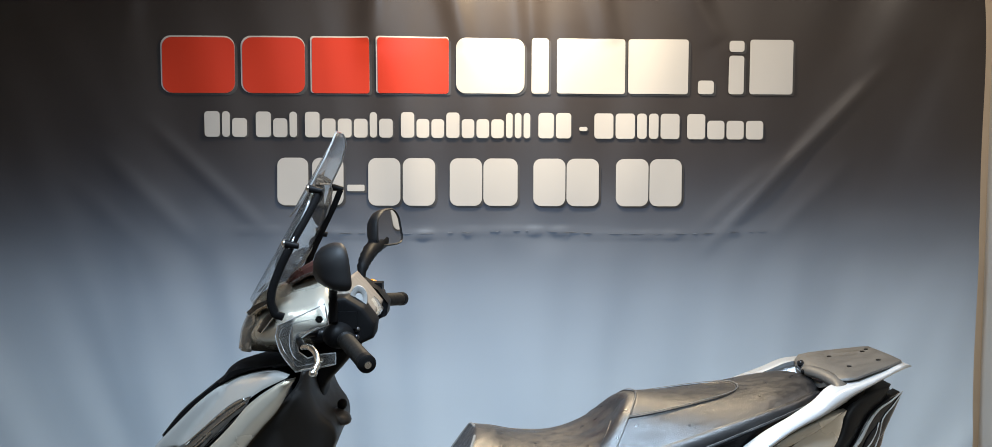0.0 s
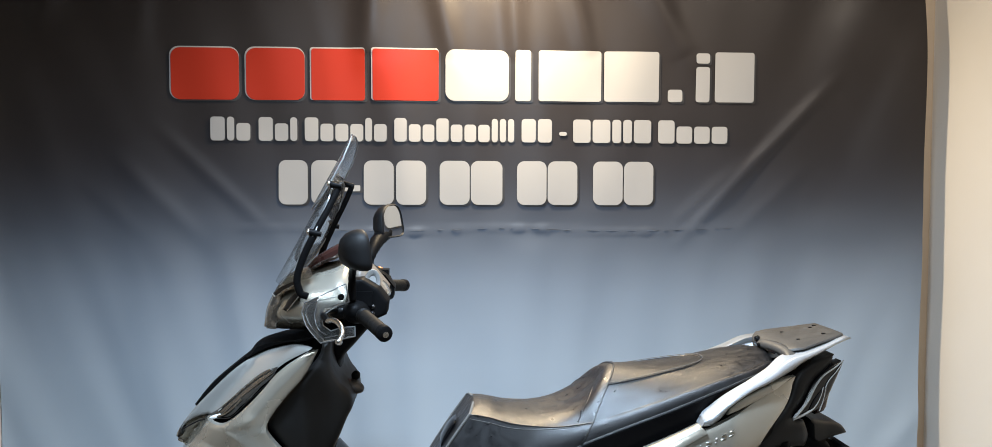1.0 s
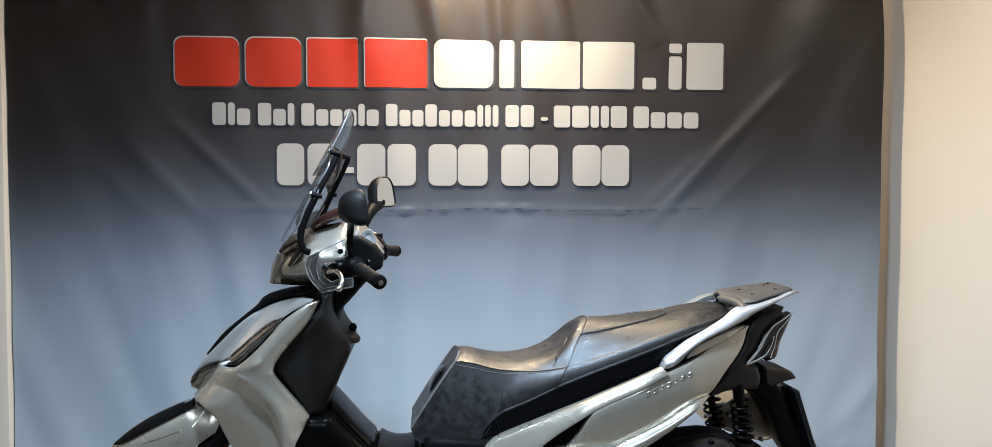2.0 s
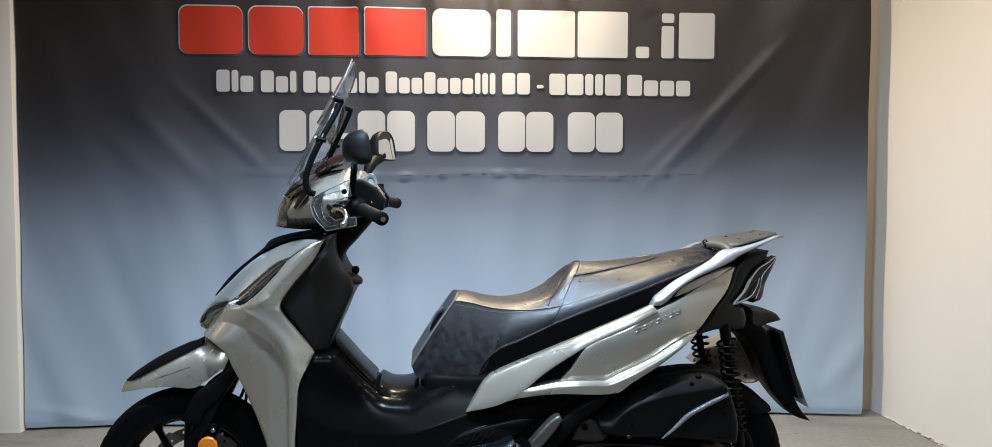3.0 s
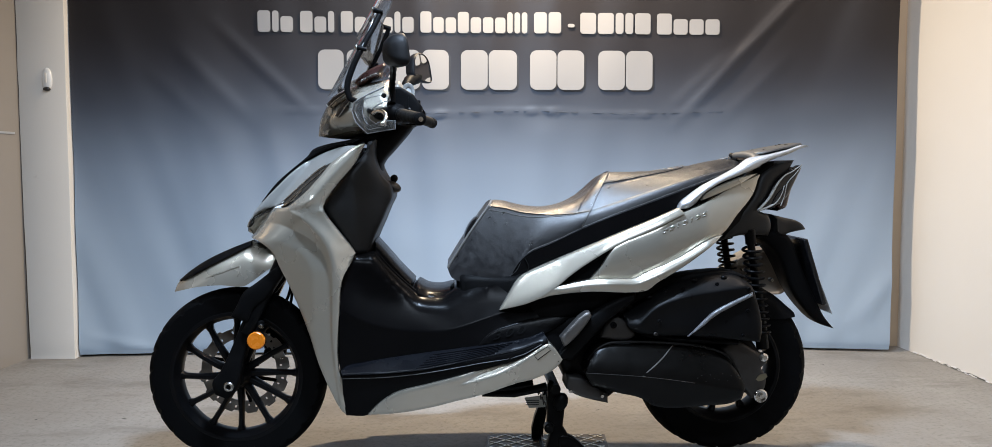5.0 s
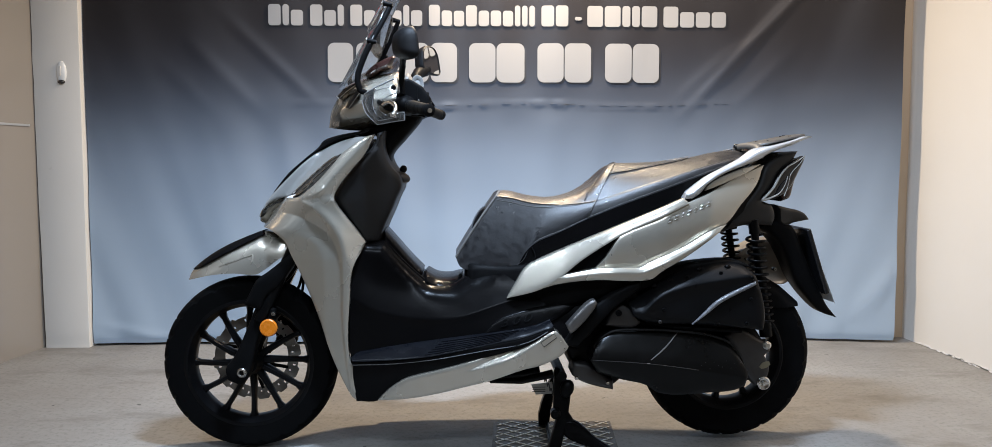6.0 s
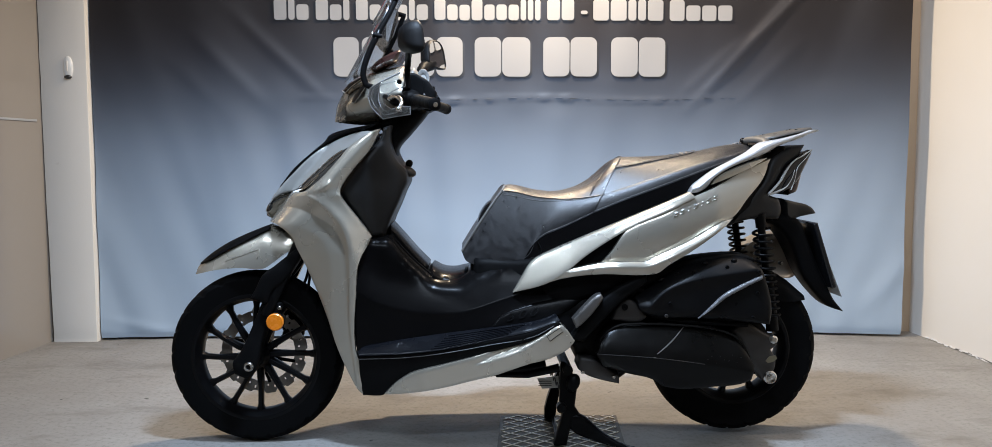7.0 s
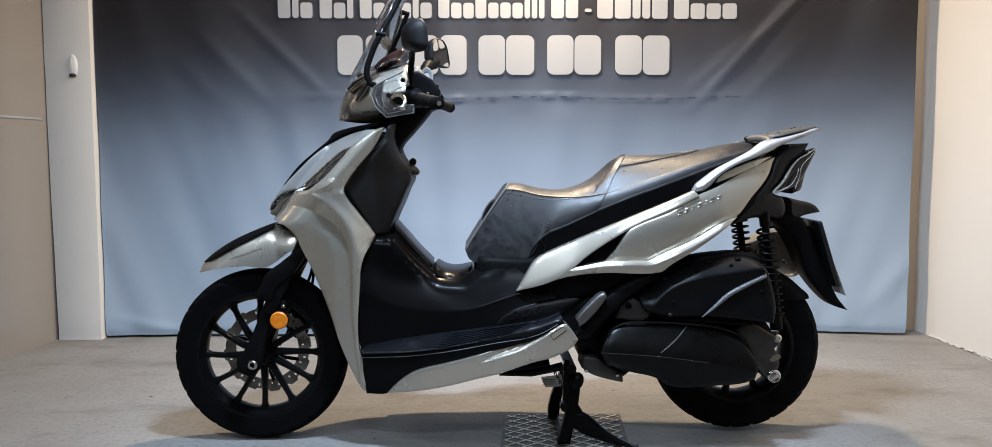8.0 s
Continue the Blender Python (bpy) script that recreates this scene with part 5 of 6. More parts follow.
for s in (-1, 1):
    sewn(rider, [(0.03 + 0.97 * k / 12, 1.0) for k in range(13)], seat, 0.0022, 0.0, s)
    part("stitching", tube_bm([rider(0.03 + 0.97 * k / 40, 1.055, s) + Vector((0, s * 0.0008, 0)) for k in range(41)], 0.0009, 5), THREAD, seat)
    sewn(rider, [(0.45 + 0.55 * k / 10, 1.99) for k in range(11)], seat, 0.0026, 0.007, s)
    sewn(pillion, [(k / 12 * 0.95, 1.98) for k in range(13)], pil, 0.0026, 0.007, s)
    sewn(rider, [(1.0, 2 * k / 14) for k in range(15)], pil, 0.0016, 0.0045, s)
    sewn(rider, [(0.845, 0.42), (0.862, 0.66), (0.868, 0.86)], seat, 0.0012, 0.0, s)
    sewn(pillion, [(0.0, 0.62), (0.10, 0.60), (0.22, 0.55), (0.34, 0.48), (0.44, 0.40), (0.50, 0.30), (0.525, 0.16), (0.53, 0.0)], pil, 0.0024, 0.007, s)
    fr = [rider(0.0, 2 * k / 12, s) + Vector((0.002, s * 0.001, 0.0)) for k in range(2, 13)]
    part("front_piping", tube_bm(fr, 0.0036, 8), PIPING, seat, "pale grey front piping")
part("tuck", tube_bm([rider(0.866, 0.86) + Vector((-0.004, 0, 0.002)), rider(0.872, 0.92), rider(0.868, 0.97)], 0.0022, 6), VINYL, seat)


def w_base(x, z):
    return ramp(x, [(0.08, 0.150), (0.20, 0.168), (0.43, 0.182), (0.62, 0.180), (0.75, 0.150), (0.87, 0.10)])


BASE = [(0.106, 0.592), (0.128, 0.632), (0.154, 0.660), (0.237, 0.699), (0.320, 0.739), (0.430, 0.784), (0.547, 0.826), (0.687, 0.877), (0.775, 0.905), (0.840, 0.915), (0.860, 0.900), (0.780, 0.868), (0.622, 0.800), (0.545, 0.762), (0.428, 0.712), (0.292, 0.652), (0.196, 0.615), (0.112, 0.580)]
base = hull("seat_base", BASE, w_base, scooter, SATIN, [(0.86, 0.97), (0.90, 0.95)], 0.02, 2, 0.6, 0.016, label="black plastic seat base")
part("base_tab", tube_bm(curve_through([(0.148, CY - 0.164, 0.655), (0.160, CY - 0.168, 0.625), (0.150, CY - 0.166, 0.600), (0.128, CY - 0.163, 0.602)], False, 4), 0.0016, 6), BLACK, base)
hull("seat_nose", [(-0.036, 0.705), (-0.027, 0.734), (-0.007, 0.763), (0.008, 0.774), (0.004, 0.762), (-0.020, 0.722), (-0.034, 0.698)], flat_w(0.045), scooter, GLOSS, None, 0.012, 2, 0.6, 0.010, label="gloss black seat front catch")
hull("storage_rim", [(-0.06, 0.545), (-0.06, 0.590), (0.13, 0.598), (0.13, 0.555)], flat_w(0.105), scooter, BLACK, None, 0.01, 2, 0.8, 0.02)

# painted flanks
def flank_relief(p, d):
    """The flank swells out below its upper edge and tucks under towards the blade."""
    v = np.clip((p[:, 1] - (0.585 + 0.33 * (p[:, 0] - 0.335))) / 0.125, 0, 1)
    return -0.020 * (1 - v) ** 1.7 - 0.028 * v**2.0 + 0.004


def band_relief(p, d):
    """The band leans outwards towards its lower edge."""
    return 0.45 * np.clip(0.505 + 0.485 * (p[:, 0] - 0.07) - p[:, 1], -0.06, 0.02)


FLANK = [(0.334, 0.594), (0.367, 0.632), (0.395, 0.676), (0.414, 0.697), (0.527, 0.747), (0.619, 0.794), (0.678, 0.818), (0.767, 0.862), (0.880, 0.907), (0.849, 0.846), (0.792, 0.785), (0.740, 0.726), (0.705, 0.717), (0.606, 0.663), (0.494, 0.613), (0.468, 0.601), (0.415, 0.600)]
BAND = [(0.070, 0.499), (0.097, 0.543), (0.127, 0.591), (0.191, 0.628), (0.301, 0.678), (0.413, 0.726), (0.527, 0.773), (0.605, 0.806), (0.619, 0.792), (0.527, 0.747), (0.414, 0.697), (0.339, 0.652), (0.283, 0.613), (0.237, 0.575), (0.172, 0.532)]
BLADE = [(0.172, 0.532), (0.237, 0.575), (0.262, 0.581), (0.335, 0.596), (0.415, 0.600), (0.468, 0.601), (0.494, 0.613), (0.606, 0.663), (0.705, 0.717), (0.740, 0.726), (0.675, 0.677), (0.606, 0.630), (0.533, 0.588), (0.505, 0.567), (0.473, 0.561), (0.339, 0.563), (0.228, 0.550)]
BLADE_LINE = [tuple(q) for q in curve_through([(0.240, 0.566), (0.335, 0.582), (0.415, 0.586), (0.474, 0.586), (0.502, 0.596), (0.612, 0.648), (0.705, 0.703)], False, 5, 90)]


def blade_relief(p, d):
    """A ridge along the blade: the upper side leans in, the lower tucks under."""
    dz = p[:, 1] - np.interp(p[:, 0], [q[0] for q in BLADE_LINE], [q[1] for q in BLADE_LINE])
    return 0.004 - np.where(dz > 0, 0.55, 0.30) * np.minimum(np.abs(dz), 0.02)


for s in (-1, 1):
    panel("flank_panel", FLANK, lambda x, z: w_side(x, z) - 0.002, scooter, PAINT, s, 0.02, 0.008, 0.003, 0.006, label="pearl grey rear flank panel", relief=flank_relief)
    panel("upper_band", BAND, w_side, scooter, PAINT, s, 0.04, 0.010, 0.003, 0.005, label="pearl grey upper side band", rings=(0.002, 0.005), relief=band_relief)
    panel("lower_blade", BLADE, lambda x, z: w_side(x, z) + 0.004, scooter, PAINT, s, 0.04, 0.010, 0.003, 0.004, label="pearl grey lower side blade", rings=(0.002, 0.005), relief=blade_relief, lines=(BLADE_LINE,), smooth=32)
    A, B = (0.548, 0.738), (0.690, 0.793)
    for k in range(7):
        t = (k + 0.5) / 7
        x, z = A[0] + (B[0] - A[0]) * t, A[1] + (B[1] - A[1]) * t
        wide = 0.0020 if k in (2, 4) else 0.0062
        u, up = Vector((0.93, 0, 0.37)), Vector((0.22, 0, 0.98))
        out = float(flank_relief(np.array([(x, z)]), None)[0])
        for row in (-1, 1):
            c = Vector((x, CY + s * (w_side(x, z) - 0.0005 + out), z)) + up * 0.0052 * row
            bm = bmesh.new()
            bmesh.ops.create_cube(bm, size=1)
            m = Matrix((u, up, Vector((0, 1, 0)))).transposed().to_4x4()
            bm.transform(Matrix.Translation(c) @ m @ Matrix.Diagonal((wide * 2, 0.0030, 0.003, 1)))
            bevelled(part("badge_bar", bm, STEEL, scooter, "small chrome badge bar"), 0.0008)

# grab rails and rack
RAIL = [(0.608, 0.804), (0.614, 0.819), (0.639, 0.840), (0.688, 0.874), (0.750, 0.904), (0.802, 0.930), (0.847, 0.957), (0.904, 0.968), (0.973, 0.983), (1.042, 0.999), (1.052, 0.995), (1.009, 0.984), (0.951, 0.964), (0.893, 0.943), (0.859, 0.925), (0.803, 0.906), (0.729, 0.879), (0.678, 0.847), (0.660, 0.823), (0.634, 0.807)]
RAIL_LINE = [tuple(q) for q in curve_through([(0.628, 0.818), (0.668, 0.850), (0.735, 0.889), (0.803, 0.918), (0.858, 0.944), (0.950, 0.973), (1.035, 1.000)], False, 5, 90)]


def rail_relief(p, d):
    """A soft ridge: the top of the rail leans inwards, its underside tucks in."""
    dz = p[:, 1] - np.interp(p[:, 0], [q[0] for q in RAIL_LINE], [q[1] for q in RAIL_LINE])
    return -np.where(dz > 0, 0.75, 0.55) * np.sqrt(np.minimum(np.abs(dz), 0.03) ** 2 + 0.004**2)


for s in (-1, 1):
    panel("grab_rail", RAIL, w_rail, scooter, RAIL_PAINT, s, 0.046, 0.008, 0.004, 0.006, steps=6, label="silver white pillion grab rail", rings=(0.002, 0.005), relief=rail_relief, lines=(RAIL_LINE,), smooth=70)
    panel("rail_stay", [(0.675, 0.829), (0.751, 0.857), (0.815, 0.884), (0.864, 0.910), (0.826, 0.903), (0.750, 0.880), (0.684, 0.846)], lambda x, z: w_rail(x, z) - 0.012, scooter, PAINT, s, 0.02, 0.010, 0.003, 0.005, rings=(0.002,), label="pearl grey stay under the grab rail")
cross = hull("rack_frame", [(0.93, 0.968), (1.040, 0.996), (1.050, 0.994), (1.02, 0.982), (0.95, 0.960)], lambda x, z: w_rail(x, z) - 0.012, scooter, RAIL_PAINT, None, 0.01, 2, 0.7, 0.012)


def rack_pad():
    """A flat rubber pad that narrows to the rear, its front edge rolled down over the seat."""
    bm = bmesh.new()
    rings = []
    for x, z, w, th in ((0.852, 0.945, 0.060, 0.008), (0.853, 0.958, 0.085, 0.014), (0.861, 0.970, 0.112, 0.014), (0.876, 0.977, 0.132, 0.010), (0.905, 0.982, 0.138, 0.008), (0.960, 0.993, 0.116, 0.008), (1.015, 1.004, 0.094, 0.008), (1.032, 1.0070, 0.084, 0.007), (1.041, 1.004, 0.070, 0.005)):
        top = [(-1.0, -0.0075), (-0.985, -0.003), (-0.94, -0.0006), (-0.5, 0.0), (0.0, 0.0004), (0.5, 0.0), (0.94, -0.0006), (0.985, -0.003), (1.0, -0.0075)]
        rings.append([bm.verts.new((x, CY + w * u, z + dz)) for u, dz in top] + [bm.verts.new((x, CY + w * 0.98 * u, z - th)) for u in (1, -1)])
    for p, q in zip(rings, rings[1:]):
        for k in range(len(p)):
            bm.faces.new((p[k], p[(k + 1) % len(p)], q[(k + 1) % len(p)], q[k]))
    bm.faces.new(rings[0])
    bm.faces.new(rings[-1])
    return bm


pad = part("rack_pad", rack_pad(), PAD, scooter, "dark rubber rack pad with bolt holes", 45)
for x, y in ((0.925, -0.055), (0.925, 0.055), (0.995, -0.052), (1.000, 0.040), (1.015, 0.052)):
    part("rack_hole", lathe_bm([(-0.002, 0.0), (-0.002, 0.0055), (0.0009, 0.0055), (0.0009, 0.0)], (x, CY + y, 0.9862 + (x - 0.925) * 0.203), "z", 14, False), BLACK, pad)
part("pad_catch", ball_bm((0.856, CY + 0.060, 0.968), (0.009, 0.009, 0.009), None, 14), GLOSS, pad)
grip = part("rack_grip", tube_bm(curve_through([(0.848, 1.995, 0.960), (0.852, 1.975, 0.963), (0.862, 1.930, 0.965), (0.870, 1.880, 0.962), (0.872, 1.850, 0.955), (0.866, 1.832, 0.942), (0.860, 1.826, 0.931)], False, 4), [0.010] + [0.015] * 3 + [0.018] * 17 + [0.015] * 3 + [0.011], 16, None, 0.8), PAD, scooter, "grey rubber grip across the front of the rack")
bolt(grip, (0.835, 1.972, 0.963), 0.006, 0.004, BLACK, "x", -1)
part("rail_hoop", tube_bm(curve_through([(0.895, CY - 0.140, 0.950), (0.868, CY - 0.105, 0.953), (0.852, CY - 0.050, 0.956), (0.848, CY, 0.957), (0.852, CY + 0.050, 0.956), (0.868, CY + 0.105, 0.953), (0.895, CY + 0.140, 0.950)], False, 5), 0.006, 8), GLOSS, scooter, "black hoop between the grab rails")
hull("seat_tail_cover", [(0.80, 0.895), (0.86, 0.925), (0.90, 0.945), (0.95, 0.948), (0.93, 0.91), (0.86, 0.87)], flat_w(0.12), scooter, BLACK, None, 0.02, 2, 0.6, 0.02)

# tail
tail = hull("tail_cover", [(0.889, 0.905), (0.929, 0.933), (1.01, 0.951), (0.985, 0.915), (0.945, 0.887), (0.91, 0.832), (0.879, 0.795), (0.92, 0.78), (0.931, 0.744), (0.922, 0.714), (0.832, 0.718), (0.767, 0.704), (0.705, 0.678), (0.666, 0.644), (0.627, 0.621), (0.695, 0.67), (0.758, 0.722), (0.809, 0.782), (0.864, 0.844)], w_tail, scooter, TAIL_PLASTIC, None, 0.018, 2, 0.86, 0.016, label="matt black tail cover")
for s in (-1, 1):
    l = panel("tail_lamp", [(1.027, 0.935), (1.032, 0.925), (1.007, 0.879), (0.979, 0.833), (0.947, 0.809), (0.879, 0.795), (0.905, 0.828), (0.942, 0.885), (0.985, 0.917)], lambda x, z: w_tail(x, z) + 0.003, scooter, GLOSS, s, 0.03, 0.010, 0.006, 0.010, label="clear tail lamp over a dark recess")
    for line, r0, r1 in (([(1.031, 0.937), (0.999, 0.917), (0.967, 0.901), (0.943, 0.877), (0.917, 0.836), (0.877, 0.797)], 0.0015, 0.0045), ([(0.875, 0.795), (0.908, 0.804), (0.938, 0.818), (0.957, 0.843), (0.968, 0.871)], 0.0040, 0.0015), ([(1.029, 0.933), (1.009, 0.909), (0.979, 0.879), (0.967, 0.835), (0.956, 0.808)], 0.0012, 0.0018)):
        q = curve_through(line, False, 4, 80)
        n = len(q)
        part("lens_edge", tube_bm([(p.x, CY + s * (w_tail(p.x, p.y) + 0.005), p.y) for p in q], [r0 + (r1 - r0) * i / (n - 1) for i in range(n)], 8), LENS_EDGE, l, "clear bright lens edge")
    panel("lamp_recess", [(0.982, 0.879), (0.969, 0.835), (0.942, 0.811), (0.92, 0.808), (0.941, 0.843)], lambda x, z: w_tail(x, z) + 0.0065, l, GLOSS, s, 0.006, 0.01, 0.002, 0.006)
hull("tail_lens", [(0.95, 0.81), (1.02, 0.93), (1.035, 0.925), (1.01, 0.87), (0.99, 0.80), (0.96, 0.79)], lambda x, z: w_tail(x, z) - 0.012, scooter, RED, None, 0.01, 2, 0.8, 0.014, label="dark red rear lens")
hull("rear_wing", [(0.946, 0.779), (0.985, 0.769), (1.052, 0.75), (1.071, 0.728), (1.013, 0.718), (0.979, 0.708), (0.952, 0.72)], lambda x, z: ramp(x, [(0.94, 0.10), (1.0, 0.075), (1.09, 0.05)]), scooter, TAIL_PLASTIC, None, 0.010, 2, 0.7, 0.012, label="matt black tail wing")
holder = hull("plate_holder", [(0.878, 0.708), (0.953, 0.733), (0.987, 0.72), (1.012, 0.703), (1.037, 0.649), (1.084, 0.547), (1.116, 0.488), (1.143, 0.441), (1.18, 0.399), (1.122, 0.42), (1.07, 0.469), (1.026, 0.531), (0.996, 0.6), (0.963, 0.657), (0.924, 0.691)], lambda x, z: ramp(z, [(0.40, 0.035), (0.5, 0.055), (0.72, 0.085)]), scooter, BLACK, None, 0.02, 2, 0.7, 0.014, label="black number plate holder and mudflap")


def plate_slab(y0, y1, top, low, thick):
    bm = bmesh.new()
    d = (Vector((low[0], 0, low[1])) - Vector((top[0], 0, top[1]))).normalized()
    n = Vector((-d.z, 0, d.x)) * thick
    vs = [bm.verts.new(Vector((p[0], CY + y, p[1])) + k * n) for k in (0, 1) for p in (top, low) for y in (y0, y1)]
    for f in ((0, 1, 3, 2), (4, 5, 7, 6), (0, 1, 5, 4), (2, 3, 7, 6), (0, 2, 6, 4), (1, 3, 7, 5)):
        bm.faces.new([vs[i] for i in f])
    return bm


bevelled(part("plate_backing", plate_slab(-0.088, 0.088, (1.060, 0.702), (1.128, 0.49), -0.016), GLOSS, holder), 0.004)
bevelled(part("number_plate", plate_slab(-0.085, 0.085, (1.066, 0.66), (1.146, 0.458), 0.0012), WHITE_PLASTIC, holder, "blank white number plate"), 0.001)

# engine, transmission and swing arm
hull("engine_block", [(0.25, 0.338), (0.31, 0.398), (0.359, 0.448), (0.438, 0.516), (0.518, 0.548), (0.587, 0.551), (0.558, 0.487), (0.8, 0.466), (0.822, 0.364), (0.743, 0.283), (0.442, 0.224), (0.412, 0.204), (0.361, 0.213), (0.291, 0.246), (0.27, 0.287)], flat_w(0.15), scooter, DARKCAST, None, 0.03, 2, 0.7, 0.025, label="black engine block")
AIR_SHAPE = [(0.443, 0.485), (0.477, 0.504), (0.525, 0.542), (0.611, 0.584), (0.706, 0.605), (0.784, 0.603), (0.819, 0.580), (0.847, 0.521), (0.861, 0.444), (0.856, 0.401), (0.788, 0.409), (0.633, 0.422), (0.517, 0.426), (0.459, 0.446)]
AIR_FOLD = [tuple(q) for q in curve_through([(0.480, 0.458), (0.534, 0.510), (0.610, 0.540), (0.706, 0.558), (0.815, 0.572)], False, 4, 90)]


def air_relief(p, d):
    """The top of the box leans back above a sweeping fold; the face below is hollow."""
    dz = p[:, 1] - np.interp(p[:, 0], [q[0] for q in AIR_FOLD], [q[1] for q in AIR_FOLD])
    return 0.004 - 0.85 * np.clip(dz, 0, 0.06) - 0.25 * np.clip(-dz, 0, 0.035)


ab = panel("air_box", AIR_SHAPE, flat_w(0.256), scooter, AIRBOX, -1, 0.11, 0.010, 0.012, 0.018, label="satin black air filter box", relief=air_relief, lines=(AIR_FOLD,), smooth=60)
panel("air_box_rim", [(0.479, 0.549), (0.540, 0.578), (0.605, 0.599), (0.671, 0.610), (0.791, 0.611), (0.826, 0.594), (0.787, 0.586), (0.633, 0.564), (0.541, 0.541), (0.479, 0.518), (0.441, 0.483), (0.422, 0.499)], flat_w(0.212), scooter, BLACK, -1, 0.07, 0.014, 0.008, 0.014)
# the fin's highlight is put into its paler grey
panel("air_box_fin", [(0.632, 0.424), (0.668, 0.461), (0.706, 0.497), (0.763, 0.528), (0.824, 0.556), (0.826, 0.545), (0.770, 0.517), (0.715, 0.487), (0.676, 0.455)], flat_w(0.262), ab, HIGHLIGHT_GREY, -1, 0.02, 0.006, 0.005, 0.006, label="raised curved fin", rings=(0.002,))
for x, z, m in ((0.545, 0.470, 0), (0.618, 0.566, 0), (0.720, 0.580, 0), (0.812, 0.500, 0), (0.534, 0.432, 1), (0.800, 0.425, 0), (0.812, 0.566, 0)):
    dz = z - np.interp(x, [q[0] for q in AIR_FOLD], [q[1] for q in AIR_FOLD])
    bolt(ab, (x, CY - 0.260 + 0.85 * max(dz, 0) + 0.25 * min(max(-dz, 0), 0.035), z), 0.006, 0.005, CAST if m else BLACK)
COVER_RIDGE = [tuple(q) for q in curve_through([(0.323, 0.320), (0.496, 0.307), (0.651, 0.286), (0.802, 0.260)], False, 4, 90)]


def cover_relief(p, d):
    """Two planes that meet in a crisp ridge: the upper leans back, the lower tucks under."""
    dz = p[:, 1] - np.interp(p[:, 0], [q[0] for q in COVER_RIDGE], [q[1] for q in COVER_RIDGE])
    return 0.006 - np.where(dz > 0, 0.22 * np.clip(dz, 0, 0.03) + 0.50 * np.clip(dz - 0.03, 0, 0.07), 0.38 * np.minimum(np.abs(dz), 0.07))


COVER_SHAPE = [(0.324, 0.314), (0.337, 0.350), (0.354, 0.376), (0.390, 0.398), (0.438, 0.403), (0.592, 0.398), (0.708, 0.380), (0.766, 0.350), (0.807, 0.275), (0.800, 0.232), (0.769, 0.216), (0.692, 0.207), (0.537, 0.208), (0.498, 0.232), (0.420, 0.252), (0.345, 0.276)]
cvt = panel("transmission_cover", COVER_SHAPE, flat_w(0.262), scooter, COVER, -1, 0.14, 0.010, 0.008, 0.010, corner=32, label="black ribbed transmission cover", smooth=40, relief=cover_relief, lines=(COVER_RIDGE,))


def on_cover(x, z, out=0.0005):
    dz = z - np.interp(x, [q[0] for q in COVER_RIDGE], [q[1] for q in COVER_RIDGE])
    lean = 0.22 * min(max(dz, 0), 0.03) + 0.50 * max(dz - 0.03, 0)
    return (x, CY - 0.268 + lean - out, z)


# highlight on the ridge, drawn as a thin line of lighter metal
part("ridge_highlight", tube_bm([on_cover(x, z) for x, z in COVER_RIDGE[:9]], 0.0010, 6), CAST, cvt, "painted highlight along the cover's ridge")
# a glint put in as a small blob of bright metal
part("cover_glint", ball_bm(on_cover(0.498, 0.307), (0.007, 0.001, 0.0016), Matrix.Rotation(radians(8), 4, "Y"), 10), PEGMETAL, cvt, "painted glint on the cover's ridge")
rib = curve_through([on_cover(x, z) for x, z in ((0.505, 0.318), (0.535, 0.340), (0.560, 0.360), (0.594, 0.394))], False, 4, 80)
part("cover_rib", tube_bm(rib, [0.0012 + 0.0016 * math.sin(math.pi * i / (len(rib) - 1)) for i in range(len(rib))], 8), PEGMETAL, cvt, "raised rib in brighter metal")
for k in range(9):
    rnd_x, rnd_z = 0.66 + 0.013 * k, 0.300 + 0.011 * math.sin(k * 2.4)
    part("scratch", ball_bm(on_cover(rnd_x, rnd_z, 0.0), (0.0022, 0.0006, 0.0007), Matrix.Rotation(radians(20 * k), 4, "Y"), 6), CAST, cvt)
part("cover_lip", tube_bm(curve_through([(x, CY - 0.236, z) for x, z in ((0.335, 0.352), (0.354, 0.378), (0.390, 0.400), (0.438, 0.405), (0.592, 0.400), (0.708, 0.382), (0.766, 0.352), (0.800, 0.290))], False, 4), 0.004, 8), COVER, cvt)
part("breather_hose", tube_bm(curve_through([(0.47, CY - 0.20, 0.50), (0.43, CY - 0.21, 0.53), (0.40, CY - 0.20, 0.51), (0.37, CY - 0.18, 0.46)], False, 5), 0.011, 10), BLACK, scooter)
part("wiring_loom", tube_bm(curve_through([(0.50, CY - 0.21, 0.425), (0.60, CY - 0.22, 0.410), (0.72, CY - 0.215, 0.400), (0.80, CY - 0.20, 0.392)], False, 5), 0.007, 8), BLACK, scooter)
for x, z in ((0.52, 0.540), (0.57, 0.556), (0.655, 0.590), (0.745, 0.597)):
    part("rim_clip", ball_bm((x, CY - 0.228, z), (0.010, 0.008, 0.007), None, 10), DARKCAST, scooter)
cc = panel("crankcase", [(0.278, 0.295), (0.323, 0.287), (0.383, 0.248), (0.402, 0.238), (0.403, 0.208), (0.357, 0.218), (0.304, 0.235), (0.274, 0.255)], flat_w(0.20), scooter, CAST, -1, 0.10, 0.016, 0.008, 0.014, label="grey cast crankcase foot")
bolt(cc, (0.287, CY - 0.198, 0.248), 0.006, 0.008)
bolt(cc, (0.384, CY - 0.198, 0.232), 0.006, 0.008)
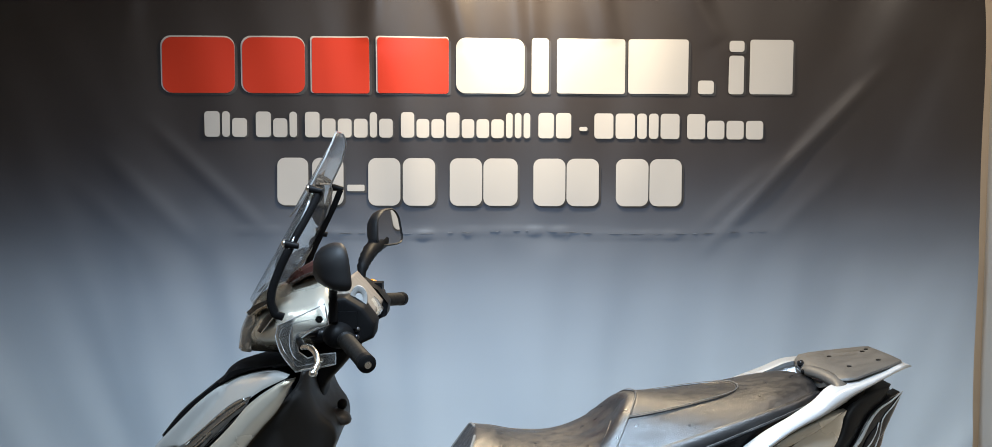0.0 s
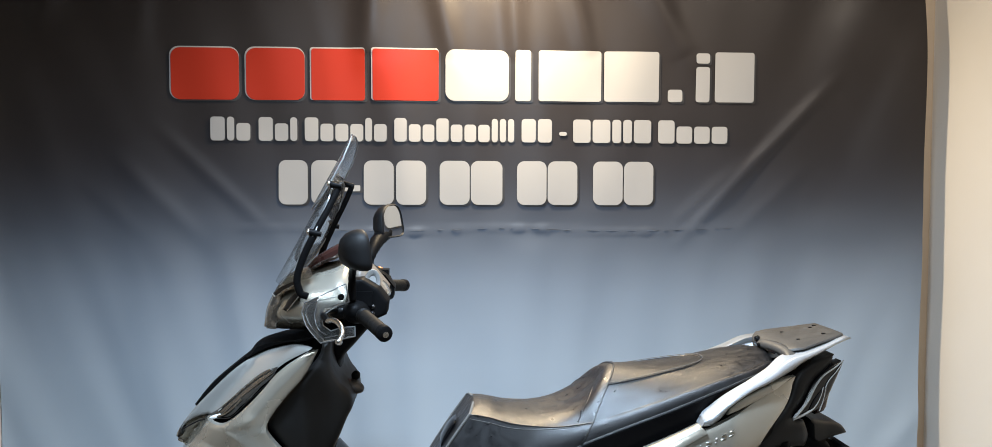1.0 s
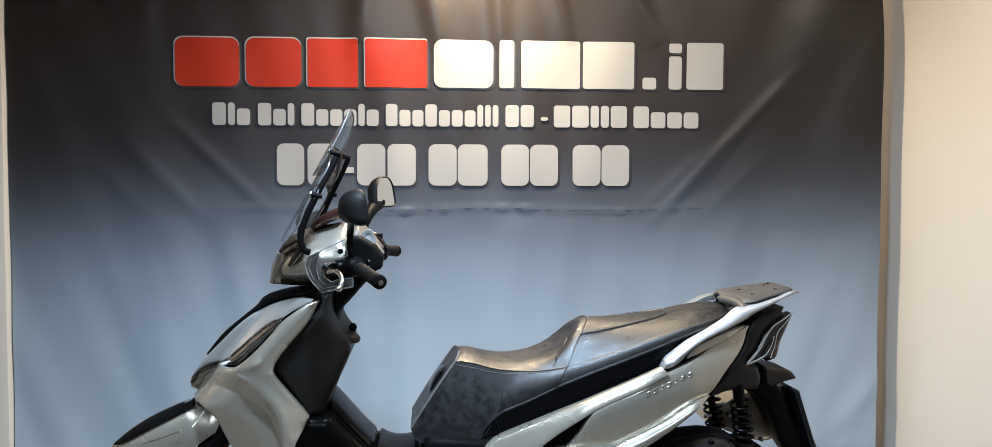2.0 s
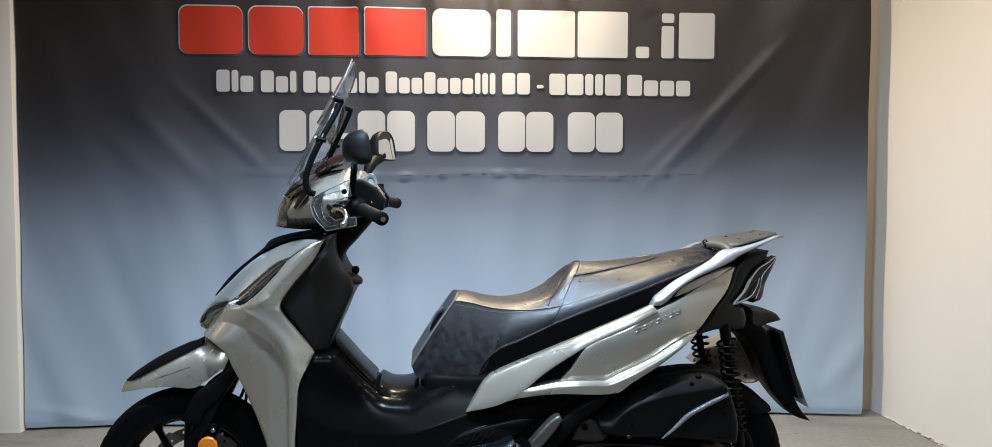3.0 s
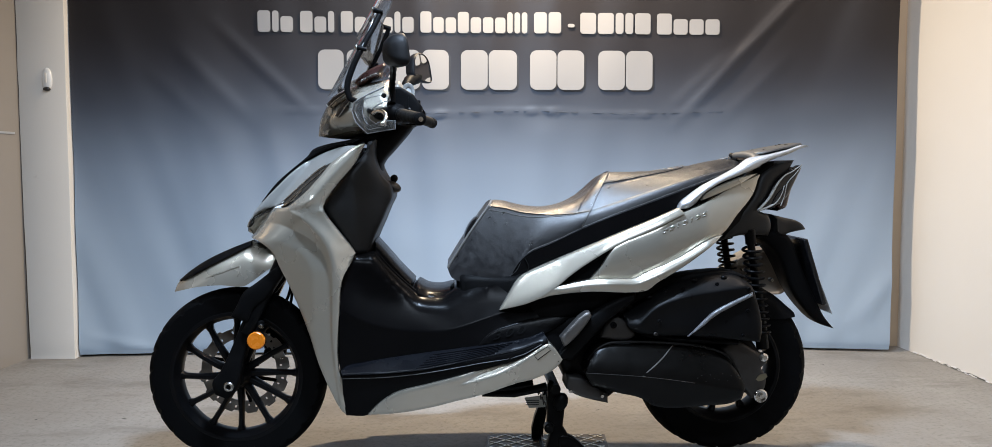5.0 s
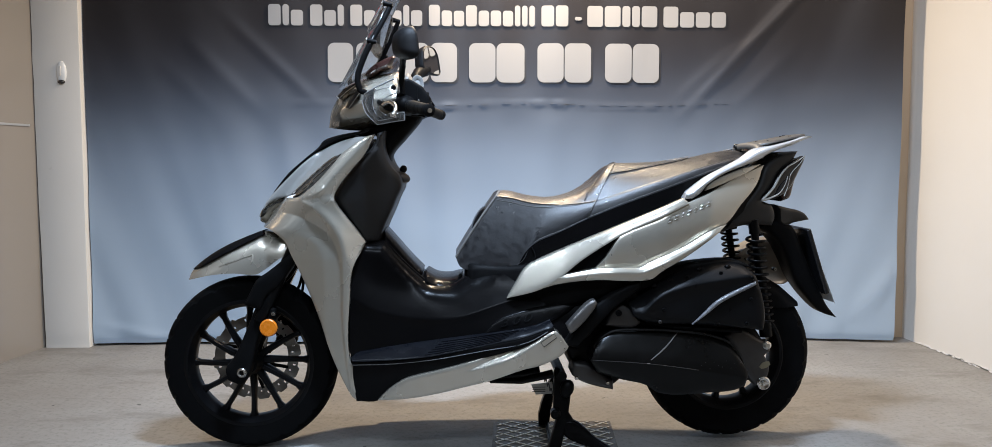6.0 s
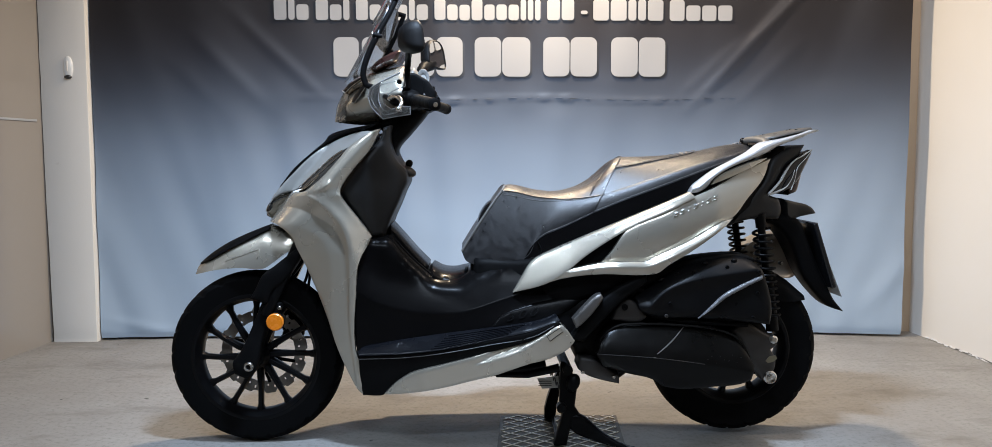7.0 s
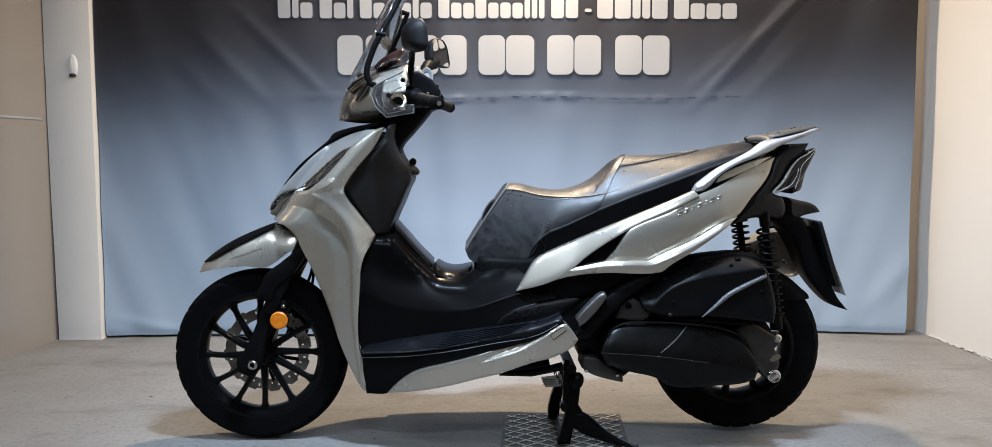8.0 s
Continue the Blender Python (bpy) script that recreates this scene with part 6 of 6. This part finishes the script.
mt = panel("engine_mount", [(0.374, 0.415), (0.393, 0.464), (0.422, 0.483), (0.457, 0.46), (0.481, 0.424), (0.461, 0.409)], flat_w(0.225), scooter, CAST, -1, 0.03, 0.016, 0.006, 0.010, label="grey cast engine mount")
bolt(mt, (0.412, CY - 0.224, 0.455), 0.010, 0.008, BLACK)
arm = panel("swing_arm", [(0.752, 0.371), (0.802, 0.395), (0.832, 0.382), (0.876, 0.354), (0.901, 0.346), (0.905, 0.322), (0.886, 0.306), (0.902, 0.277), (0.892, 0.229), (0.86, 0.209), (0.825, 0.254), (0.793, 0.32)], flat_w(0.178), scooter, CAST, -1, 0.05, 0.014, 0.010, 0.014, label="grey cast swing arm end")
panel("arm_badge", [(0.867, 0.272), (0.879, 0.286), (0.899, 0.29), (0.903, 0.28), (0.891, 0.27), (0.875, 0.266)], flat_w(0.181), arm, BADGE, -1, 0.003, 0.01, 0.0005, 0.003, rings=())
(rx, rz), (sx, sz) = [(0.882, 0.221), (0.891, 0.341)]
part("axle_end", lathe_bm([(-0.016, 0.0), (-0.016, 0.007), (-0.008, 0.009), (-0.010, 0.017), (-0.006, 0.021), (0.02, 0.021), (0.02, 0.0)], (rx, CY - 0.178, rz), "y", 28, False), STEEL, arm, "bright steel axle end")
part("shock_bolt", lathe_bm([(-0.010, 0.0), (-0.010, 0.007), (-0.004, 0.013), (0.01, 0.013), (0.01, 0.0)], (sx, CY - 0.178, sz), "y", 20, False), STEEL, arm)
peg = panel("passenger_peg", [(0.245, 0.429), (0.281, 0.469), (0.319, 0.503), (0.332, 0.505), (0.338, 0.493), (0.323, 0.469), (0.272, 0.412), (0.257, 0.402)], flat_w(0.285), scooter, PEGMETAL, -1, 0.03, 0.010, 0.006, 0.010, label="folded aluminium passenger footpeg")
panel("peg_arm", [(0.237, 0.363), (0.341, 0.488), (0.436, 0.545), (0.474, 0.558), (0.474, 0.535), (0.389, 0.468), (0.285, 0.353)], flat_w(0.255), scooter, BLACK, -1, 0.05, 0.018, 0.010, 0.016)
panel("passenger_peg", [(0.245, 0.429), (0.281, 0.469), (0.319, 0.503), (0.332, 0.505), (0.338, 0.493), (0.323, 0.469), (0.272, 0.412), (0.257, 0.402)], flat_w(0.285), scooter, PEGMETAL, 1, 0.03, 0.010, 0.006, 0.010, label="folded aluminium passenger footpeg")
hull("rear_hugger", [(0.913, 0.546), (0.944, 0.531), (0.982, 0.508), (1.016, 0.479), (1.035, 0.463), (1.03, 0.448), (0.992, 0.444), (0.947, 0.444), (0.922, 0.457)], flat_w(0.085), scooter, BLACK, [(0.913, 0.546), (0.944, 0.531), (0.982, 0.508), (1.016, 0.479), (1.035, 0.463)], 0.04, 2, 0.3, 0.012, label="black rear hugger mudguard")
sil = panel("silencer", [(0.842, 0.56), (0.954, 0.641), (1.067, 0.641), (1.083, 0.627), (1.086, 0.52), (1.048, 0.493), (0.934, 0.519)], flat_w(0.23), scooter, EXHAUST, 1, 0.10, 0.018, 0.02, 0.03, label="dull metal exhaust silencer")
hull("belt_case", [(0.55, 0.40), (0.86, 0.40), (0.90, 0.33), (0.88, 0.22), (0.78, 0.21), (0.55, 0.24)], flat_w(0.10), scooter, DARKCAST, None, 0.02, 2, 0.7, 0.025, shift=-0.05)

# shock absorbers
(ux, uz), (lx, lz) = (0.857, 0.705), (0.906, 0.36)
for s in (-1, 1):
    top, low = Vector((ux, CY + s * 0.135, uz)), Vector((lx, CY + s * 0.128, lz))
    body = part("shock_absorber", tube_bm([top, top.lerp(low, 0.45), top.lerp(low, 0.451), low], [0.012, 0.012, 0.020, 0.020], 14), DARKCAST, scooter, "rear shock absorber with black coil spring")
    d = (low - top).normalized()
    sd = d.cross(Vector((0, 1, 0))).normalized()
    up2 = sd.cross(d)
    pts = []
    turns, n = 13, 208
    for i in range(n + 1):
        a = 2 * math.pi * turns * i / n
        pts.append(top.lerp(low, 0.06 + 0.80 * i / n) + (sd * math.cos(a) + up2 * math.sin(a)) * 0.027)
    part("coil_spring", tube_bm(pts, 0.0044, 8), DARKCAST, body)
    part("top_mount", tube_bm([top - d * 0.03, top + d * 0.015], 0.017, 14), DARKCAST, body)
    bolt(body, tuple(top.lerp(low, 0.36) + Vector((0.04, -0.02, 0))), 0.006, 0.02)

# stand, pipe and label
def grounded(line, z0=0.007):
    return [(x, max(z, z0)) for x, z in line]


part("stand_lug", ball_bm((0.262, CY - 0.165, 0.205), (0.022, 0.018, 0.030), Matrix.Rotation(radians(20), 4, "Y"), 14), DARKCAST, scooter)
part("stand_pivot", lathe_bm([(-0.012, 0.0), (-0.012, 0.010), (-0.006, 0.016), (0.02, 0.016), (0.02, 0.0)], (0.225, CY - 0.175, 0.127), "y", 18, False), DARKCAST, scooter)
stand = panel("centre_stand", grounded([(0.225, 0.265), (0.249, 0.259), (0.263, 0.229), (0.276, 0.184), (0.268, 0.127), (0.284, 0.102), (0.26, 0.094), (0.241, 0.004), (0.213, -0.021), (0.201, -0.02), (0.23, 0.107), (0.22, 0.127)]), lambda x, z: 0.15 + 0.03 * ease((0.25 - z) / 0.25), scooter, DARKCAST, -1, 0.028, 0.012, 0.004, 0.006, corner=12, label="black steel centre stand")
panel("stand_foot", grounded([(0.24, 0.096), (0.28, 0.102), (0.361, 0.044), (0.442, -0.004), (0.453, -0.023), (0.402, -0.023), (0.301, 0.028), (0.256, 0.053)]), lambda x, z: 0.17 + 0.05 * ease((x - 0.26) / 0.2), stand, SATIN, -1, 0.025, 0.014, 0.006, 0.010, label="black foot lever")
panel("stand_leg", grounded([(0.244, 0.189), (0.264, 0.182), (0.236, 0.042), (0.232, -0.008), (0.196, -0.007), (0.196, 0.043)]), flat_w(0.13), stand, DARKCAST, 1, 0.028, 0.012, 0.006, 0.010)
part("stand_axle", tube_bm([(0.245, CY - 0.17, 0.245), (0.245, CY + 0.17, 0.245)], 0.016, 14), DARKCAST, stand)
part("stand_foot_pad", tube_bm([(0.215, CY - 0.165, 0.013), (0.225, CY + 0.14, 0.013)], 0.007, 10), DARKCAST, stand)
PIPE = [(-0.08, 0.184), (0.022, 0.206), (0.144, 0.218), (0.185, 0.224)]
part("exhaust_pipe", tube_bm(curve_through([(x, CY - 0.06, z + 0.012) for x, z in PIPE]), 0.016, 12), DARKCAST, scooter, "dark exhaust pipe under the body")
part("side_stand", tube_bm([(0.02, CY - 0.13, 0.222), (0.12, CY - 0.14, 0.225), (0.22, CY - 0.15, 0.25)], [0.007, 0.011, 0.014], 10), DARKCAST, scooter, "folded black side stand")
LABEL = [(0.154, 0.201), (0.222, 0.209), (0.226, 0.171), (0.169, 0.168)]
panel("data_label", LABEL, flat_w(0.10), scooter, STICKER, -1, 0.004, 0.02, 0.0005, 0.004, rings=(), label="white data sticker")
for k in range(3):
    z = 0.192 - 0.007 * k
    part("print_line", box_bm((0.158, CY - 0.1012, z), (0.20, CY - 0.1004, z + 0.002)), BLACK, scooter)
part("stand_spring", tube_bm([Vector((0.19 + 0.0012 * i, CY - 0.12 + 0.008 * math.cos(i * 0.9), 0.235 - 0.0022 * i + 0.008 * math.sin(i * 0.9))) for i in range(50)], 0.0018, 6), CAST, scooter)

# handlebar cowl and controls
COWL = [(-0.493, 1.026), (-0.486, 1.073), (-0.47, 1.109), (-0.444, 1.15), (-0.407, 1.174), (-0.342, 1.19), (-0.271, 1.204), (-0.24, 1.178), (-0.179, 1.133), (-0.165, 1.109), (-0.217, 1.079), (-0.282, 1.048), (-0.344, 1.028), (-0.385, 1.018), (-0.446, 1.02)]
DIAL = mat("pale_grey_dial", (0.16, 0.16, 0.155), 0.5, 0, 0.1, 30)
COWL_CREASE = [(-0.490, 1.055), (-0.42, 1.085), (-0.34, 1.106), (-0.26, 1.108), (-0.18, 1.095)]


def cowl_relief(p, d):
    """Facets: the side leans in above a crease and tucks under below it."""
    dz = p[:, 1] - np.interp(p[:, 0], [q[0] for q in COWL_CREASE], [q[1] for q in COWL_CREASE])
    return -np.where(dz > 0, 0.38 * np.minimum(dz, 0.06), 0.38 * np.minimum(-dz, 0.06)) * np.clip((p[:, 0] + 0.49) / 0.08, 0, 1) + 0.012


cowl = hull("handlebar_cowl", COWL, lambda x, z: ramp(x, [(-0.495, 0.035), (-0.44, 0.085), (-0.36, 0.150), (-0.27, 0.165), (-0.17, 0.11)]), scooter, PAINT, None, 0.05, 1.6, 0.30, 0.010, label="pearl grey handlebar cowl", relief=cowl_relief, lines=(COWL_CREASE,))
for s in (-1, 1):
    panel("position_lamp", [(-0.485, 1.024), (-0.479, 1.07), (-0.462, 1.106), (-0.446, 1.134), (-0.438, 1.106), (-0.447, 1.062), (-0.453, 1.028)], lambda x, z: ramp(x, [(-0.495, 0.035), (-0.45, 0.085), (-0.42, 0.11)]), cowl, CLEAR, s, 0.012, 0.012, 0.006, 0.012, label="clear cowl lamp lens")
    for k, shape in enumerate(([(-0.427, 1.085), (-0.408, 1.114), (-0.381, 1.137), (-0.374, 1.131), (-0.393, 1.108), (-0.416, 1.080)], [(-0.457, 1.121), (-0.433, 1.140), (-0.394, 1.157), (-0.390, 1.151), (-0.425, 1.132), (-0.449, 1.113)])):
        slot = panel("cowl_slot", shape, lambda x, z: ramp(x, [(-0.46, 0.085), (-0.40, 0.138), (-0.37, 0.158)]) + 0.004, cowl, GLOSS, s, 0.03, 0.008, 0.002, 0.004, rings=(), label="black slot")
        part("slot_strip", tube_bm([(x, CY + s * (ramp(x, [(-0.46, 0.085), (-0.40, 0.138), (-0.37, 0.158)]) + 0.0045), z) for x, z in shape[3:] + shape[:1]], 0.0014, 6), STEEL, slot, "bright strip beside the slot")
for s in (-1, 1):
    panel("control_cover", [(-0.262, 1.126), (-0.252, 1.166), (-0.224, 1.168), (-0.186, 1.145), (-0.161, 1.111), (-0.165, 1.081), (-0.205, 1.062), (-0.247, 1.062), (-0.266, 1.092)], lambda x, z: 0.19, scooter, BLACK, s, 0.08, 0.012, 0.005, 0.008, corner=15, label="black handlebar control cover")
VISOR = [(-0.372, 1.188), (-0.351, 1.212), (-0.311, 1.236), (-0.279, 1.249), (-0.271, 1.24), (-0.292, 1.212), (-0.32, 1.2), (-0.356, 1.18)]
hull("instrument_visor", VISOR, lambda x, z: 0.115, cowl, RED, None, 0.02, 2, 0.75, 0.012, label="dark reddish instrument visor")
dash = hull("dash_panel", [(-0.278, 1.138), (-0.256, 1.178), (-0.234, 1.194), (-0.205, 1.162), (-0.172, 1.122), (-0.178, 1.100), (-0.222, 1.104)], flat_w(0.128), scooter, DASH, None, 0.022, 2, 0.72, 0.010, label="brown grey dash panel round the instruments")
dial = part("instrument_dial", lathe_bm([(0.0, 0.0), (0.0, 0.012), (0.003, 0.014), (0.006, 0.024), (0.003, 0.026), (-0.004, 0.026), (-0.004, 0.0)], (0, 0, 0), "z", 36, False), DIAL, dash, "pale oval ring on the dash")
dial.matrix_world = look((-0.203, CY - 0.127, 1.156), (-0.273, CY + 0.3, 1.036)) @ Matrix.Diagonal((0.75, 1.15, 1, 1))
part("indicator_lamp", ball_bm((-0.206, CY + 0.208, 1.155), (0.010, 0.004, 0.0035), Matrix.Rotation(radians(25), 4, "Y"), 14), ORANGE, scooter, "amber indicator switch")
GRIP_L, GRIP_R = ((-0.243, CY - 0.165, 1.092), (-0.157, CY - 0.360, 1.062)), ((-0.225, CY + 0.175, 1.108), (-0.143, CY + 0.356, 1.087))
for (a, b), s in ((GRIP_L, -1), (GRIP_R, 1)):
    a, b = Vector(a), Vector(b)
    d = (b - a).normalized()
    n = 26
    rad = [0.0165 + (0.0012 if i % 2 else 0.0) + 0.002 * (i < 2) for i in range(n)]
    g = part("grip", tube_bm([a.lerp(b, 0.28 + 0.62 * i / (n - 1)) for i in range(n)], rad, 18), GRIP, scooter, "black ribbed rubber grip")
    part("bar_end", tube_bm([a.lerp(b, 0.90), a.lerp(b, 0.905), a.lerp(b, 0.985), b], [0.012, 0.0185, 0.0185, 0.014], 20), BLACK, g, "black bar-end weight")
    part("bar_end_screw", tube_bm([b - d * 0.001, b + d * 0.003, b + d * 0.0031, b + d * 0.001], [0.0070, 0.0070, 0.0035, 0.0030], 14), STEEL, g)
    part("bar", tube_bm([a.lerp(b, -0.6), a.lerp(b, 0.92)], 0.011, 12), DARKCAST, g)
    sw = part("switch_housing", ball_bm(tuple(a.lerp(b, 0.10)), (0.032, 0.046, 0.030), Matrix.Rotation(radians(30 * s), 4, "Z"), 20), BLACK, scooter, "black handlebar switch housing")
    part("switch_box", box_bm(tuple(a.lerp(b, 0.05) + Vector((-0.018, -0.022, 0.012))), tuple(a.lerp(b, 0.05) + Vector((0.040, 0.022, 0.048)))), BLACK, sw)
    for k in range(3):
        part("switch_button", ball_bm(tuple(a.lerp(b, 0.12) + Vector((0.034, s * (0.014 * k - 0.014), 0.026 - 0.014 * k))), (0.007, 0.006, 0.006), None, 10), CAST if k == 1 else GLOSS, sw)
    arm = [a + Vector((-0.045, s * 0.02, 0.0)), a + Vector((-0.068, s * 0.075, 0.002)), Vector((-0.294, CY + s * 0.292, 1.083))]
    hook = [arm[-1]] + [Vector((x, CY + s * w, z)) for x, w, z in ((-0.276, 0.318, 1.088), (-0.258, 0.345, 1.080), (-0.252, 0.362, 1.066), (-0.259, 0.372, 1.049))]
    lever = part("brake_lever", tube_bm(curve_through(arm, False, 6), 0.0075, 10), DARKCAST, scooter, "black brake lever with a polished hook")
    part("lever_hook", tube_bm(curve_through(hook, False, 5), 0.0060, 10), STEEL, lever, "polished lever hook")
    part("lever_tip", ball_bm(tuple(hook[-1]), (0.0085, 0.0085, 0.0085), None, 14), STEEL, lever)
    part("lever_mount", ball_bm(tuple(a + Vector((-0.035, 0.0, -0.006))), (0.03, 0.026, 0.018), None, 14), DARKCAST, lever)


def w_guard(x, z):
    return 0.264 - 0.75 * max(0.0, -0.318 - x) - 0.30 * max(0.0, x + 0.262)


GUARD = [(-0.362, 1.094), (-0.355, 1.117), (-0.308, 1.140), (-0.255, 1.165), (-0.248, 1.122), (-0.280, 1.110), (-0.312, 1.088), (-0.308, 1.067), (-0.290, 1.054), (-0.267, 1.061), (-0.235, 1.063), (-0.235, 1.040), (-0.264, 1.035), (-0.314, 1.026), (-0.350, 1.062)]
for s in (-1, 1):
    g = panel("hand_guard", GUARD, w_guard, scooter, CLEAR, s, 0.004, 0.010, 0.002, 0.004, corner=30, label="clear plastic hand guard", smooth=30)
    loop = curve_through(GUARD, True, 3, 30)
    part("guard_rim", tube_bm([(p.x, CY + s * (w_guard(p.x, p.y) - 0.002), p.y) for p in list(loop) + [loop[0]]], 0.0016, 6), EDGE_GLEAM, g)
    for fold in ([(-0.352, 1.094), (-0.345, 1.110), (-0.305, 1.129), (-0.272, 1.136)], [(-0.352, 1.090), (-0.340, 1.066), (-0.310, 1.037), (-0.270, 1.045)], [(-0.318, 1.128), (-0.328, 1.090), (-0.318, 1.058), (-0.302, 1.046)]):
        part("guard_fold", tube_bm(curve_through([(x, CY + s * w_guard(x, z), z) for x, z in fold], False, 4), 0.0009, 6), EDGE_GLEAM, g)
    bolt(g, (-0.266, CY + s * 0.262, 1.134), 0.0075, 0.004, BLACK, "y", s)
    bolt(g, (-0.262, CY + s * 0.262, 1.050), 0.0045, 0.005, STEEL, "y", s)


MIRROR_SHELL = mat("mirror_shell_plastic", (0.0055, 0.0055, 0.006), 0.55, 0, 0.2, 10, 0.15, 600, spec=0.15)


def mirror(s, centre, turn, tilt=0.08, wide=0.062, high=0.051):
    """A rear-view mirror: domed black shell, glass, stalk with ribbed boot."""
    n = Vector((math.cos(turn), -s * math.sin(turn), tilt)).normalized()
    u = Vector((0, 0, 1)).cross(n).normalized()
    v = n.cross(u).normalized()
    c = Vector(centre)

    def outline(k, grow):
        a = 2 * math.pi * k / 40
        ca, sa = math.cos(a), math.sin(a)
        pu = math.copysign(abs(ca) ** 0.58, ca) * wide * grow * (1 - 0.30 * sa)
        pv = math.copysign(abs(sa) ** 0.58, sa) * high * grow * (1 + 0.08 * s * ca)
        return pu, pv

    bm = bmesh.new()
    rings = []
    for grow, back in ((0.90, -0.001), (0.94, 0.003), (1.0, 0.0), (1.02, -0.006), (0.99, -0.016), (0.88, -0.030), (0.66, -0.042), (0.36, -0.049), (0.05, -0.051)):
        rings.append([bm.verts.new(c + u * p + v * q + n * back) for p, q in (outline(k, grow) for k in range(40))])
    for p, q in zip(rings, rings[1:]):
        for k in range(40):
            bm.faces.new((p[k], p[(k + 1) % 40], q[(k + 1) % 40], q[k]))
    bm.faces.new(rings[-1])
    shell = part("mirror", bm, MIRROR_SHELL, scooter, "black rear-view mirror on a short stalk")
    bm = bmesh.new()
    bm.faces.new([bm.verts.new(c + u * p + v * q - n * 0.0005) for p, q in (outline(k, 0.91) for k in range(40))])
    part("mirror_glass", bm, MIRROR, shell, "silvered mirror glass")
    return shell, c - n * 0.025 - v * 0.030


shell, foot = mirror(-1, (-0.210, CY - 0.345, 1.252), radians(26), 0.08, 0.052, 0.045)
pts = curve_through([(-0.246, CY - 0.205, 1.120), (-0.246, CY - 0.21, 1.165), (-0.240, CY - 0.25, 1.195), tuple(foot)], False, 5)
part("mirror_stalk", tube_bm(pts, [0.010] * 5 + [0.0085 + 0.0012 * (i % 2) for i in range(len(pts) - 5)], 12), BLACK, shell)
shell, foot = mirror(1, (-0.180, CY + 0.350, 1.286), radians(20), 0.10, 0.078)
pts = curve_through([(-0.236, CY + 0.185, 1.130), (-0.235, CY + 0.19, 1.185), (-0.225, CY + 0.235, 1.220), tuple(foot)], False, 6)
part("mirror_stalk", tube_bm(pts, [0.016, 0.015, 0.014, 0.0125, 0.011, 0.011] + [0.012 + 0.0009 * (i - 6) + 0.0026 * (i % 2) for i in range(6, len(pts))], 14), BLACK, shell)


# windscreen
def screen_x(y, z):
    return -0.456 + (z - 1.158) * 0.555 + 1.5 * y * y


def glass_sheet(name, z0, z1, halfs, offset, parent, label, thick=0.004):
    """A curved clear sheet whose half width varies with height."""
    bm = bmesh.new()
    n, m = 24, 22
    rows = []
    for j in range(m + 1):
        z = z0 + (z1 - z0) * j / m
        h = ramp(z, halfs)
        rows.append([bm.verts.new((screen_x(h * (2 * i / n - 1), z) + offset, CY + h * (2 * i / n - 1), z)) for i in range(n + 1)])
    for j in range(m):
        for i in range(n):
            bm.faces.new((rows[j][i], rows[j][i + 1], rows[j + 1][i + 1], rows[j + 1][i]))
    rim = [r[0].co.copy() for r in rows] + [v.co.copy() for v in rows[-1][1:-1]] + [r[-1].co.copy() for r in reversed(rows)]
    bmesh.ops.solidify(bm, geom=bm.faces[:], thickness=thick)
    ob = part(name, bm, SCREEN, parent, label, 60)
    # the edge's reflection is painted on as a thin grey line
    part("sheet_edge", tube_bm(rim, 0.0022, 6), EDGE_GLEAM, ob, "sheet edge, its gleam painted in grey")
    return ob


screen = glass_sheet("windscreen", 1.150, 1.405, [(1.15, 0.150), (1.20, 0.178), (1.28, 0.185), (1.36, 0.155), (1.395, 0.128), (1.405, 0.105)], 0.0, scooter, "clear curved windscreen")
glass_sheet("wind_deflector", 1.335, 1.525, [(1.335, 0.085), (1.36, 0.125), (1.40, 0.136), (1.46, 0.128), (1.50, 0.105), (1.515, 0.080), (1.525, 0.045)], -0.012, screen, "clear upper wind deflector")
for s in (-1, 1):
    lo, up = (-0.334, CY + s * 0.182, 1.278), (-0.288, CY + s * 0.152, 1.394)
    br = part("screen_bracket", tube_bm(curve_through([(-0.356, CY + s * 0.180, 1.125), (-0.372, CY + s * 0.186, 1.132), (-0.380, CY + s * 0.188, 1.162), (-0.364, CY + s * 0.186, 1.222), (-0.334, CY + s * 0.178, 1.286), (-0.300, CY + s * 0.160, 1.352), (-0.282, CY + s * 0.148, 1.392)], False, 5), [0.0090] * 20 + [0.0080] * 11, 12, None, 0.6), BLACK, scooter, "black windscreen bracket")
    for p in (lo, up):
        q = Vector(p)
        part("screen_bolt", tube_bm([q + Vector((-0.018, 0, 0.004)), q + Vector((-0.011, 0, 0.0025)), q + Vector((0.012, 0, -0.002))], [0.0085, 0.0085, 0.006], 14), BLACK, br, "black bolt with chrome cap")
        part("bolt_cap", ball_bm(tuple(q + Vector((-0.018, 0, 0.004))), (0.006, 0.0092, 0.0092), None, 14), STEEL, br)
